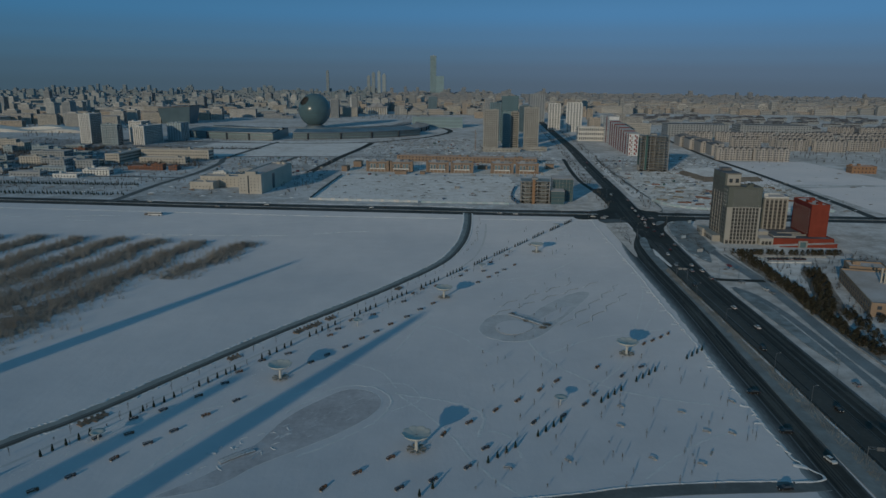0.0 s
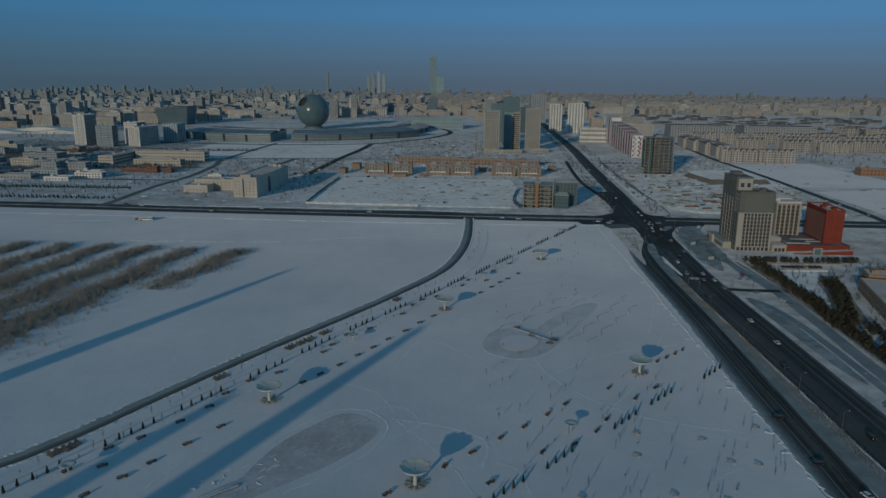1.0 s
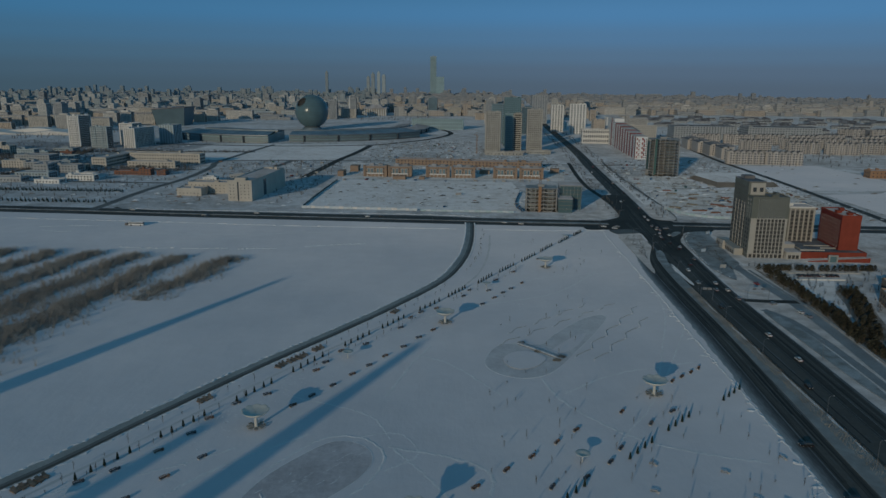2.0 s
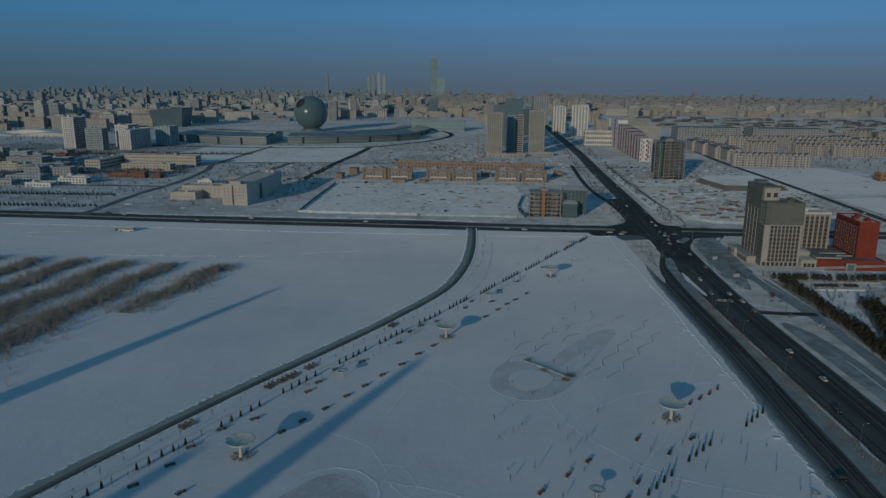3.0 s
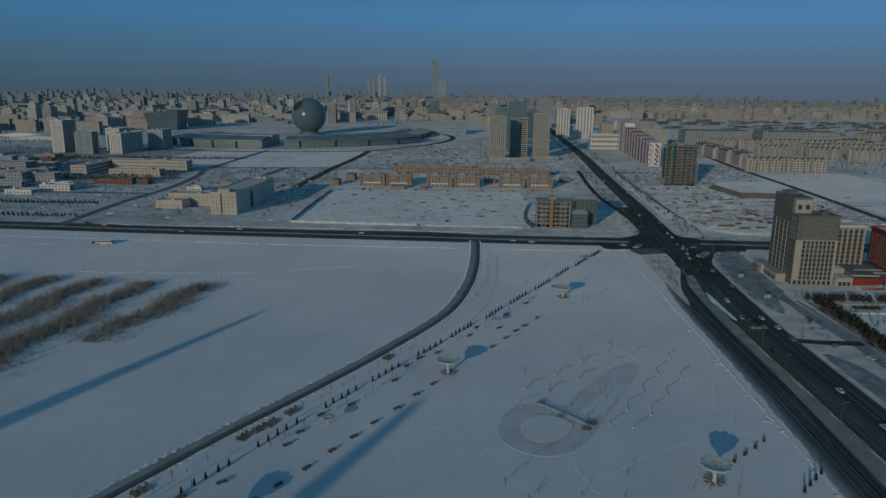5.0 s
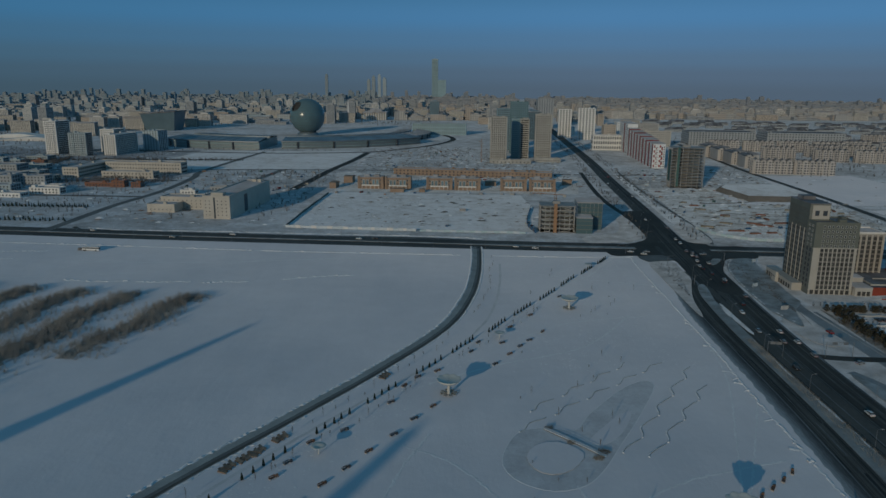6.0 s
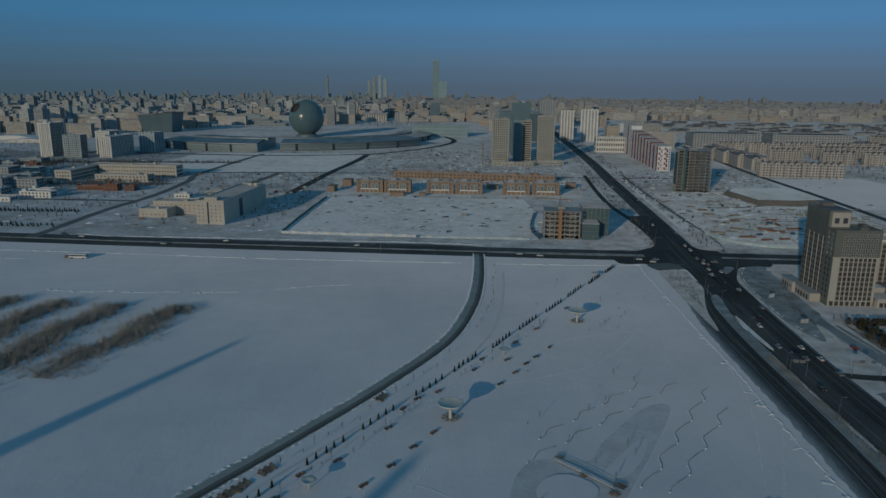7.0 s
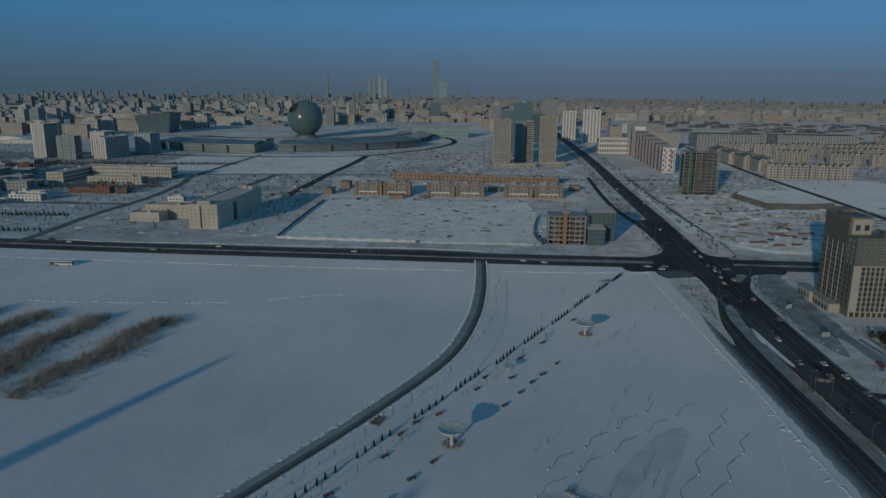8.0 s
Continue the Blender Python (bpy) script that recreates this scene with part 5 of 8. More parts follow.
def low_house():
    t = thing("low_house", "low house row with dark snow-patched roof", "house", group="low houses")
    s = Shape()
    s.box(0, 46, 0, 11, -.2, 6.5)
    part("wall", s, "grey_render", t)
    s = Shape()
    s.add([(-.5, -.6, 6.5), (46.5, -.6, 6.5), (46.5, 11.6, 6.5), (-.5, 11.6, 6.5), (2, 5.5, 9.6), (44, 5.5, 9.6)], [(0, 1, 5, 4), (1, 2, 5), (2, 3, 4, 5), (3, 0, 4), (3, 2, 1, 0)])
    part("roof", s, "roof_dark", t, "dark hipped roof with snow patches")
    j = Shape()
    joined_windows(j, "s", (0, 46, 0, 11), spread(46, 11), [1.2, 4.0], 1.5, 1.4)
    part("window", j, "glass_dark", t, kind="stuff")
    return t


lows = []
for k, y in enumerate(range(1560, 2500, 62)):
    x = 500 + (k % 3) * 16 + (y - 1560) * .10
    while x < .68 * y:
        if r.random() < .85:
            lows.append(pose(x, y - (x - 500) * .05 + r.uniform(-6, 6), 0, 0, 0, -4 + r.choice((0, 0, 0, 86)) * (r.random() < .3)))
        x += r.uniform(62, 98)
for i, m in enumerate(lows[:110]):
    if i == 0:
        lh = low_house()
        lh.matrix_basis = m
    else:
        copy_thing(lh, m)
block("car_park_building", "long grey building behind green netting", 469, 1545, -4, 128, 60, 26, 6, 22, "grey_render", "building", "glass_dark", "sw", 2.2, 2.2, roof="roof_dark")
block("car_park_building", "long grey building with dark end wall", 630, 1560, -4, 150, 60, 24, 5, 26, "grey_render", "building", "glass_dark", "sw", 2.2, 2.2, roof="roof_dark")


# ring exhibition building with the glass ball
BALL = (-320, 1705)


def ring_hall(a0, a1, r_in, r_out, h, label, roof="hall_roof"):
    """A curved hall: leaning banded front, sloping roof with a sunk skylight and a bright inner rim."""
    t = thing("exhibition_hall", label, "exhibition hall", pose(*BALL, 0))
    n = 40
    ring = [radians(a0 + (a1 - a0) * i / n) for i in range(n + 1)]
    deep = r_out - r_in

    def sheet(name, section, material, label_="", ends=False):
        """Sweeps a row of (radius, height) along the arc."""
        q, k = Shape(), len(section)
        q.add([(rr * math.cos(a), rr * math.sin(a), z) for a in ring for rr, z in section],
              [(k * i + e, k * i + k + e, k * i + k + e + 1, k * i + e + 1) for i in range(n) for e in range(k - 1)]
              + ([tuple(range(k)), tuple(range(k * n, k * n + k))[::-1]] if ends else []))
        return part(name, q, material, t, label_)

    sheet("glass_wall", [(r_in, -.2), (r_in, h + 2), (r_out - deep * .5, h + 2.6), (r_out + 1, h), (r_out, -.2)], "hall_front", "ribbed glass front", True)
    for k in range(5):
        z = 1.2 + (h - 2.0) * k / 4
        sheet("louvre_band", [(r_out - .4 + z / h, z), (r_out + 1.3 + z / h, z), (r_out + 1.3 + z / h, z + .8), (r_out - .4 + z / h, z + .8)], "glass_pale" if k % 2 else "steel")
    f = [r_out + 4, r_out - deep * .38, r_out - deep * .42, r_out - deep * .58, r_out - deep * .62, r_in - 2]
    sheet("roof", [(f[0], h - .4), (f[0], h + .8), (f[1], h + 5.2), (f[2], h + 5.2), (f[2], h + 2.8)], roof, "grey metal outer roof dusted with snow")
    sheet("skylight", [(f[2], h + 2.9), (f[3], h + 2.9)], "glass_dark", "long sunk skylight")
    sheet("roof", [(f[3], h + 2.8), (f[3], h + 6.0), (f[5], h + 3.4), (f[5], h + 2.2)], roof, "grey metal inner roof dusted with snow")
    sheet("rim", [(f[0] + .1, h + .4), (f[0] + .6, h + .4), (f[0] + .6, h + 1.3), (f[0] - 1, h + 1.3)], "steel", "bright metal eaves")
    for i in range(2, n, 4):
        a = ring[i]
        c, q = math.cos(a), math.sin(a)
        for near, far, z0, z1 in ((f[0], f[1], h + 1.0, h + 5.4), (f[3], f[5], h + 6.1, h + 3.5)):
            b = Shape()
            b.beam((near * c, near * q, z0), (far * c, far * q, z1), .45, 4)
            part("roof_seam", b, "steel", t)
    for i in range(4, n, 9):
        a = ring[i]
        b = Shape()
        b.beam(((r_out + 1) * math.cos(a), (r_out + 1) * math.sin(a), 0), ((r_out + 2) * math.cos(a), (r_out + 2) * math.sin(a), h - .5), 2.2, 4)
        part("entrance_recess", b, "glass_dark", t)
    return t


mat("hall_roof", (0.34, 0.39, 0.42), 0.45, 0.25, 0.03, 0.4, metal=0.15, tint=(0.16, 0.21, 0.245))
mat("roof_metal", (0.25, 0.30, 0.33), 0.4, 0.2, 0.02, 0.3, metal=0.3, tint=(0.12, 0.16, 0.19))
ring_hall(-87, -36, 218, 318, 12.5, "curved glass exhibition hall with grey metal roof")
ring_hall(-127, -92.5, 238, 348, 13.5, "curved glass exhibition hall with sunk dark skylight")
ring_hall(-31, 8, 200, 268, 9, "low curved hall with pale roof", "roof_snow")
block("exhibition_hall", "long pale glass hall with flat roof", -92, 1760, -3, 124, 26, 24, 3, 24, "glass_far", "exhibition hall", "glass_pale", "s", 3.2, 5.5)
ball = thing("glass_sphere", "giant dark glass sphere with a round opening", "sphere", pose(BALL[0], BALL[1], 0))
R, LIFT = 37.8, 4.5
d_ = Vector((-0.536, -0.592, 0.6)).normalized()      # way to the opening near the crown
heart = Vector((0, 0, LIFT + R))
s = Shape()
prof = [(R * math.sin(math.pi * i / 54), LIFT + R - R * math.cos(math.pi * i / 54)) for i in range(1, 54)]
s.lathe(prof, 96)
keep = [f for f in s.f if ((sum((Vector(s.v[i]) for i in f), Vector()) / 4 - heart).normalized()).dot(d_) < math.cos(radians(17.5))]
s.f, s.m = keep, [0] * len(keep)
part("shell", s, "glass_sphere", ball, "dark faceted glass shell")
rib = Shape()
for i in range(2, 35, 2):
    a = math.pi * i / 36
    rr, z = R * math.sin(a), LIFT + R - R * math.cos(a)
    rib.lathe([(rr + .05, z - .18), (rr + .3, z), (rr + .05, z + .18)], 64)
part("rib", rib, "frame_dark", ball, "thin dark ribs")
# wind-turbine opening near the crown
u_ = d_.orthogonal().normalized()
v_ = d_.cross(u_)
s = Shape()
ringv = []
for rad, out_ in ((12.9, R * .945), (12.4, R * .962), (11.6, R * .94), (10.6, R * .84), (0.1, R * .78)):
    ringv += [tuple(heart + d_ * out_ + (u_ * math.cos(2 * math.pi * i / 32) + v_ * math.sin(2 * math.pi * i / 32)) * rad) for i in range(32)]
s.add(ringv, [(32 * k + i, 32 * k + (i + 1) % 32, 32 * k + 32 + (i + 1) % 32, 32 * k + 32 + i) for k in range(4) for i in range(32)])
part("opening", s, "opening_dark", ball, "dark round opening near the crown")
s = Shape()
s.lathe([(0.1, 0), (24, 0), (22, 5.5), (16, 9)], 40)
part("base", s, "roof_metal", ball)

# dark congress hall with a slanted front
t = thing("congress_hall", "dark wedge-shaped congress hall", "hall", pose(-735, 1812, 0, 0, 0, -4))
s = Shape()
s.add([(8, 0, 0), (78, 0, 0), (78, 50, 0), (8, 50, 0), (0, -6, 38), (84, -6, 44), (84, 56, 44), (0, 56, 38)], [(0, 1, 5, 4), (1, 2, 6, 5), (2, 3, 7, 6), (3, 0, 4, 7), (4, 5, 6, 7)])
part("wall", s, "hall_glass", t)
s = Shape()
s.add([(-2, -8, 38), (86, -8, 44), (86, 58, 44), (-2, 58, 38), (-2, -8, 40), (86, -8, 46), (86, 58, 46), (-2, 58, 40)], [(0, 1, 5, 4), (1, 2, 6, 5), (2, 3, 7, 6), (3, 0, 4, 7), (4, 5, 6, 7), (3, 2, 1, 0)])
part("roof", s, "roof_dark", t)
block("market_hall", "low bright flat-roofed hall", -348, 2312, -4, 36, 26, 13, 3, 9, "white_render", "hall")
t = thing("market_hall", "long low pale hall with a wavy roof edge", "hall", pose(-985, 1500, 0, 0, 0, -2))
for k in range(2):
    s = Shape()
    n_ = 40
    vs, fs = [], []
    for i in range(n_ + 1):
        x = 225.0 * i / n_
        z = (9 if k else 5) + 2.6 * math.sin(x * .045 + 2.2 * k)
        vs += [(x, 26 * k, 0), (x, 26 * k - 3, z), (x, 26 * k + 22, z + 1), (x, 26 * k + 22, 0)]
    for i in range(n_):
        fs += [(4 * i + e, 4 * i + 4 + e, 4 * i + 5 + e, 4 * i + 1 + e) for e in range(3)]
    s.add(vs, fs + [(0, 1, 2, 3), (4 * n_ + 3, 4 * n_ + 2, 4 * n_ + 1, 4 * n_)])
    part("wall", s, "white_render", t)
t = thing("monument", "slender pale obelisk beside a small pavilion", "monument", pose(-320, 2330, 0))
s = Shape()
s.box(-3, 3, -3, 3, 0, 62, 0, 2.4)
part("shaft", s, "white_render", t)
s = Shape()
s.box(-5, 5, -5, 5, -.2, 6)
part("base", s, "white_render", t)
t = thing("theatre", "pale columned theatre with low roof", "theatre", pose(-241, 2362, 0))
s = Shape()
s.box(-34, 34, 0, 50, -.2, 22)
part("wall", s, "beige_render", t)
for i in range(10):
    s = Shape()
    s.beam((-34 + 7.5 * i, -4, 0), (-34 + 7.5 * i, -4, 22), 1.4, 8)
    part("column", s, "white_render", t)
s = Shape()
s.box(-37, 37, -7, 52, 22, 26)
s.box(-22, 22, 6, 40, 26, 34, 0, 6)
part("roof", s, "roof_snow", t)


# ---- distant city ----
def far_block(label, w, d, h, storeys, bays, wall, glass, step=0, cap=0):
    """A distant apartment house; step: a lower wing, cap: a roof storey."""
    t = thing("apartment_building", label, "apartment building", group="distant apartment houses")
    s = Shape()
    s.box(0, w, 0, d, -.3, h)
    if step:
        s.box(w, w * 1.6, 0, d, -.3, h * step)
    if cap:
        s.box(w * .2, w * .8, d * .2, d * .8, h, h + cap)
    part("wall", s, wall, t)
    q = Shape()
    q.box(-.3, w + .3, -.3, d + .3, h, h + .7)
    if step:
        q2 = Shape()
        q2.box(w + .31, w * 1.6 + .3, -.3, d + .3, h * step, h * step + .7)
        part("roof", q2, "roof_snow", t)
    part("roof", q, "roof_snow", t)
    j = Shape()
    sh = h / storeys
    rows = [k * sh + .9 for k in range(storeys)]
    nd = max(2, round(bays * d / w))
    joined_windows(j, "s", (0, w, 0, d), spread(w, bays), rows, w / bays * .55, sh * .5)
    joined_windows(j, "w", (0, w, 0, d), spread(d, nd), rows, d / nd * .5, sh * .5)
    # east panes oversized, so that the flank looks deeper in shade
    joined_windows(j, "e", (0, w, 0, d), spread(d, nd), rows, d / nd * .84, sh * .72)
    if step:
        joined_windows(j, "s", (w, w * 1.6, 0, d), spread(w * .6, max(2, bays // 2)), [z for z in rows if z < h * step - 2], w / bays * .5, sh * .5)
    part("window", j, glass, t, "rows of dark panes", kind="stuff")
    return t


kinds = [far_block("cream apartment house with snowy roof", 46, 15, 27, 9, 12, "beige_render", "glass_dark"),
         far_block("peach apartment house with a lower wing", 30, 16, 33, 11, 8, "peach_render", "glass_dark", 0.7),
         far_block("white apartment house with roof storey", 34, 18, 30, 10, 9, "pale_render", "glass_dark", 0, 4),
         far_block("plain grey concrete apartment tower", 24, 22, 52, 17, 6, "grey_render", "glass_dark", 0, 4),
         far_block("beige apartment tower with lower wing", 24, 20, 46, 15, 6, "beige_render", "glass_dark", 0.55, 3),
         far_block("blue glazed high-rise with flat roof", 28, 24, 58, 18, 7, "glass_blue", "glass_dark", 0, 3),
         far_block("long pale concrete apartment slab", 80, 14, 24, 8, 22, "pale_render", "glass_dark"),
         far_block("long peach rendered apartment slab", 70, 14, 20, 7, 20, "peach_render", "glass_dark"),
         far_block("low grey flat-roofed commercial block", 54, 30, 11, 3, 10, "grey_render", "glass_dark", 0.6),
         far_block("cream apartment house with snowy roof, east flank glazed darker for shade", 22, 46, 27, 9, 6, "beige_render", "glass_night"),
         far_block("slate grey apartment slab with flat roof", 16, 70, 24, 8, 4, "slate_render", "glass_night"),
         far_block("pale apartment tower with roof storey", 24, 24, 44, 14, 6, "pale_render", "glass_night", 0, 3)]
r = random.Random(21)


def clear_of(x, y):
    if (x - BALL[0]) ** 2 + (y - BALL[1]) ** 2 < 430 ** 2 or abs(x - (237 + (y - 1660) * .055)) < 42:
        return False
    if -215 < x < 70 and y < 2100 or x > 430 and y < 2520 or -720 < x < -480 and 1200 < y < 1440:
        return False
    if -760 < x < -560 and 1700 < y < 1900 or -300 < x < -110 and 1800 < y < 2450 or 190 < x < 420 and y < 2100:
        return False
    return True


used, taken, tries = {k: False for k in range(len(kinds))}, [], 0
while len(taken) < 300 and tries < 20000:
    tries += 1
    y = 1560 + 1500 * r.random() ** 1.1
    x = r.uniform(-0.68, 0.68) * y
    if not clear_of(x, y) or any(abs(x - a) < 56 and abs(y - b) < 27 for a, b in taken):
        continue
    taken.append((x, y))
    if x > 0.2 * y:
        k = r.choice((0, 0, 2, 6, 6, 6, 7, 7, 8))
    elif x < -0.15 * y:
        k = r.choice((9, 0, 0, 0, 2, 2, 6, 6, 6, 8, 8, 8, 11, 7, 7, 3))
    else:
        k = r.choice((0, 0, 1, 9, 2, 4, 11, 3, 7, 10, 5))
    m = pose(x, y, 0, 0, 0, r.choice(((-4, -6, 0, -8) if k > 8 else (82, -4, -8, -3, -4)) if x < -.12 * y else (-4, -4, 0, -9, 84)))
    if not used[k]:
        used[k] = True
        kinds[k].matrix_basis = m
    else:
        copy_thing(kinds[k], m)

def distant(name, tones):
    """Far facades: a tone for each house, with rows of dim windows three metres apart."""
    m = bpy.data.materials.new(name)
    m.use_nodes = True
    n, l = m.node_tree.nodes, m.node_tree.links
    geo, rm = n.new("ShaderNodeNewGeometry"), n.new("ShaderNodeValToRGB")
    rm.color_ramp.elements[0].color, rm.color_ramp.elements[1].color = (*tones[0], 1), (*tones[-1], 1)
    for i, c in enumerate(tones[1:-1]):
        rm.color_ramp.elements.new((i + 1) / (len(tones) - 1)).color = (*c, 1)
    l.new(geo.outputs["Random Per Island"], rm.inputs[0])
    co, axes, both = n.new("ShaderNodeTexCoord"), n.new("ShaderNodeSeparateXYZ"), n.new("ShaderNodeMath")
    l.new(co.outputs["Object"], axes.inputs[0])
    l.new(axes.outputs["X"], both.inputs[0])
    l.new(axes.outputs["Y"], both.inputs[1])
    waves = []
    for source, step in ((both.outputs[0], 7.0), (axes.outputs["Z"], 6.0)):
        a, b, c = n.new("ShaderNodeMath"), n.new("ShaderNodeMath"), n.new("ShaderNodeMath")
        a.operation, b.operation, c.operation = "MULTIPLY", "SINE", "GREATER_THAN"
        a.inputs[1].default_value, c.inputs[1].default_value = 2 * math.pi / step, -0.1
        l.new(source, a.inputs[0])
        l.new(a.outputs[0], b.inputs[0])
        l.new(b.outputs[0], c.inputs[0])
        waves.append(c.outputs[0])
    pane, fade, tone = n.new("ShaderNodeMath"), n.new("ShaderNodeMapRange"), n.new("ShaderNodeVectorMath")
    pane.operation, tone.operation = "MULTIPLY", "SCALE"
    fade.inputs["To Min"].default_value, fade.inputs["To Max"].default_value = 1.0, 0.45
    l.new(waves[0], pane.inputs[0])
    l.new(waves[1], pane.inputs[1])
    l.new(pane.outputs[0], fade.inputs["Value"])
    l.new(rm.outputs[0], tone.inputs[0])
    l.new(fade.outputs[0], tone.inputs["Scale"])
    l.new(tone.outputs[0], n["Principled BSDF"].inputs["Base Color"])
    n["Principled BSDF"].inputs["Roughness"].default_value, n["Principled BSDF"].inputs["Diffuse Roughness"].default_value = 0.9, 0.0
    MATS[name] = m


# haze is put into the facade tones: bluer to the west, greyer far off
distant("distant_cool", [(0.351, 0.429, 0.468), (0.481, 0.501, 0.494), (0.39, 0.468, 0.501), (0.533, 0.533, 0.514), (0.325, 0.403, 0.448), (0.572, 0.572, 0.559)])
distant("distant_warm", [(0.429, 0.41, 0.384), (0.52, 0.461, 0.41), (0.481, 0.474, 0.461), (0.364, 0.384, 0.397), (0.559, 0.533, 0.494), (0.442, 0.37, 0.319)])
distant("hazed_slate", [(0.26, 0.338, 0.384), (0.312, 0.37, 0.403), (0.273, 0.345, 0.384), (0.351, 0.39, 0.41), (0.247, 0.325, 0.377)])
distant("hazed_stone", [(0.312, 0.338, 0.37), (0.364, 0.364, 0.37), (0.325, 0.351, 0.377), (0.286, 0.325, 0.364), (0.39, 0.39, 0.397)])
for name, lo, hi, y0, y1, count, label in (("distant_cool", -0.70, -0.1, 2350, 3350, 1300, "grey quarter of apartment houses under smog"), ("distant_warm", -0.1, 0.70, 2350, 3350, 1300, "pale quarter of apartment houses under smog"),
                                           ("hazed_slate", -0.70, -0.1, 3350, 4800, 1900, "far apartment quarter toned slate-grey for smog haze"), ("hazed_stone", -0.1, 0.70, 3350, 4800, 1900, "far apartment quarter toned stone-grey for smog haze")):
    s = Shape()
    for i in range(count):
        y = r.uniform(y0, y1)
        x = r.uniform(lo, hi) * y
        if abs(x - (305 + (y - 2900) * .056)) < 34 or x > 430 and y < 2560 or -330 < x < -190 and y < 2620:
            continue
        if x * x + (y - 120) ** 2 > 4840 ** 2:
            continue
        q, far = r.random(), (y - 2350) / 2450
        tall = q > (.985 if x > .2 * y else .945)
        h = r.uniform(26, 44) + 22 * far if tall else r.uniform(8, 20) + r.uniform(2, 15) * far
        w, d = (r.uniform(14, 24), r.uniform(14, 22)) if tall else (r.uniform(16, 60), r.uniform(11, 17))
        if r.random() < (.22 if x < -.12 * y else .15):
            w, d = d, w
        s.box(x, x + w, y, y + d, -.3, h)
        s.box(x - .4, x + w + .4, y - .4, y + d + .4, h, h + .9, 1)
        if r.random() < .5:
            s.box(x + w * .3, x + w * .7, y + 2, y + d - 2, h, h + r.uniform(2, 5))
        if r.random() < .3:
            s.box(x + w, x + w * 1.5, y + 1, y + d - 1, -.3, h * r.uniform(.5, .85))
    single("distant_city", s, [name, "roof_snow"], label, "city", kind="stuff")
t = thing("skyscraper", "tall pale glass skyscraper rising above the smog", "skyscraper", pose(-130, 4640, 0))
s = Shape()
s.box(0, 38, 0, 38, 0, 250)
part("shaft", s, "glass_far", t)
for k in range(1, 16):
    q = Shape()
    q.box(-.6, 38.6, -.6, 38.6, 15.4 * k - .7, 15.4 * k + .7)
    part("floor_band", q, "glass_far", t)
q = Shape()
q.box(-1, 39, -1, 39, 250, 253)
q.box(17, 21, 17, 21, 253, 260)
part("crown", q, "slate_render", t)
q = Shape()
q.box(38, 88, 0, 40, 0, 128)
part("lower_block", q, "glass_far", t)
for x, y, w, h in ((-486, 4480, 20, 142), (-452, 4500, 18, 150), (-425, 4520, 22, 132), (-520, 4530, 18, 122), (-770, 4500, 16, 150)):
    s = Shape()
    s.box(0, w, 0, w, 0, h)
    s.box(w * .25, w * .75, w * .25, w * .75, h, h + 8)
    single("skyscraper", s, "slate_render", "far grey glass high-rise in smog", "skyscraper", pose(x, y, 0))

# towers out of sight behind, whose long shadows fall on the snow
def spire_tower(tip, h, w, cut, top_w):
    """A tower that narrows to a slim crown, its shadow's end at tip."""
    ln = h / math.tan(radians(SUN_EL))
    t = thing("apartment_tower", "tall tapering apartment tower south of the park", "apartment tower",
              pose(tip[0] - math.sin(az) * ln, tip[1] - math.cos(az) * ln, 0, 0, 0, -SUN_AZ))
    q = Shape()
    q.box(-w / 2, w / 2, -w / 2, w / 2, -.3, h * cut)
    part("wall", q, "white_render", t)
    q = Shape()
    q.box(-w / 2, w / 2, -w / 2, w / 2, h * cut, h, 0, (w - top_w) / 2)
    part("crown", q, "white_render", t)
    j = Shape()
    joined_windows(j, "s", (-w / 2, w / 2, -w / 2, w / 2), spread(w, 4), [1 + 3 * k for k in range(int(h * cut / 3) - 1)], 1.5, 1.6)
    part("window", j, "glass_dark", t, kind="stuff")


spire_tower((-100, 455.4), 84, 10, .62, 3)
spire_tower((-11.8, 351.8), 80, 9.5, .66, 4)
spire_tower((-83.1, 270.9), 62, 9.5, .7, 5)


# ---- park ----
def bowl_pavilion():
    t = thing("bowl_canopy", "concrete bowl-shaped canopy on a pale column", "canopy", group="park bowl canopies")
    s = Shape()
    s.lathe([(0.95, -.1), (0.9, .3), (.62, .5), (.55, 3.6), (.8, 4.2), (.3, 4.3)], 16)
    part("column", s, "bowl_shell", t, smooth=True)
    b = Shape()
    n, vs, fs = 72, [], []
    prof = [(.5, 4.1), (2.2, 4.45), (3.6, 5.1), (4.7, 6.2), (4.55, 6.26), (3.9, 5.98), (2.4, 5.78), (.3, 5.7)]
    for rr, z in prof:
        for i in range(n):
            a = 2 * math.pi * i / n
            k = 1 + .085 * max(0, (rr - 1.5) / 3) * abs(math.sin(4.5 * a)) - .03
            vs.append((rr * k * math.cos(a), rr * k * math.sin(a), z + .25 * max(0, (rr - 2) / 2.7) * abs(math.sin(4.5 * a))))
    for q in range(len(prof) - 1):
        fs += [(q * n + i, q * n + (i + 1) % n, (q + 1) * n + (i + 1) % n, (q + 1) * n + i) for i in range(n)]
    b.add(vs, fs)
    part("bowl", b, "bowl_shell", t, "scalloped shallow bowl", smooth=True)
    for i in range(9):
        a = 2 * math.pi * i / 9
        q = Shape()
        q.beam((.6 * math.cos(a), .6 * math.sin(a), 3.9), (4.2 * math.cos(a), 4.2 * math.sin(a), 5.55), .11, 5)
        part("rib", q, "bowl_shell", t)
    return t


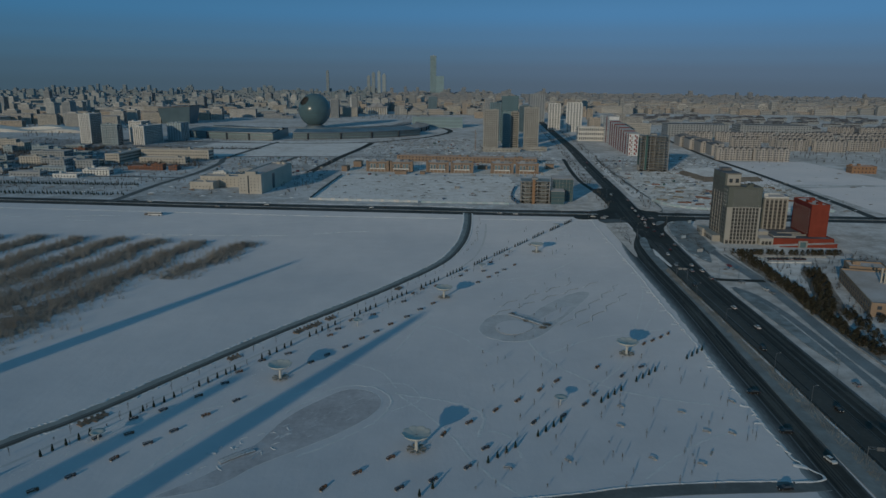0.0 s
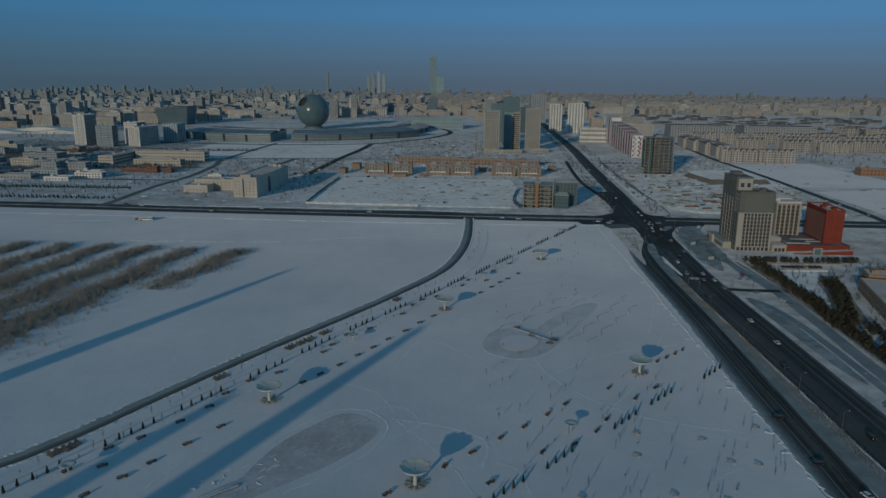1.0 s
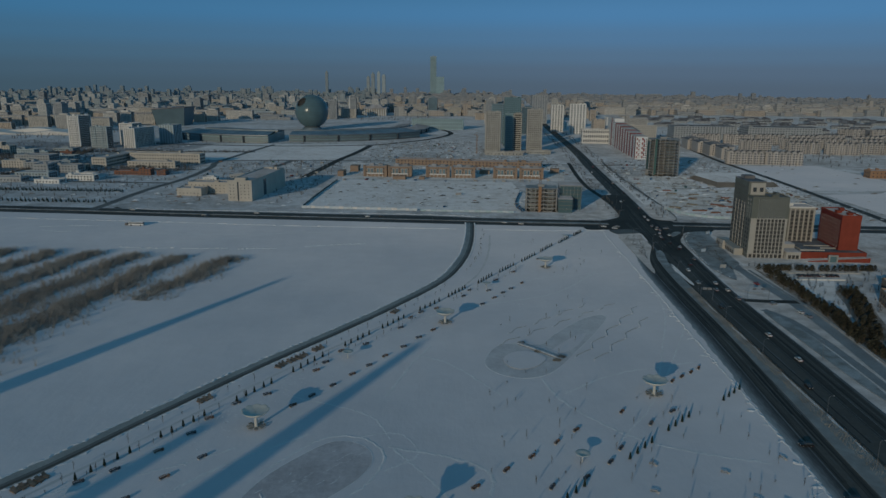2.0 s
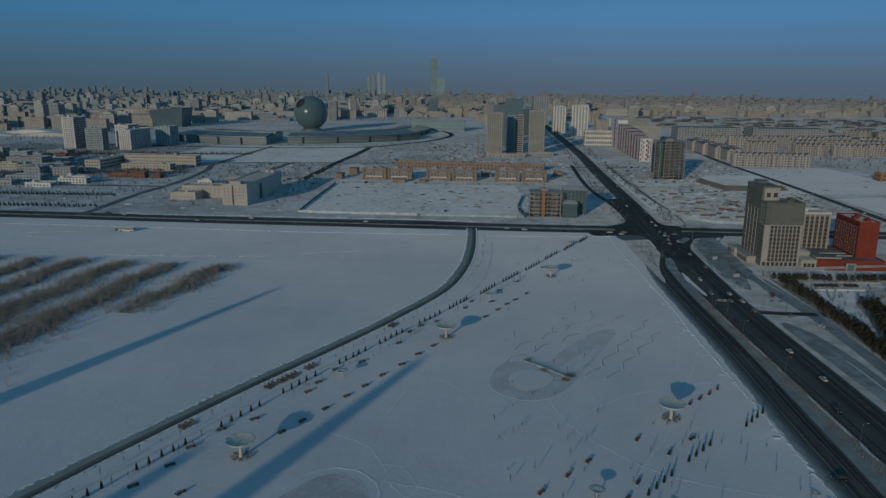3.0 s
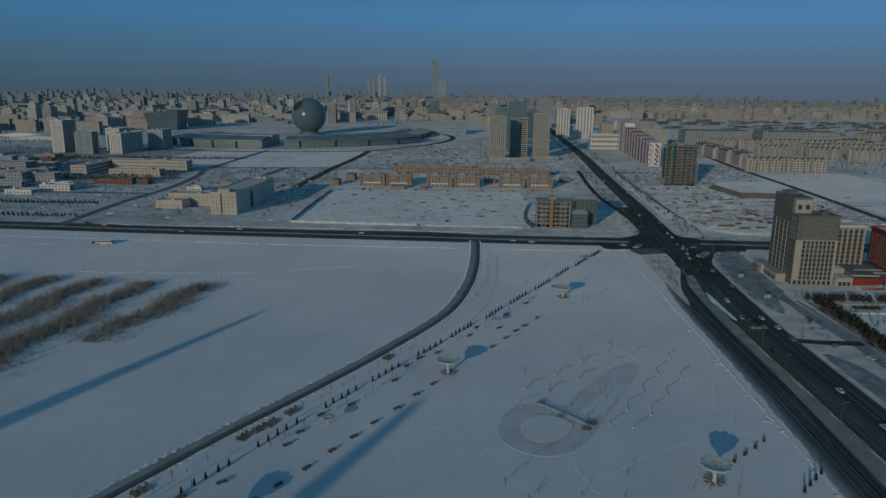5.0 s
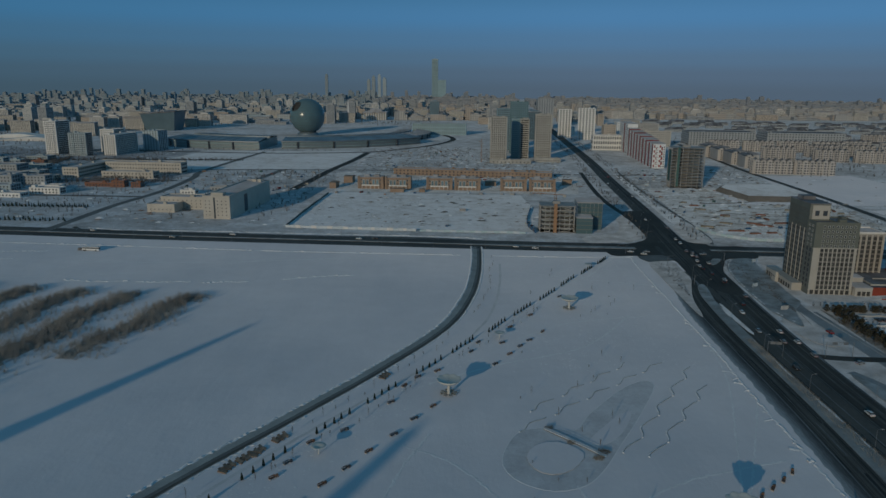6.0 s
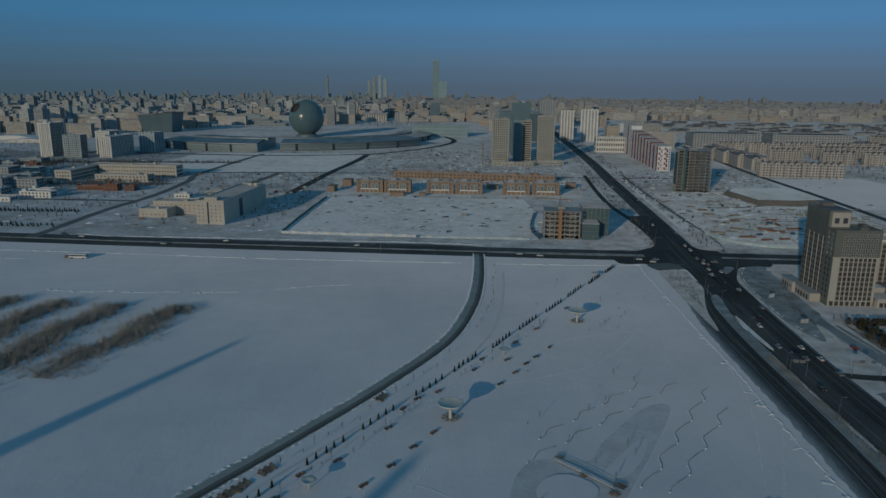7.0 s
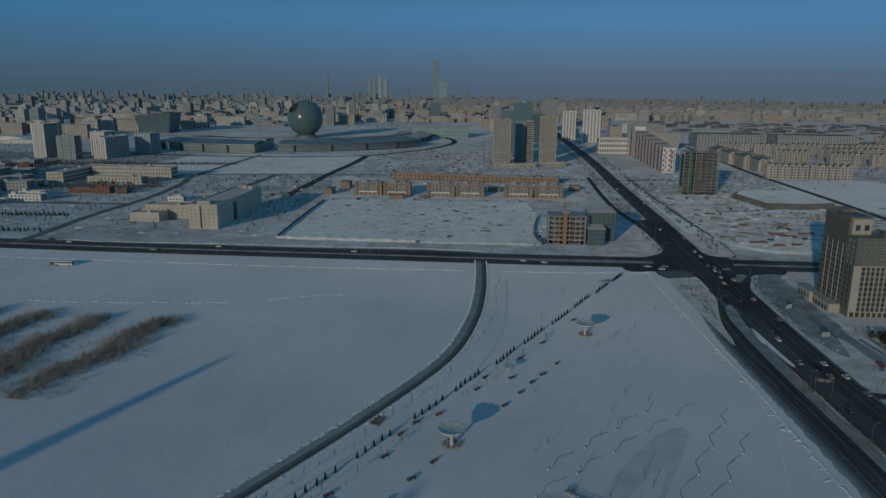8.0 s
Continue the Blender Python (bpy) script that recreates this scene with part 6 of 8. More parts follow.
def petal_bench():
    t = thing("wedge_bench", "slatted wooden wedge-shaped bench below a canopy", "bench", group="benches round canopies")
    for i in range(5):
        s = Shape()
        r0, r1 = 1.15 + .44 * i, 1.52 + .44 * i
        s.add([(x, sg * wd, z) for x, wd in ((r0, .26 + .1 * i), (r1, .34 + .1 * i)) for sg in (-1, 1) for z in (.40 + .05 * i, .50 + .05 * i)],
              [(0, 2, 6, 4), (1, 5, 7, 3), (0, 1, 3, 2), (4, 6, 7, 5), (0, 4, 5, 1), (2, 3, 7, 6)])
        part("slat", s, "weathered_wood", t)
    for x, wd in ((1.4, .22), (3.1, .5)):
        for sg in (-1, 1):
            q = Shape()
            q.box(x - .07, x + .07, sg * wd - .07, sg * wd + .07, 0, .42)
            part("leg", q, "bench_grey", t)
    return t


def small_canopy():
    t = thing("mushroom_canopy", "small pale mushroom canopy on a thin post", "canopy", group="small park canopies")
    s = Shape()
    s.beam((0, 0, 0), (0, 0, 2.6), .16, 8)
    part("post", s, "bowl_shell", t)
    b = Shape()
    b.lathe([(.15, 2.45), (1.3, 2.6), (2.5, 3.1), (2.4, 3.2), (1.2, 2.8), (.1, 2.7)], 24)
    part("bowl", b, "bowl_shell", t, smooth=True)
    for i in range(6):
        a = math.pi * i / 3
        q = Shape()
        q.beam((.1 * math.cos(a), .1 * math.sin(a), 2.2), (2.2 * math.cos(a), 2.2 * math.sin(a), 2.95), .05, 4)
        part("rib", q, "bowl_shell", t)
    return t


def make_copies(proto, places):
    for i, m in enumerate(places):
        if i == 0:
            proto.matrix_basis = m @ Matrix.Diagonal((*proto.scale, 1))
        else:
            copy_thing(proto, m)


r = random.Random(8)
BOWLS = [(-8.2, 213), (-66.2, 268.6), (-0.7, 379.6), (63.8, 489), (81.6, 299)]
make_copies(bowl_pavilion(), [pose(x, y, 0, 0, 0, r.uniform(0, 40)) for x, y in BOWLS])
make_copies(petal_bench(), [pose(x, y, 0, 0, 0, 45 * i + 15) for x, y in BOWLS for i in range(8)])
make_copies(small_canopy(), [pose(x, y, 0) for x, y in ((44.5, 248.1), (-43, 332.4), (23.1, 441.7), (90, 574.9), (-115.5, 217))])


def park_bench(wood, label, group):
    t = thing("park_bench", label, "bench", group=group)
    for i in range(4):
        s = Shape()
        s.box(-1.25, 1.25, -.42 + .22 * i, -.24 + .22 * i, .42, .50)
        part("slat", s, wood, t)
    for i in range(2):
        s = Shape()
        s.box(-1.25, 1.25, .42 + .07 * i, .48 + .07 * i, .62 + .2 * i, .78 + .2 * i)
        part("backrest", s, wood, t)
    for x in (-1.0, 1.0):
        s = Shape()
        s.box(x - .1, x + .1, -.42, .46, 0, .42)
        s.box(x - .08, x + .08, .46, .58, .3, 1.0)
        part("leg", s, "bench_grey", t)
    s = Shape()
    s.box(1.35, 2.0, -.32, .32, 0, .85, 0, -.06)
    part("planter", s, wood, t, "wooden planter box at the bench end")
    return t


ROWS_A = [(-120.1, 185.8), (-113.1, 193.8), (-104.5, 204.4), (-98, 214.3), (-92.6, 223.0), (-85.6, 234.9), (-78.1, 247.0), (-57, 284.5), (-51.5, 293.1), (-45, 302.8),
          (-38.8, 313.8), (-32.9, 323.3), (-27, 333.9), (-19.7, 345.4), (-13.3, 357.5), (-6.7, 367.8), (19.1, 409.4), (26.2, 421.2), (31.8, 431.1), (36.9, 439.1), (44.7, 451.2)]
ROWS_B = [(-116.6, 217.5), (-107.1, 220.6), (-110.3, 231.6), (-102.5, 238.6), (-93.6, 250.4), (-87.2, 262.3), (-84.8, 273.6), (-78.4, 285.9), (-69.1, 294.0), (-54.4, 317.3), (-52, 326.1),
          (-47.2, 339.3), (-37.2, 348.2), (-22.8, 370.6), (-18.6, 385.8), (-13.7, 394.6), (-5.8, 401.2), (9.1, 423.6), (12.7, 435.4), (29.3, 457.1), (23.7, 435.1), (41.4, 476.1), (61.4, 509.8)]
ROWS_C = [(0.5, 223.1), (9.4, 231.8), (19.5, 241.7), (28.3, 249.9), (37.9, 259.6), (45.8, 268.3), (92.4, 310.9), (97.6, 315.4), (102.9, 320), (107.8, 324.8), (65.2, 282.8), (-16.5, 207.2), (-26.1, 198.1), (-35, 189.2)]
ROWS_D = [(8.3, 202.1), (14.3, 214), (32.6, 232.5), (43.9, 238), (53.3, 247.3), (58.7, 256.2), (-2.5, 194.6), (-12.5, 189.8), (73.6, 274), (84, 283.8)]
make_copies(park_bench("bench_wood", "reddish-brown slatted park bench with planter", "wooden park benches"),
            [pose(x, y, 0, 0, 0, 55 + r.uniform(-12, 12)) for i, (x, y) in enumerate(ROWS_A + ROWS_B + ROWS_C) if i > 43 or i % 5 in (0, 2)])
make_copies(park_bench("frame_dark", "dark slatted park bench with planter", "dark park benches"), [pose(x, y, 0, 0, 0, 50 + r.uniform(-12, 12)) for x, y in ROWS_D + [q for i, q in enumerate(ROWS_A + ROWS_B) if i % 5 not in (0, 2)]])
WHITE = [(20.8, 202.5), (40.6, 207.6), (66.5, 246.8), (62.7, 231.3), (87.8, 242.4), (92.1, 228), (100.6, 227), (88.7, 212.8), (83.1, 206.4), (68.3, 209.5), (110.2, 251.9)]
pale = park_bench("bench_grey", "pale slatted park bench with planter", "pale park benches")
pale.scale = (.85, .5, .7)
make_copies(pale, [pose(x, y, 0, 0, 0, r.choice((-35, -30, 145, -10, 60)) + r.uniform(-20, 20)) for x, y in WHITE])


# wooden sun decks near the lane
def lounge_deck():
    t = thing("wooden_deck", "weathered wooden deck with loungers half under snow", "deck", group="decks beside the lane")
    for i in range(7):
        s = Shape()
        s.box(-3.2 + .8 * i, -2.6 + .8 * i, -1.6 + .3 * (i % 3), 1.6 + .3 * (i % 2), .12, .38)
        part("plank", s, "deck_wood", t)
    for i in range(3):
        s = Shape()
        s.add([(-3 + 2.4 * i, -1.2, .4), (-1.7 + 2.4 * i, -1.2, .4), (-1.7 + 2.4 * i, .6, .45), (-3 + 2.4 * i, .6, .45), (-3 + 2.4 * i, 1.5, 1.2), (-1.7 + 2.4 * i, 1.5, 1.2)], [(0, 1, 2, 3), (3, 2, 5, 4)])
        part("lounger", s, "deck_wood", t)
    return t


make_copies(lounge_deck(), [pose(x, y, 0, 0, 0, 58 + 12 * (i % 2)) for i, (x, y) in enumerate([(-125.2, 229.0), (-122.5, 232.9), (-91, 289.4), (-69.9, 322.9), (-66, 328.8), (-63, 333.1), (-57.7, 342.3), (-27.1, 396.0)])])


def small_conifer():
    t = thing("conifer", "small dark columnar conifer standing in snow", "tree", group="conifers along the park paths")
    s = Shape()
    s.beam((0, 0, 0), (0, 0, .7), .09, 5)
    part("trunk", s, "bark", t)
    c = Shape()
    q = random.Random(4)
    for k in range(150):
        z = .25 + 2.75 * (k / 150)
        rad = .72 * (1 - (z / 3.25)) ** .8
        a = 2.4 * k
        p = Vector((rad * math.cos(a), rad * math.sin(a), z))
        o = Vector((math.cos(a), math.sin(a), -.25))
        w = Vector((-math.sin(a), math.cos(a), 0)) * q.uniform(.14, .24)
        e = p * 1 + o * q.uniform(.12, .35)
        base = Vector((0, 0, z + .15))
        tip = Vector((p.x * .9, p.y * .9, z + q.uniform(.3, .5)))
        c.add([tuple(base), tuple(p - w), tuple(e), tuple(p + w), tuple(tip)], [(0, 1, 2), (0, 2, 3), (1, 4, 2), (2, 4, 3)])
    part("crown", c, "conifer", t)
    return t


places = []
GROUPS = [((-163, 148.2), (-153.1, 163.5)), ((-145.5, 177.0), (-136.2, 192.3)), ((-128.8, 205.4), (-119.8, 220.4)), ((-111.6, 233.6), (-102.3, 249.5)), ((-96.2, 259.8), (-87, 275.7)), ((-78.7, 288.4), (-69.6, 304.5)),
          ((-63.5, 316.0), (-54.3, 332.4)), ((-46.2, 345.6), (-36.9, 361.3)), ((-31.3, 370.2), (-21.8, 385.3)), ((-14.1, 398.0), (-4.5, 413.8)), ((1, 422.7), (10.5, 439.6)), ((18.4, 450.4), (27.6, 466.5)),
          ((33.3, 475.9), (43, 493.0)), ((50, 503.7), (60.3, 521.6)), ((65.9, 532.3), (76.1, 550.3)), ((82.8, 559.6), (92.5, 576.5)), ((98.5, 586.0), (106.4, 599.2))]
for k, (a, b) in enumerate(GROUPS):
    n_ = 5 if k < 10 else 6
    for i in range(n_):
        f = i / (n_ - 1)
        places.append(pose(a[0] + (b[0] - a[0]) * f + r.uniform(-.25, .25), a[1] + (b[1] - a[1]) * f + r.uniform(-.4, .4), 0, 0, 0, r.uniform(0, 360)))
for a, b, n_ in (((15, 205.5), (24.6, 215.3), 4), ((33, 223.1), (42.5, 233.6), 4), ((60.2, 249.9), (70.2, 260.6), 4), ((78.4, 269.3), (88.9, 279.8), 4), ((106.8, 294), (116.9, 304.2), 4), ((-6.1, 186.3), (-2.3, 190.6), 2), ((114.7, 215.6), (116.8, 218.7), 0)):
    for i in range(n_):
        f = i / (n_ - 1)
        places.append(pose(a[0] + (b[0] - a[0]) * f, a[1] + (b[1] - a[1]) * f, 0, 0, 0, r.uniform(0, 360)))
fir = small_conifer()
fir.scale = (.62, .62, .82)
make_copies(fir, places)


def twig_tree(shape, q, x, y, h, spread_, n, thick):
    """A bare bush of tapering upright twigs with side shoots."""
    for i in range(n):
        a, o = q.uniform(0, 6.28), spread_ * q.random() ** .6
        b = Vector((x + .25 * o * math.cos(a), y + .25 * o * math.sin(a), 0))
        t = Vector((x + o * math.cos(a), y + o * math.sin(a), h * q.uniform(.55, 1.05)))
        for p0, p1, th in ((b, t, thick), (b.lerp(t, .45), t + Vector((q.uniform(-.5, .5), q.uniform(-.5, .5), -.15)) * spread_ * .8, thick * .6)):
            w = Vector((math.cos(a + 1.57), math.sin(a + 1.57), 0)) * th
            v = Vector((math.cos(a), math.sin(a), 0)) * th
            shape.add([tuple(p0 - w), tuple(p0 + w), tuple(p0 + v), tuple(p1)], [(0, 1, 3), (1, 2, 3), (2, 0, 3)])


def sapling(h, spread_, n_, seed, label):
    t = thing("sapling", label, "tree", group="bare saplings in the park")
    q = random.Random(seed)
    s = Shape()
    s.beam((0, 0, 0), (q.uniform(-.15, .15), q.uniform(-.15, .15), h * .7), .05, 4, 0, .02)
    part("trunk", s, "bark", t)
    c = Shape()
    for i in range(n_):
        a, z0 = q.uniform(0, 6.28), h * q.uniform(.15, .7)
        ln = spread_ * q.uniform(.5, 1.0) * (1.15 - z0 / h)
        p0, p1 = Vector((0, 0, z0)), Vector((ln * math.cos(a), ln * math.sin(a), z0 + h * q.uniform(.18, .4)))
        mid = p0.lerp(p1, .5)
        for u, v, th in ((p0, p1, .027), (mid, mid + Vector((q.uniform(-.4, .4), q.uniform(-.4, .4), h * .16)), .018)):
            w, e = Vector((-math.sin(a), math.cos(a), 0)) * th, Vector((0, 0, th))
            c.add([tuple(u - w), tuple(u + w), tuple(u + e), tuple(v)], [(0, 1, 3), (1, 2, 3), (2, 0, 3)])
    part("crown", c, "twigs", t)
    return t


places = []
for i in range(14):
    for j in range(12):
        x, y = 4 + 7.8 * i + 1.1 * j + r.uniform(-3.5, 3.5), 193 + 9.0 * j + r.uniform(-3.5, 3.5)
        if x < 112 - (y < 203) * 8 and r.random() < .62:
            places.append(pose(x, y, 0, 0, 0, r.uniform(0, 360)))
for i in range(60):
    f = i / 60
    x, y = -147 + 188 * f + r.uniform(-2, 2), 193 + 302 * f + r.uniform(-2, 2)
    places.append(pose(x + 6, y - 9, 0, 0, 0, r.uniform(0, 360)))
for i in range(46):
    y = r.uniform(300, 560)
    places.append(pose(21 + (y - 300) * .18 + r.uniform(-15, 47), y, 0, 0, 0, r.uniform(0, 360)))
for q in offset(spline(PATHW, 7), 9):
    if q.y > 200:
        places.append(pose(q.x + r.uniform(-1.5, 1.5), q.y + r.uniform(-1.5, 1.5), 0, 0, 0, r.uniform(0, 360)))
for k, (h, spread_, n_, label) in enumerate(((2.3, .7, 30, "thin bare sapling standing in snow"), (3.3, .9, 34, "tall bare sapling with upswept twigs"), (1.5, .8, 26, "low bare bush poking out of snow"), (4.2, 1.0, 26, "slim bare young tree in snow"))):
    make_copies(sapling(h, spread_, n_, 9 + k, label), [q for i, q in enumerate(places[k::4]) if i % 5])

# rows of bare shrubs in the field
q = random.Random(31)
for a, b in (((-168, 414), (-143, 511)), ((-216, 290), (-181, 513)), ((-243, 312), (-212, 517)), ((-269, 344), (-243, 522)), ((-298, 356), (-272, 523)), ((-330, 372), (-304, 526)), ((-362, 390), (-337, 524)), ((-394, 410), (-368, 526))):
    y0, y1 = a[1] - 4, b[1] - 6

    def axis(y):
        return a[0] - 1.5 + (b[0] - a[0]) * (y - y0) / (y1 - y0) + 2.0 * math.sin(y * .11 + a[0])

    bed = Shape()
    mid = [(k, axis(k), (4.6 + (520 - k) * .034) * min(1, .3 + (k - y0) / 60)) for k in range(y0, y1 + 1, 3)]
    ribbon(bed, [Vector((v - c * q.uniform(.8, 1.3), u, 0)) for u, v, c in mid], [Vector((v + c * q.uniform(.8, 1.3), u, 0)) for u, v, c in mid], 0, .05)
    single("undergrowth", bed, "undergrowth", "dead grass and snow below shrubs", "grass", kind="stuff")
    s = Shape()
    y = y0
    while y < y1:
        fade = min(1.0, .45 + (y - y0) / 60)
        for k in range(11):
            twig_tree(s, q, axis(y) + q.gauss(0, 3.7 + (520 - y) * .035), y + q.uniform(-1, 1), q.uniform(2.2, 4.8) * fade, 2.3, 19, .028)
        y += 1.25
    single("shrub_row", s, "shrub_twigs", "dense row of bare brown shrubs in snow", "shrubs", kind="stuff")

# frozen ponds
def pond(outline, label, surface):
    ob = slab("frozen_pond", outline, surface, label, "pond", 0.045, False)
    s = Shape()
    line = [Vector((x, y, 0)) for x, y in outline + outline[:1]]
    ribbon(s, line, offset(line, .3), 0, .07)
    part("kerb", s, "snow_bank", ob, "low snow-covered stone edge")
    return ob


pond(smooth_poly([(-83.7, 184), (-73, 196.2), (-63.4, 212.3), (-55.8, 235.4), (-45, 251.9), (-37.1, 259.3), (-28, 257.7), (-22.9, 248.9), (-25.8, 236.8), (-36.6, 222.4), (-48.5, 211), (-58.3, 201.7), (-68, 189.5)]), "grey frozen pond with a stone edge", "pond_ice")
pond(smooth_poly([(17.4, 333), (18.2, 323), (23, 316.5), (31.5, 313), (41, 316), (48.6, 325), (57.8, 341.5), (68, 360), (80, 384), (82.4, 392.5), (78, 394), (67.4, 385), (52, 364.5), (44.2, 351.5), (34.5, 352.5), (24, 349)]), "keyhole-shaped frozen pond with a snowy island", "ice_dusted")
slab("snow_patch", smooth_poly([(47.6, 343.5), (52.8, 341.5), (61, 351), (67.6, 366.5), (62.6, 364), (54.5, 354)]), "snow", "pointed patch of drifted snow on a frozen pond", "snow", 0.09, False)
slab("pond_island", smooth_poly([(25, 332.5), (26.8, 325), (32, 321.7), (39, 325), (44.2, 335), (36.6, 342.5), (29, 340)]), "snow", "round snowy island in a frozen pond", "island", 0.3)


def footbridge(a, b, label):
    a, b = Vector(a), Vector(b)
    d = b - a
    t = thing("footbridge", label, "footbridge", Matrix.Translation((a.x, a.y, 0)) @ Matrix.Rotation(math.atan2(d.y, d.x), 4, "Z"))
    ln, n_ = d.length, 14
    for i in range(n_):
        x0, x1 = ln * i / n_, ln * (i + 1) / n_
        z = .3 + .22 * math.sin(math.pi * (i + .5) / n_)
        s = Shape()
        s.box(x0, x1 - .04, -.75, .75, z - .12, z + .1)
        part("plank", s, "snow_bank", t)
    for side in (-.8, .8):
        for up_, th in ((.6, .04), (-.22, .09)):
            s = Shape()
            vs, fs = [], []
            for i in range(n_ + 1):
                z = .3 + .22 * math.sin(math.pi * i / n_) + up_
                vs += [(ln * i / n_, side - th, z), (ln * i / n_, side + th, z), (ln * i / n_, side + th, z + 2 * th), (ln * i / n_, side - th, z + 2 * th)]
            for i in range(n_):
                fs += [(4 * i + k, 4 * i + (k + 1) % 4, 4 * i + 4 + (k + 1) % 4, 4 * i + 4 + k) for k in range(4)]
            s.add(vs, fs)
            part("rail" if up_ > 0 else "side_beam", s, "steel", t)
        for i in range(0, n_ + 1, 2):
            p = Shape()
            z = .3 + .22 * math.sin(math.pi * i / n_)
            p.beam((ln * i / n_, side, z - .5 if i in (0, n_) else z - .2), (ln * i / n_, side, z + .6), .05, 4)
            part("post", p, "steel", t)
    return t


footbridge((33.5, 351.8), (51, 333.2), "snow-covered arched footbridge over a frozen pond")
footbridge((-70.2, 203.2), (-61.4, 211.4), "small snow-covered footbridge over a pond")

q = random.Random(12)
s = Shape()
for i in range(22):
    x, y, a = q.uniform(-80, -52), q.uniform(196, 226), q.uniform(0, 3.14)
    if abs((y - 211) - (x + 68)) < 13:
        ln = q.uniform(1.5, 4.5)
        lumpy(s, spline([(x, y), (x + ln * .5 * math.cos(a), y + ln * .5 * math.sin(a) + q.uniform(-.5, .5)), (x + ln * math.cos(a), y + ln * math.sin(a))], .6), q.uniform(.25, .6), q.uniform(.12, .3), q)
for i in range(46):
    f, o = q.random() ** .8, q.uniform(-8.5, 8.5)
    x, y = -72 + 44 * f - o * .72, 196 + 56 * f + o * .66
    ln = q.uniform(2, 9) * (1 - abs(o) / 12)
    lumpy(s, [v + Vector((0, 0, .04)) for v in spline([(x, y), (x + ln * .3, y + ln * .45 + q.uniform(-.6, .6)), (x + ln * .62, y + ln * .8)], .7)], q.uniform(.15, .7), q.uniform(.02, .07), q)
rim_ = spline([(-57, 238), (-46.5, 254.5), (-37.5, 262.6), (-26.2, 260.6), (-19.6, 249.5), (-23, 234), (-34.5, 219.5), (-47, 207.5)], 1.5)
lumpy(s, [v + Vector((q.uniform(-.4, .4), q.uniform(-.3, .3), 0)) for v in rim_], .9, .08, q)
single("snow_crust", s, "snow_bank", "broken ridges of snow crust on a frozen pond", "snow", kind="stuff")

# wavy low walls round the pond
def wavy_wall(a, b, amp, period, start, gap):
    """A thin low wall that swings about the line from a to b, broken at each flat stretch."""
    a, b = Vector(a).to_3d(), Vector(b).to_3d()
    w = (b - a).normalized()
    sd = Vector((w.y, -w.x, 0))
    ln, run, runs = (b - a).length, [], []
    for k in range(int(ln / .6) + 1):
        u = (.6 * k / period + start) % 1.0
        if u > 1 - gap:
            runs.append(run)
            run = []
        else:
            run.append(a + w * (.6 * k) + sd * amp * (math.cos(2 * math.pi * u) + .22 * math.sin(4 * math.pi * u) + .12 * math.sin(k * .37)))
    t = thing("garden_wall", "low wavy stone wall with drifted snow", "low wall", group="wavy walls round the pond")
    for run in runs + [run]:
        if len(run) > 3:
            s = Shape()
            ribbon(s, run, offset(run, .13), 0, .2)
            part("wall", s, "concrete_raw", t)
            c = Shape()
            lumpy(c, offset(run, -.2), .55, .14, r)
            part("snow_drift", c, "snow_bank", t, "snow drifted against the wall")
            e = Shape()
            e.box(run[0].x - .22, run[0].x + .22, run[0].y - .22, run[0].y + .22, 0, .42, 0, .06)
            part("end_post", e, "snow_bank", t, "snow-capped end block")


wavy_wall((29.1, 365.8), (77.2, 413.5), 1.0, 19.4, 0, .2)
wavy_wall((23.5, 349.9), (94.8, 417), 1.0, 19.6, 0, .18)
wavy_wall((58, 335.5), (103.5, 410), 1.25, 19.8, .32, .04)
wavy_wall((66, 333), (104.1, 391.9), 1.25, 19.8, .34, .05)

# reeds at the footbridge
s = Shape()
q = random.Random(71)
for x, y, rad, n_ in ((41.5, 342, 1.6, 70), (50.5, 336, 2.6, 130), (48.5, 332, 2.0, 90), (35, 352.5, 1.6, 60)):
    for k in range(n_):
        a, o = q.uniform(0, 6.28), rad * q.random() ** .5
        twig_tree(s, q, x + o * math.cos(a), y + .7 * o * math.sin(a), q.uniform(.6, 1.4), .4, 3, .05)
single("reeds", s, "dry_grass", "clumps of dry reeds beside a footbridge", "reeds", kind="stuff")

# ---- trees and hedges near the apartment complex ----
def pine_tree():
    t = thing("pine", "dark bushy pine in a hedge row", "tree", group="dark pines")
    s = Shape()
    s.beam((0, 0, 0), (0, 0, 3.2), .16, 6, 0, .06)
    for i in range(5):
        a = i * 1.3
        s.beam((0, 0, 1 + .4 * i), (1.0 * math.cos(a), 1.0 * math.sin(a), 1.6 + .5 * i), .06, 4, 0, .02)
    part("trunk", s, "bark", t)
    c = Shape()
    q = random.Random(2)
    for k in range(230):
        z = q.uniform(.5, 4.4)
        rad = 1.7 * (1 - abs(z - 1.7) / 3.4) * q.uniform(.35, 1.1)
        a = q.uniform(0, 6.28)
        p = Vector((rad * math.cos(a), rad * math.sin(a), z))
        u = Vector((q.uniform(-1, 1), q.uniform(-1, 1), q.uniform(-.3, .8))).normalized() * q.uniform(.3, .6)
        v = u.cross(Vector((q.uniform(-1, 1), q.uniform(-1, 1), .3))).normalized() * .26
        c.add([tuple(p - v), tuple(p + u * .5), tuple(p + v), tuple(p + u)], [(0, 1, 3), (1, 2, 3), (0, 2, 1)])
    part("crown", c, "pine", t)
    return t


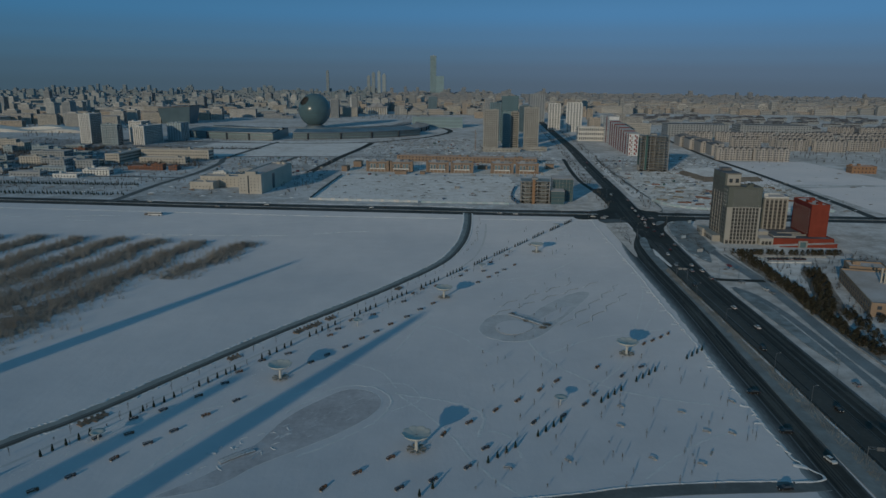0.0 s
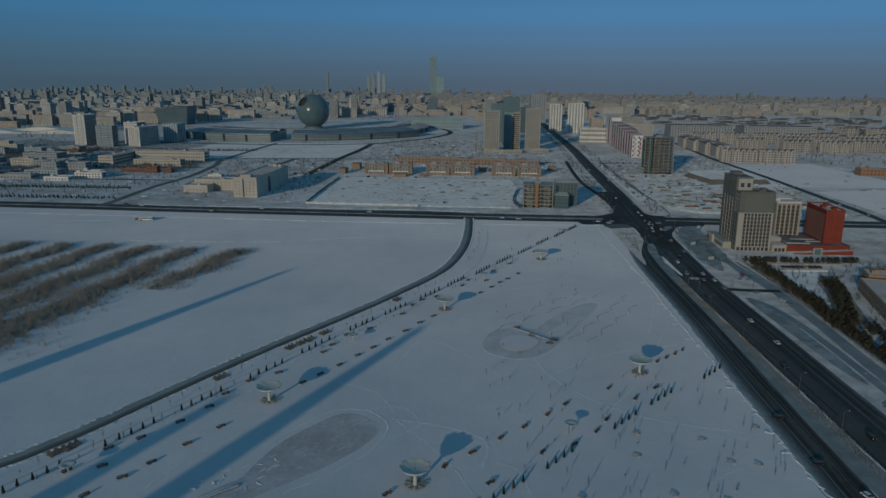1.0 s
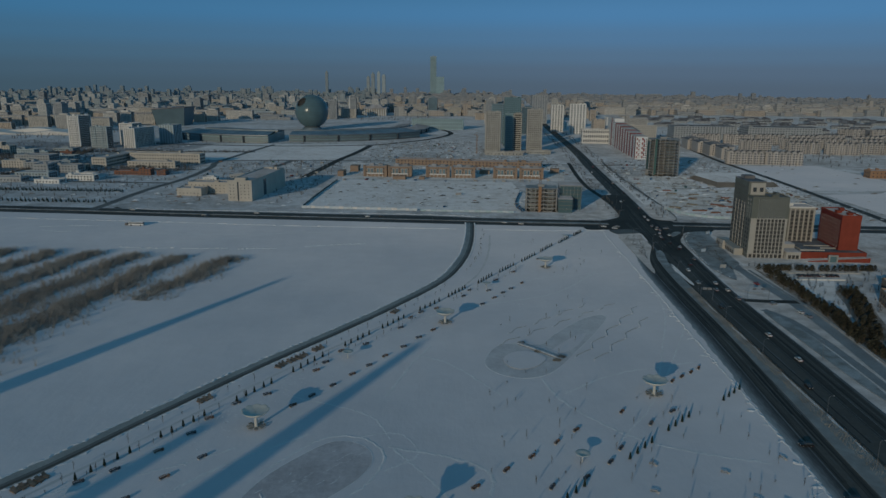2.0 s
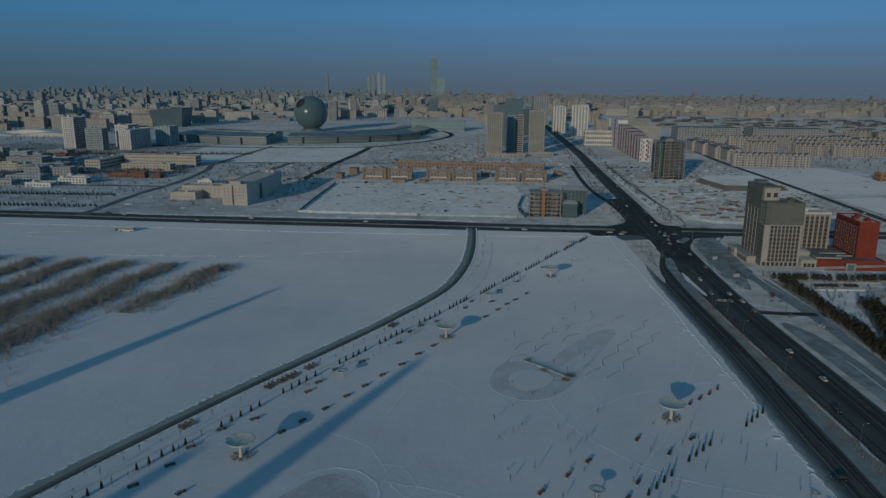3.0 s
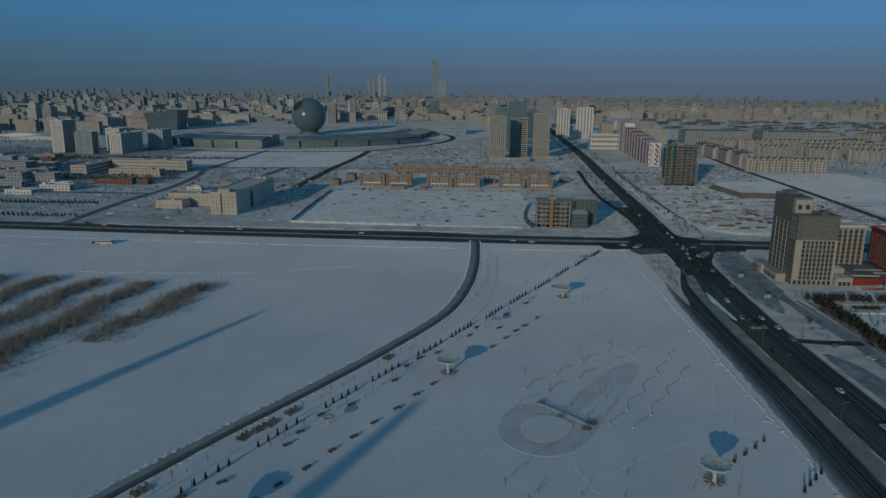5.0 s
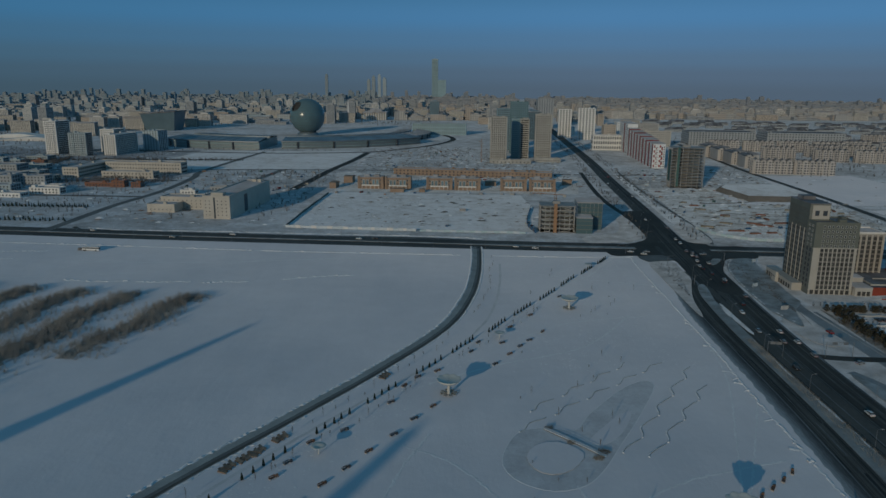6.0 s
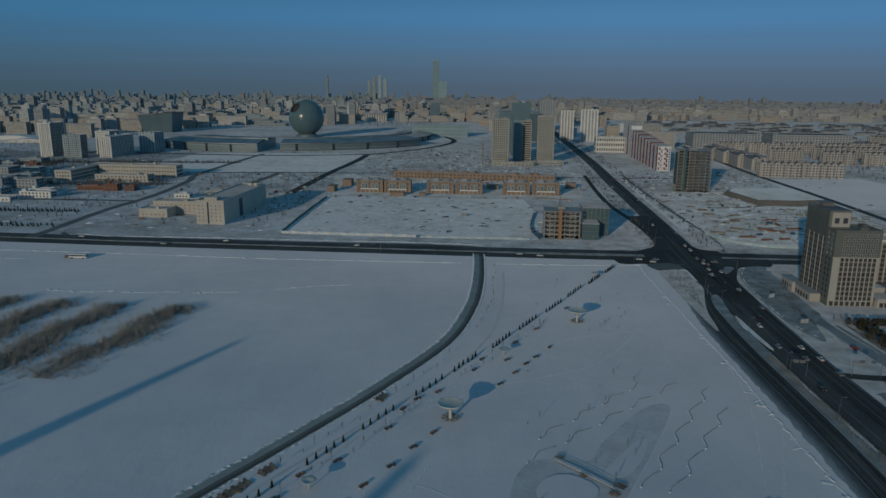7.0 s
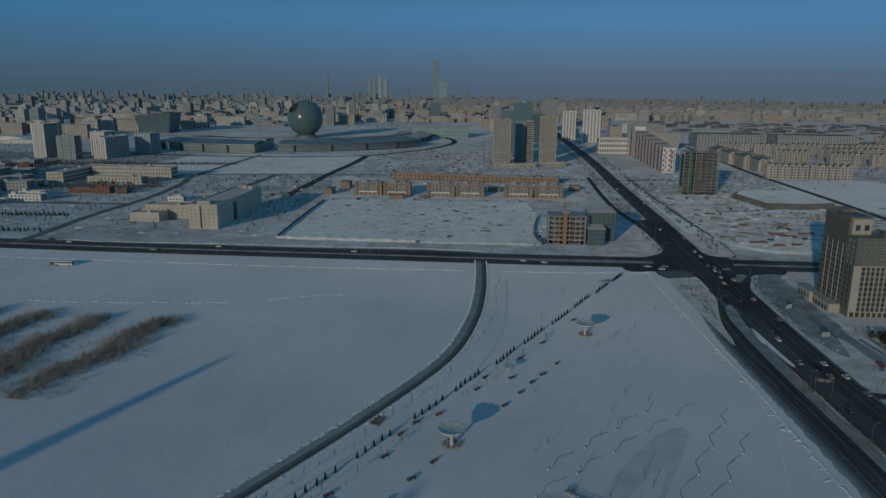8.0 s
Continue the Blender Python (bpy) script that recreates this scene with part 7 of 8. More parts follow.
places = []
for a, b, n_, rows_, wd in (((203.4, 488.6), (202.4, 441), 13, 3, 2.6), ((200.7, 438.7), (200.4, 398), 12, 3, 2.6), ((200.4, 395.8), (194.6, 361.4), 11, 3, 2.6), ((194.6, 359.2), (192, 302.1), 17, 3, 2.7), ((207, 488.6), (248.6, 487.6), 17, 2, 1.6), ((254.4, 487.8), (275.5, 488.8), 9, 2, 1.6), ((230.3, 441.1), (217.7, 403.5), 10, 4, 2.5), ((217.6, 401.4), (202.9, 361.9), 10, 3, 2.7), ((209.5, 358.1), (204.7, 313.3), 11, 2, 3), ((217.1, 348), (231.6, 344.6), 4, 2, 2.6)):
    for i in range(n_):
        for j in range(rows_):
            f = i / (n_ - 1)
            if r.random() < .78:
                places.append(pose(a[0] + (b[0] - a[0]) * f + j * wd + r.uniform(-1, 1), a[1] + (b[1] - a[1]) * f + r.uniform(-1.2, 1.2), 0, 0, 0, r.uniform(0, 360)))
orchard = Shape()
spots = [(x0 + 4.4 * i, y0 - (x0 + 4.4 * i + 372) * .03) for y0, x0, x1 in ((779, -500, -338), (784, -500, -340), (714, -480, -326), (719, -480, -328)) for i in range(int((x1 - x0) / 4.4))]
for x, y in spots:
    if r.random() < .9:
        x, y, h = x + r.uniform(-.5, .5), y + r.uniform(-.5, .5), r.uniform(2.6, 4.2)
        for k in range(4):
            z, rad, a0 = .3 + h * .2 * k, 1.1 * (1 - .2 * k) * r.uniform(.8, 1.2), r.uniform(0, 3)
            ring = [(x + rad * r.uniform(.7, 1.2) * math.cos(a0 + 1.047 * i), y + rad * r.uniform(.7, 1.2) * math.sin(a0 + 1.047 * i), z + r.uniform(-.2, .2)) for i in range(6)]
            orchard.add(ring + [(x, y, z + h * .42)], [(i, (i + 1) % 6, 6) for i in range(6)])
        orchard.beam((x, y, 0), (x, y, .6), .1, 4)
single("fir_rows", orchard, "conifer", "rows of small dark firs in a snowy garden", "trees", kind="stuff")
pine = pine_tree()
pine.scale = (1.18, 1.18, .9)
make_copies(pine, places)

# dry grass on the verge
s = Shape()
q = random.Random(77)
for i in range(5200):
    y = q.uniform(150, 446)
    f = (y - 189) / 258
    x0, x1 = 129.6 + 9 * f, 139.0 + 5.6 * f
    x = x1 - (x1 - x0) * .62 * q.random() ** 1.3
    h = q.uniform(.5, 1.5)
    a = q.uniform(0, 6.28)
    w = .05
    s.add([(x - w, y, .15), (x + w, y, .15), (x + .4 * h * math.cos(a), y + .4 * h * math.sin(a), .15 + h)], [(0, 1, 2)])
single("dry_grass", s, "dry_grass", "dry brown grass stalks sticking out of snow", "grass", kind="stuff")

# ---- vehicles ----
def car(paint, label):
    t = thing("car", label, "car", group="cars on the roads")
    s = Shape()
    prof = [(-2.2, .35), (-2.2, .85), (-1.95, .98), (-1.3, 1.0), (1.05, .98), (1.95, .86), (2.2, .72), (2.22, .35)]
    vs = [(x, -.86, z) for x, z in prof] + [(x, .86, z) for x, z in prof]
    n_ = len(prof)
    s.add(vs, [tuple(range(n_)), tuple(range(n_, 2 * n_))[::-1]] + [(i, n_ + i, n_ + (i + 1) % n_, (i + 1) % n_) for i in range(n_)])
    body = part("body", s, paint, t)
    s = Shape()
    s.add([(-1.85, -.8, .97), (1.0, -.8, .97), (1.0, .8, .97), (-1.85, .8, .97), (-1.35, -.64, 1.42), (.3, -.64, 1.42), (.3, .64, 1.42), (-1.35, .64, 1.42)],
          [(0, 1, 5, 4), (1, 2, 6, 5), (2, 3, 7, 6), (3, 0, 4, 7), (4, 5, 6, 7)])
    part("cabin_glass", s, "glass_dark", t)
    s = Shape()
    s.box(-1.4, .35, -.66, .66, 1.42, 1.48, 0, .04)
    part("roof", s, paint, t)
    wh = Shape()
    wh.beam((0, -.1, 0), (0, .1, 0), .32, 12)
    wm = wh.mesh("wheel", "rubber")
    rm_ = Shape()
    rm_.beam((0, -.015, 0), (0, .015, 0), .2, 10)
    rim = rm_.mesh("rim", "steel")
    for x in (-1.35, 1.35):
        for y in (-.8, .8):
            wheel = part("wheel", wm, None, t, m=pose(x, y, .32))
            part("rim", rim, None, wheel, m=pose(0, .1 if y > 0 else -.1, 0))
    for y in (-.6, .6):
        s = Shape()
        s.box(2.15, 2.26, y - .2, y + .2, .58, .74)
        part("headlight", s, "paint_white", t)
        s = Shape()
        s.box(-2.26, -2.15, y - .2, y + .2, .66, .84)
        part("tail_light", s, "lamp_red", t)
    return t


def on_main(y, lane):
    p = min(main_line, key=lambda q: abs(q.y - y))
    k = main_line.index(p)
    w = (main_line[k + 1] - main_line[k - 1]).normalized()
    c = p + Vector((w.y, -w.x, 0)) * lane
    turn = math.degrees(math.atan2(w.y, w.x)) + (180 if lane < 0 else 0)
    return pose(c.x, c.y, .11, 0, 0, turn)


def on_cross(x, lane):
    k = min(range(1, len(cross_line) - 1), key=lambda i: abs(cross_line[i].x - x))
    w = (cross_line[k + 1] - cross_line[k - 1]).normalized()
    c = cross_line[k] + Vector((w.y, -w.x, 0)) * lane + w * (x - cross_line[k].x)
    return pose(c.x, c.y, .07, 0, 0, math.degrees(math.atan2(w.y, w.x)) + (180 if lane < 0 else 0))


white = [on_main(439, 9), on_main(457, 6.2), on_main(361, 2.6), on_main(333, 2.8), on_main(481, -2.5), pose(125.7, 209.2, .09, 0, 0, -76.9), on_cross(-173, -9), on_cross(-72, -6), on_cross(48, 6), on_cross(62, 9.3),
         on_main(672, 2.8), on_main(740, -6), on_main(878, 6), on_cross(285, -6), pose(187.8, 401.8, .06, 0, 0, 100.1), on_main(972, -6.2), on_cross(-289, -9)]
black = [pose(122, 260.2, .0, 0, 0, 177.9), pose(120.3, 228.4, .0, 0, 0, 177.6), pose(103.6, 192.8, .06, 0, 0, -174), on_main(252, -2.6), on_main(413, -5), on_main(506, 2.6), on_main(304, -6), on_main(808, 6.2), on_cross(-60, -9.2), on_cross(127, -6), on_main(1092, 6)]
silver = [on_main(447, 2.6), on_main(459, -4), on_main(509, 9), on_main(430, 9.4), pose(188.7, 395.2, .06, 0, 0, 100.1), pose(179.3, 415.4, .27, 0, 0, 22), on_cross(332, 6), on_cross(-215, 6), on_main(706, 6), on_main(1190, -6), pose(167.1, 268.4, .11, 0, 0, 91.8)]
silver += [pose(170.8, 626, .13, 0, 0, 83.7), pose(173.7, 621, .13, 0, 0, 83.7), pose(172.6, 609.4, .13, 0, 0, 83.7), pose(179.7, 616.4, .13, 0, 0, -182.9), pose(141.1, 622.3, .07, 0, 0, -2.8)]
white += [pose(170.5, 612.5, .13, 0, 0, 83.7), pose(168.7, 596.5, .13, 0, 0, 83.7), pose(165.9, 582.9, .13, 0, 0, 85.7), pose(174.6, 590.7, .13, 0, 0, 85.6), pose(174.4, 651.6, .13, 0, 0, -92.7), pose(170.1, 549.3, .13, 0, 0, 85.7), pose(129.5, 621.8, .07, 0, 0, -2.7), pose(137.2, 615.3, .07, 0, 0, -2.8)]
black += [pose(167.1, 563.4, .13, 0, 0, 85.7), pose(165.8, 577.1, .13, 0, 0, 85.7), pose(167.8, 544.1, .13, 0, 0, 85.7)]
black += [pose(221.5 + 2.95 * i, 474.6, .07, 0, 0, 90) for i in (0, 1, 2, 3, 4, 6, 7, 8)]
white += [pose(210.5, 474.2, .07, 0, 0, 90), pose(214, 474.3, .07, 0, 0, 90), pose(236.3, 474.6, .07, 0, 0, 90)]
red = [on_main(1043, 2.6), pose(186.7, 455.2, .06, 0, 0, 94.8)]
for paint, label, spots in (("paint_white", "white saloon car on the road", white), ("paint_black", "dark saloon car on the road", black), ("paint_silver", "silver saloon car on the road", silver), ("paint_red", "red saloon car on the road", red)):
    make_copies(car(paint, label), spots)

# long white coach standing in the snow
t = thing("coach", "white coach parked in the snowy field", "bus", pose(-255.8, 608.5, 0, 0, 0, -3))
s = Shape()
s.box(-6.2, 6.2, -1.25, 1.25, .45, 3.1, 0, .12)
part("body", s, "paint_white", t)
s = Shape()
s.box(-5.9, 6.15, -1.29, 1.29, 1.75, 2.6)
part("window_band", s, "glass_dark", t)
s = Shape()
s.box(6.1, 6.26, -1.05, 1.05, 1.3, 2.7)
part("windscreen", s, "glass_dark", t)
wh = Shape()
wh.beam((0, -.18, 0), (0, .18, 0), .5, 14)
wm = wh.mesh("wheel", "rubber")
for x in (-3.6, -4.7, 3.9):
    for y in (-1.1, 1.1):
        part("wheel", wm, None, t, m=pose(x, y, .5))
s = Shape()
s.box(-9.4, -7.0, -1.0, 1.0, .3, 2.0, 0, .2)
single("trailer", s, "frame_dark", "dark box trailer beside a parked coach", "trailer", pose(-255.8, 608.5, 0, 0, 0, -3))


# ---- street furniture ----
def street_lamp(h, arm):
    t = thing("street_lamp", "tall grey street lamp with curved arm", "street lamp", group="street lamps")
    s = Shape()
    s.beam((0, 0, 0), (0, 0, h), .075, 6, 0, .04)
    part("pole", s, "steel", t)
    s = Shape()
    s.beam((0, 0, h - .05), (arm * .5, 0, h + .4), .045, 4)
    s.beam((arm * .5, 0, h + .4), (arm, 0, h + .5), .04, 4)
    arm_part = part("arm", s, "steel", t)
    s = Shape()
    s.box(arm - .1, arm + .6, -.13, .13, h + .42, h + .56, 0, .03)
    part("lamp_head", s, "frame_white", arm_part)
    return t


places = []
for i in range(26):
    y = 150 + 45 * i
    if 575 < y < 668:
        continue
    p = min(main_line, key=lambda q: abs(q.y - y))
    places.append(pose(p.x - 13.2, p.y, 0.1))
    places.append(pose(p.x + 13.2, p.y, 0.1, 0, 0, 180))
for i in range(24):
    x = -430 + 38 * i
    if 110 < x < 228:
        continue
    places.append(on_cross(x, 0) @ pose(0, 16.8, 0, 0, 0, -90))
    if abs(x + 312) > 12:
        places.append(on_cross(x, 0) @ pose(0, -16.8, 0, 0, 0, 90))
make_copies(street_lamp(9.5, 1.4), places)


def gantry(x, y, width, turn, label):
    t = thing("sign_gantry", label, "gantry", pose(x, y, .1, 0, 0, turn))
    for a in (0, width):
        s = Shape()
        s.beam((a, 0, 0), (a, 0, 7.2), .12, 6)
        part("post", s, "steel", t)
    s = Shape()
    for z in (6.3, 7.1):
        s.beam((0, 0, z), (width, 0, z), .06, 4)
    for i in range(8):
        s.beam((width * i / 8, 0, 6.3), (width * (i + 1) / 8, 0, 7.1), .035, 4)
    part("truss", s, "steel", t)
    for a in (width * .3, width * .7):
        s = Shape()
        s.box(a - 1.1, a + 1.1, -.14, -.09, 5.9, 7.2)
        part("sign_board", s, "steel", t, "grey back of a direction board")
    return t


gantry(142.1, 423.4, 6.5, -10, "steel sign gantry beside the boulevard")
gantry(168.1, 423.3, 12, -1, "steel barrier frame over a side lane")
gantry(135.3, 206.2, 12, -9, "steel sign gantry over the boulevard")


def traffic_light():
    t = thing("traffic_light", "traffic light on a grey pole with arm", "traffic light", group="traffic lights at the crossing")
    s = Shape()
    s.beam((0, 0, 0), (0, 0, 6), .12, 6)
    s.beam((0, 0, 5.8), (4.5, 0, 6.1), .08, 5)
    part("pole", s, "steel", t)
    for x, z in ((.3, 2.6), (4.3, 5.1)):
        s = Shape()
        s.box(x - .2, x + .2, -.2, .15, z, z + 1.1, 0, .03)
        part("signal_head", s, "paint_black", t)
    return t


make_copies(traffic_light(), [pose(145.7, 587.4, .1, 0, 0, 3), pose(124.9, 617.9, .05, 0, 0, 43.2), pose(153.7, 669.7, .1, 0, 0, -16.5), pose(198.6, 668.5, .2, 0, 0, -176.7), pose(188, 598.6, .25, 0, 0, 155.3), pose(147.7, 538.7, .25, 0, 0, 12.7)])

# hoardings round the plots
def hoarding(line, material, label, h=2.2, gap=None):
    t = thing("hoarding", label, "fence", pose(0, 0, 0))
    q = random.Random(len(line))
    for i in range(len(line) - 1):
        a, b = line[i], line[i + 1]
        w = (b - a).normalized()
        e = Vector((w.y, -w.x, 0)) * .06
        hh = h * q.uniform(.85, 1.08)
        s = Shape()
        s.prism([((a - e).x, (a - e).y), ((a + e).x, (a + e).y), ((b + e - w * .12).x, (b + e - w * .12).y), ((b - e - w * .12).x, (b - e - w * .12).y)], -.1, hh)
        part("panel", s, material[i % len(material)], t)


hoarding(spline([(-138, 697.5), (-60, 690.5), (-29, 687.5)], 4), ["hoarding_white", "hoarding_white", "white_render"], "white hoarding panels along a snowy plot")
hoarding(spline([(206, 712), (212, 692), (220, 678), (237, 665.5), (257, 663), (300, 661), (362, 657)], 5), ["hoarding_white", "hoarding_teal", "hoarding_teal", "hoarding_white", "hoarding_teal"], "white and turquoise hoarding round a building site")
hoarding(spline([(-138.5, 700), (-136.5, 793.4), (-133.1, 881.1)], 6), ["taupe_cladding"], "brown hoarding along a dirt track", 2.0)
hoarding(spline([(68.1, 685.4), (64.8, 724.5), (76.5, 801.7)], 5), ["tarp_blue", "glass_dark"], "dark blue hoarding beside a building site", 2.4)
hoarding(spline([(207, 480.4), (264, 481)], 4), ["frame_white"], "low white fence along a car park", 1.2)
hoarding(spline([(-26, 687.2), (10, 685.2), (60, 682.6)], 5), ["hoarding_teal", "hoarding_white"], "low pale hoarding panels along a snowy plot", 1.7)

# stacked materials and huts on the building sites
r = random.Random(55)
tones = [("concrete", "pile of grey formwork on a building site"), ("grey_render", "grey site container in snow"), ("maroon_panel", "pile of rust-red formwork on a building site"), ("tarp_blue", "blue site container in snow"), ("hoarding_white", "white site container in snow"), ("crane_orange", "orange pile of steel on a building site"),
         ("concrete", "pile of concrete pieces in snow"), ("net_green", "green site container in snow"), ("concrete_raw", "mound of dark rubble in snow")]
for zone, n_ in (((218, 366, 686, 930), 30), ((-24, 72, 684, 785), 4), ((-142, 139, 971, 1051), 18), ((-126, 48, 1113, 1384), 28), ((226, 291, 959, 1121), 14), ((-340, -163, 893, 1067), 30), ((-130, 122, 875, 892), 14)):
    for i in range(n_):
        x, y = r.uniform(zone[0], zone[1]), r.uniform(zone[2], zone[3])
        m_, lab = r.choice(tones)
        w, d, h = r.uniform(1.5, 6), r.uniform(1, 2.6), r.uniform(.5, 2.4)
        s = Shape()
        s.box(-w / 2, w / 2, -d / 2, d / 2, -.1, h, 0, r.uniform(0, .4))
        s.box(-w / 2 - .1, w / 2 + .1, -d / 2 - .1, d / 2 + .1, h, h + .15, 1, .1)
        single("rubble_mound" if "pile" in lab or "mound" in lab else "site_container", s, [m_, "roof_snow"], lab, "building material", pose(x, y, 0, 0, 0, r.uniform(0, 180)), "heaps and containers on building sites")


def tower_crane(x, y, h, turn, jib):
    t = thing("tower_crane", "thin orange tower crane", "crane", pose(x, y, 0, 0, 0, turn))
    s = Shape()
    for a in (-.7, .7):
        for b in (-.7, .7):
            s.beam((a, b, 0), (a, b, h), .12, 4)
    for i in range(int(h / 2)):
        s.beam((-.7, -.7, 2 * i), (.7, -.7, 2 * i + 2), .07, 4)
        s.beam((-.7, .7, 2 * i), (-.7, -.7, 2 * i + 2), .07, 4)
    part("mast", s, "crane_orange", t)
    s = Shape()
    s.beam((-9, 0, h), (jib, 0, h), .3, 4)
    s.beam((0, 0, h + 5), (jib * .8, 0, h + .3), .08, 4)
    s.beam((0, 0, h), (0, 0, h + 5), .3, 4)
    part("jib", s, "crane_orange", t)
    s = Shape()
    s.box(-9, -6.5, -.8, .8, h - 1.8, h)
    part("counterweight", s, "concrete", t)


tower_crane(87.6, 716.6, 27, 160, 20)
tower_crane(44.1, 1201, 30, 100, 24)


# ---- loose clutter of the city ----
def near_line(x, y, line, d):
    return any((q.x - x) ** 2 + (q.y - y) ** 2 < d * d for q in line)


heaps = bpy.data.materials.new("heap")
heaps.use_nodes = True
n, l = heaps.node_tree.nodes, heaps.node_tree.links
geo, rm = n.new("ShaderNodeNewGeometry"), n.new("ShaderNodeValToRGB")
rm.color_ramp.interpolation = "CONSTANT"
for p, c in ((0.0, (0.80, 0.81, 0.83)), (0.30, (0.30, 0.27, 0.24)), (0.50, (0.52, 0.51, 0.50)), (0.68, (0.15, 0.14, 0.13)), (0.90, (0.27, 0.19, 0.15)), (0.96, (0.38, 0.34, 0.26))):
    e = rm.color_ramp.elements[0] if p == 0 else rm.color_ramp.elements.new(p)
    e.position, e.color = p, (*c, 1)
l.new(geo.outputs["Random Per Island"], rm.inputs[0])
l.new(rm.outputs[0], n["Principled BSDF"].inputs["Base Color"])
n["Principled BSDF"].inputs["Roughness"].default_value = 0.95
MATS["heap"] = heaps
r = random.Random(91)
coarse = [q for q in main_line if q.y > 625] + [q for q in spline(LEFTRD, 8)]
for zone, n_, lab in (((-673, -154, 697, 1338), 5200, "snow heaps and scrap between low houses"), ((-145, 163, 922, 1408), 5200, "rubble and snow heaps on a building site"),
                      ((207, 392, 659, 1136), 4200, "rubble and snow heaps on a building site"), ((-133, 78, 701, 865), 700, "scattered lumps on an open plot"), ((396, 1186, 696, 1623), 2600, "snow heaps in open yards")):
    s = Shape()
    for i in range(n_):
        x, y = r.uniform(zone[0], zone[1]), r.uniform(zone[2], zone[3])
        if y < 700 - (x + 100) * .075 and x < 160 or near_line(x, y, coarse, 15) or -460 < x < -140 and 1070 < y < 1345:
            continue
        big = r.random() ** 9
        w, d, h, a = .35 + 3.6 * big + r.uniform(0, .6), .25 + 1.4 * big + r.uniform(0, .4), .12 + 1.1 * big, r.uniform(-.5, .5)
        c, q = math.cos(a), math.sin(a)
        base = [(x + u * w * c - v * d * q, y + u * w * q + v * d * c, -.02) for u, v in ((-1, -.8), (.2, -1), (1, .1), (.3, 1), (-.9, .7))]
        top = [(x + u * w * c * .45, y + v * d * .45, h * r.uniform(.7, 1.1)) for u, v in ((-.6, -.2), (.6, .2))]
        s.add(base + top, [(0, 1, 5), (1, 6, 5), (1, 2, 6), (2, 3, 6), (3, 5, 6), (3, 4, 5), (4, 0, 5)])
    single("heap_field", s, "heap", lab, "rubble", kind="stuff")

s = Shape()
q = random.Random(17)
for i in range(30):
    y = 680 + 34 * i
    p = min(main_line, key=lambda v: abs(v.y - y))
    for side in (-18, -23, 18, 24):
        for k in range(4):
            if q.random() < .7:
                twig_tree(s, q, p.x + side + q.uniform(-2, 2), p.y + q.uniform(-14, 14), q.uniform(2.5, 5), 1.1, 10, .09)
for i in range(2600):
    x, y = q.uniform(-780, -150), 725 + 640 * q.random() ** .8
    if near_line(x, y, coarse[::2], 12) or -460 < x < -140 and 1070 < y < 1345:
        continue
    twig_tree(s, q, x, y, q.uniform(2, 6), 1.6, 8, .11)
for i in range(260):
    twig_tree(s, q, q.uniform(212, 400), q.uniform(690, 1130), q.uniform(1.5, 3.5), 1.2, 8, .08)
for i in range(800):
    twig_tree(s, q, q.uniform(430, 1200), q.uniform(1060, 1750), q.uniform(4, 8), 2.0, 10, .13)
for i in range(900):
    twig_tree(s, q, q.uniform(-840, -570), q.uniform(1040, 1170), q.uniform(4, 8), 2.2, 9, .15)
for i in range(700):
    twig_tree(s, q, q.uniform(-125, 155), q.uniform(930, 1440), q.uniform(1.5, 4), 1.2, 8, .09)
for i in range(1500):
    y = q.uniform(1400, 2300)
    x = q.uniform(-.6, -.02) * y
    if (x - BALL[0]) ** 2 + (y - BALL[1]) ** 2 > 400 ** 2:
        twig_tree(s, q, x, y, q.uniform(4, 9), 2.4, 8, .2)
for i in range(420):
    twig_tree(s, q, q.uniform(197, 300), q.uniform(340, 500), q.uniform(2, 4.5), 1.2, 10, .05)
for i in range(160):
    f = q.random()
    twig_tree(s, q, 135 + 15 * q.random() * f + 2, 515 + 74 * f, q.uniform(.6, 1.8), .8, 9, .03)
for i in range(260):
    f = q.random()
    twig_tree(s, q, 181 + 22 * q.random() * f + 4 * (1 - f), 487 + 112 * f, q.uniform(.6, 2.2), .9, 9, .03)
for pts in ([(-849.2, 1130.7), (-598.8, 1170.7), (-319, 1189.6)], [(-605.8, 982.7), (-498, 952.8), (-340.2, 957.2)], [(-545.7, 841), (-547.2, 1005.3), (-581.9, 1187.7)], [(-435.1, 975.9), (-350.8, 987.4)]):
    for p in spline(pts, 4):
        for k in range(3):
            twig_tree(s, q, p.x + q.uniform(-4, 4), p.y + q.uniform(-5, 5), q.uniform(2.5, 6.5), 2.0, 14, .10)
single("bare_trees", s, "twigs", "bare street trees and bushes across the city", "trees", kind="stuff")

# stacks of bricks and timber and wheel ruts on the building site
def material_stack(ln, material, label):
    t = thing("material_stack", label, "building material", group="stacks on the building site")
    for k in range(3):
        s = Shape()
        s.box(-ln / 2 + .2 * k, ln / 2 - .35 * k, -1.2 + .1 * k, 1.2 - .12 * k, -.05 + .42 * k, .36 + .42 * k)
        part("layer", s, material, t)
    return t


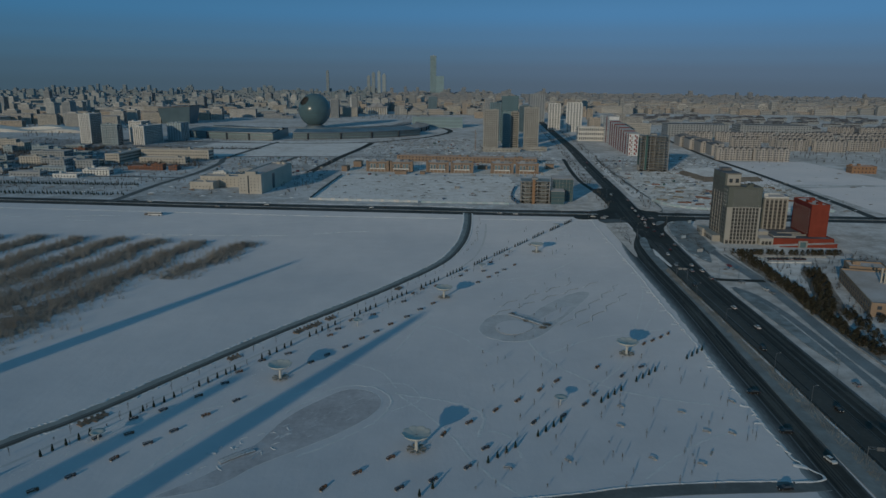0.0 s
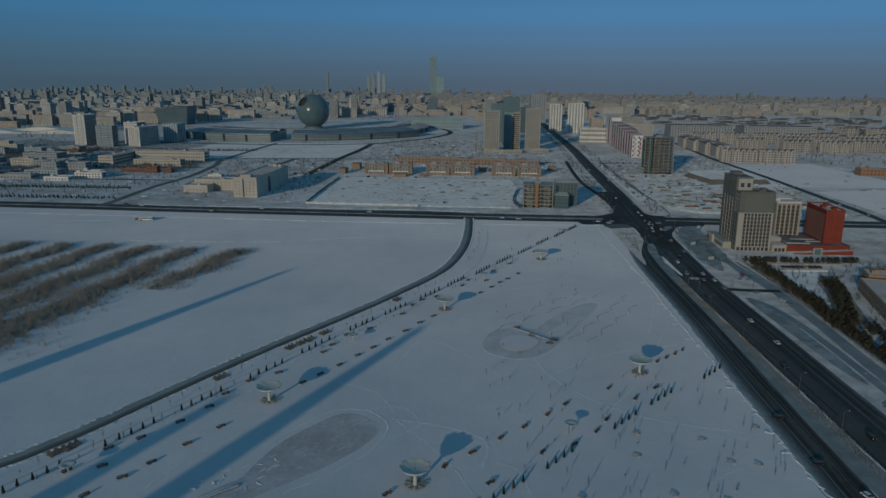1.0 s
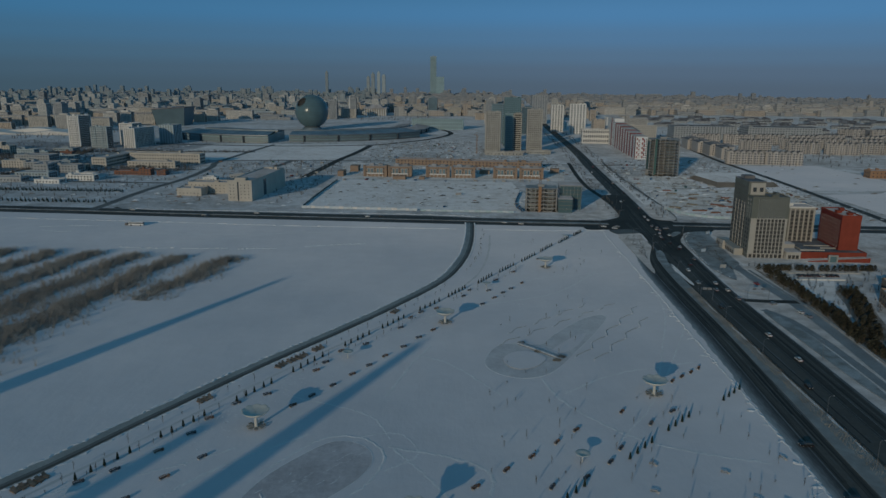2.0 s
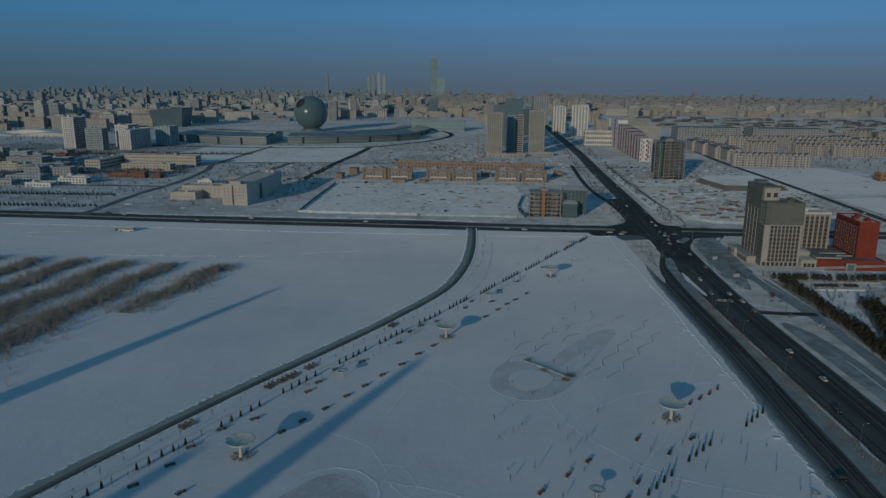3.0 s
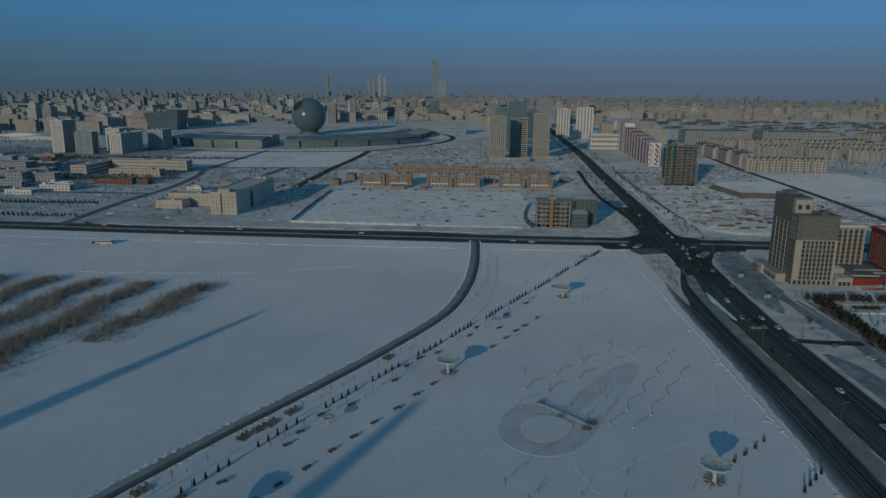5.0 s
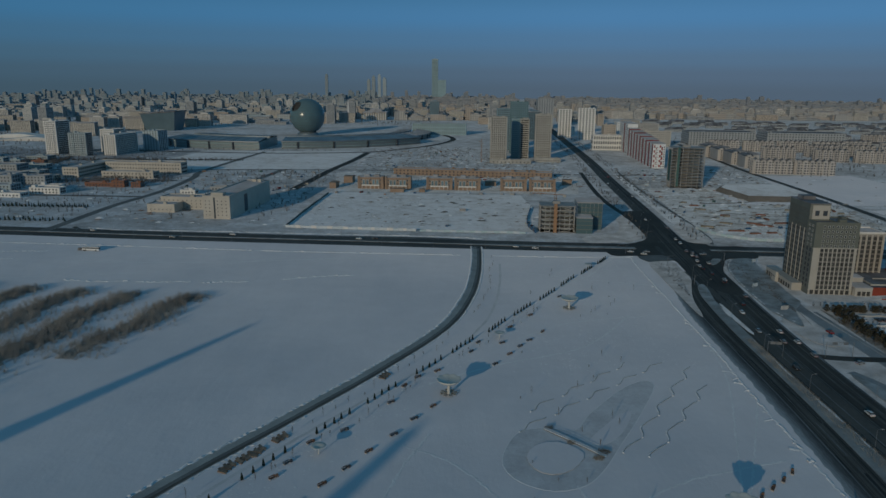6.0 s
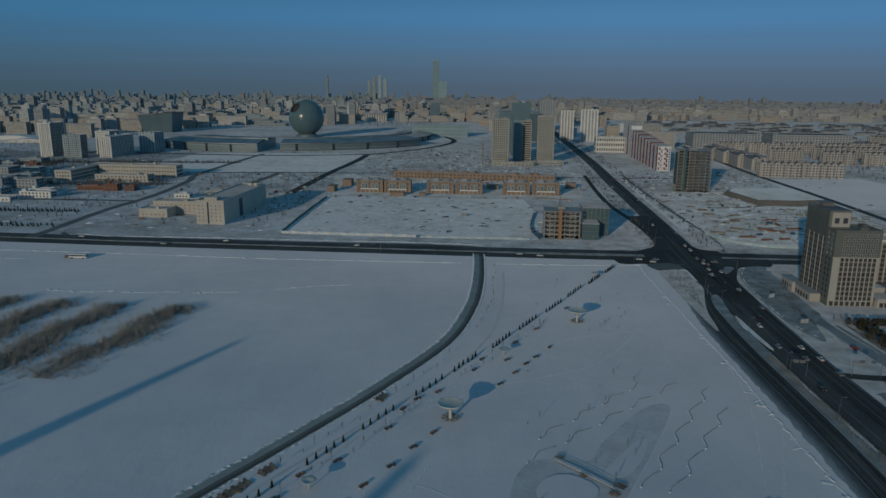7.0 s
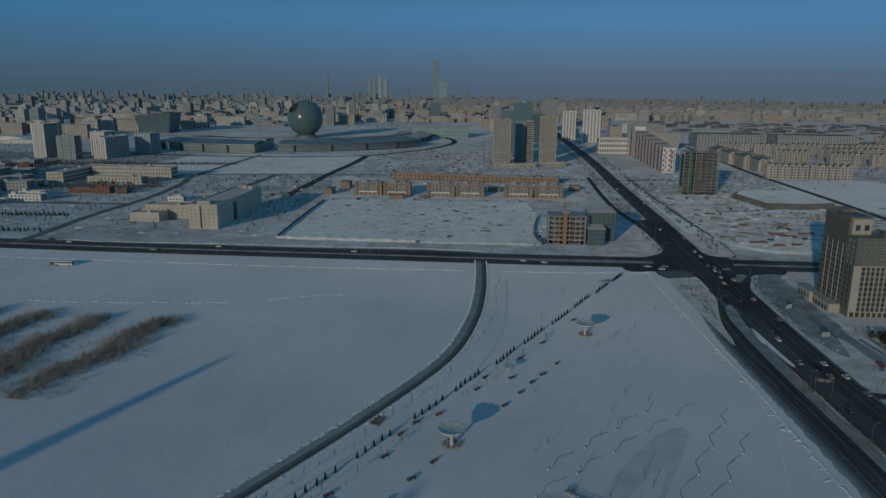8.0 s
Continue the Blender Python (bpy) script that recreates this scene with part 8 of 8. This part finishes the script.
q = random.Random(44)
for ln, m_name, lab, n_ in ((9, "rust_brick", "long stack of red bricks in snow", 9), (6, "stack_ochre", "stack of ochre timber in snow", 9), (7, "concrete", "stack of grey concrete slabs in snow", 8), (5, "tarp_blue", "goods under a blue tarpaulin", 3)):
    spots = [(q.uniform(232, 370), q.uniform(690, 850)) for i in range(n_)]
    make_copies(material_stack(ln, m_name, lab), [pose(x, y, .03, 0, 0, q.choice((-8, -14, 4, 80)) + q.uniform(-8, 8)) for x, y in spots])
make_copies(material_stack(14, "rust_brick", "long low stack of red bricks in snow"), [pose(264.6, 733.3, .03, 0, 0, -36.5), pose(270.3, 724.9, .03, 0, 0, -31.5), pose(290.3, 736.7, .03, 0, 0, 6.3), pose(236.5, 701.3, .03, 0, 0, 0.3)])
make_copies(material_stack(11, "stack_ochre", "long heap of ochre timber in snow"), [pose(240.3, 734.6, .03, 0, 0, -26.3), pose(218.4, 718.2, .03, 0, 0, -21.4), pose(241.1, 803.2, .03, 0, 0, -26), pose(263.1, 797.2, .03, 0, 0, 8.7)])
for i in range(14):
    x, y = q.uniform(218, 280), q.uniform(690, 880)
    s = Shape()
    ln = spline([(x, y), (x + q.uniform(20, 40), y + q.uniform(-14, 14)), (x + q.uniform(60, 95), y + q.uniform(-20, 20))], 2.5)
    wd = q.uniform(.8, 2.2)
    ribbon(s, [v + Vector((0, q.uniform(-.3, .3), 0)) for v in offset(ln, -wd)], [v + Vector((0, q.uniform(-.3, .3), 0)) for v in offset(ln, wd)], 0, .036 + .001 * i)
    single("wheel_rut", s, q.choice(("verge", "earth", "trodden_snow", "snow_bank")), "muddy wheel rut across a building site", "track", kind="structure")

# footpath ribbon, its duller colour also carrying the soft shadow along it
s = Shape()
ln = spline([(32.5, 584.8), (30.8, 552.6), (28.3, 525.8), (25.1, 501.1), (17.5, 465.8), (1.5, 425.8), (-12, 404.1), (-24.1, 385.7), (-37, 366.4), (-52.1, 343), (-67.5, 317.8), (-85.3, 287.7), (-115.8, 235.6), (-145.7, 185.6)], 3)
ribbon(s, [v + Vector((rnd.uniform(-.2, .2), 0, 0)) for v in offset(ln, -.7)], [v + Vector((rnd.uniform(-.2, .2), 0, 0)) for v in offset(ln, .7)], 0, .02)
single("footpath", s, "snow_path", "faint trodden footpath beside the lane, soft shadow painted in", "path", kind="structure")

# trodden tracks in the park snow
r = random.Random(6)
for pts in (((-18.9, 256.2), (-0.4, 230.9), (14, 201.5), (26.4, 184)), ((-23.4, 294.2), (-15.6, 325), (-7.6, 348)), ((58, 259.9), (84, 300.2), (118, 377.2)), ((-29.1, 261.7), (-15, 264.4), (-8.7, 250.6), (-18.8, 240.1)), ((15.9, 227.6), (24.1, 222), (26.2, 210)),
            ((116.1, 610.3), (103, 587.1), (87.9, 558.5), (62.2, 529.1)), ((-8, 388.9), (20.7, 409.7), (62.5, 433.9), (94.4, 478.9)), ((38, 316), (46.4, 287.9), (69.4, 260.5), (105.2, 247.9)), ((-59.6, 292.1), (-29.3, 278.7), (-19, 262.2)), ((-18.9, 256.2), (1.4, 251.1), (13.8, 239.6), (11.9, 221.4)), ((84, 300.2), (96.7, 342.4), (113.7, 395.8), (122.4, 449.4)),
            ((-97.3, 181.5), (-78.5, 231.4), (-47.2, 264.8)), ((21.5, 296.7), (0.8, 326), (-19.8, 340)), ((63.4, 197.3), (88.3, 220.6), (113.6, 231.9)), ((46.4, 298.1), (73.4, 318.2), (109.4, 332.8)), ((-117.6, 225.8), (-88.5, 240.9), (-69, 253.7)),
            ((31, 441.8), (62.4, 467.6), (116, 480.8)), ((-260.9, 577.9), (-164, 578.7), (-63.8, 596.3)), ((-325, 530.5), (-202.4, 549.7), (-114.5, 594.7)), ((40.8, 565.3), (72.8, 551.6), (122.5, 535.1))):
    s = Shape()
    ln = spline([(x + r.uniform(-1, 1), y + r.uniform(-1, 1)) for x, y in pts], 1.2)
    lumpy(s, [v + Vector((r.uniform(-.35, .35), r.uniform(-.35, .35), 0)) for v in ln], r.uniform(.5, 1.2), r.uniform(.025, .05), r)
    single("snow_track", s, "snow_bank", "thin trodden track across the snow", "track", kind="structure")


# lumps of trodden snow along the planted rows, and crust thrown up at the field's edge
s = Shape()
r = random.Random(58)
for i in range(3600):
    if i % 3:
        a, b = r.choice(GROUPS)
        f = r.uniform(-.6, 1.6)
        x, y = a[0] + (b[0] - a[0]) * f + r.gauss(4, 7), a[1] + (b[1] - a[1]) * f + r.gauss(0, 5)
    else:
        x, y = r.uniform(25, 112), r.uniform(400, 600)
        if x > 122 or y > 640 - x * .3:
            continue
    w, d, h = r.uniform(.12, .5), r.uniform(.12, .4), r.uniform(.03, .11)
    s.add([(x - w, y - d, 0), (x + w, y - d * .6, 0), (x + w * .7, y + d, 0), (x - w * .8, y + d * .8, 0), (x + r.uniform(-.1, .1), y, h)], [(0, 1, 4), (1, 2, 4), (2, 3, 4), (3, 0, 4)])
for a, b in (((-236, 534), (-196, 532)), ((-190, 531), (-158, 533)), ((-150, 531), (-122, 534)), ((-104, 540), (-62, 552)), ((-330, 600), (-286, 606)), ((-322, 588), (-296, 583)), ((-402, 604), (-366, 596))):
    ln = spline([a, ((a[0] + b[0]) / 2, (a[1] + b[1]) / 2 + r.uniform(-2, 2)), b], 1.4)
    lumpy(s, [v + Vector((r.uniform(-.6, .6), r.uniform(-.8, .8), 0)) for v in ln], r.uniform(1.2, 2.2), r.uniform(.18, .4), r)
single("snow_lumps", s, "snow_bank", "lumps and crust of trodden snow", "snow", kind="stuff")


# small billboards on the corner island
def billboard(x, y, turn, board, label):
    t = thing("billboard", label, "billboard", pose(x, y, .2, 0, 0, turn))
    for a in (-1.2, 1.2):
        p = Shape()
        p.beam((a, 0, -.1), (a, 0, 3.0), .09, 6)
        part("post", p, "steel", t)
    p = Shape()
    p.box(-2.2, 2.2, .02, .12, 2.4, 4.6)
    part("frame", p, "frame_dark", t)
    p = Shape()
    p.box(-2.2, 2.2, -.12, .02, 2.42, 4.58)
    part("board", p, board, t)


billboard(177.2, 484.1, 12, "frame_white", "blank white billboard on the corner island")
billboard(179.7, 527.7, 28, "hoarding_white", "pale billboard seen at an angle on the island")
billboard(203.6, 587, 33, "hoarding_white", "pale kiosk board on the forecourt")
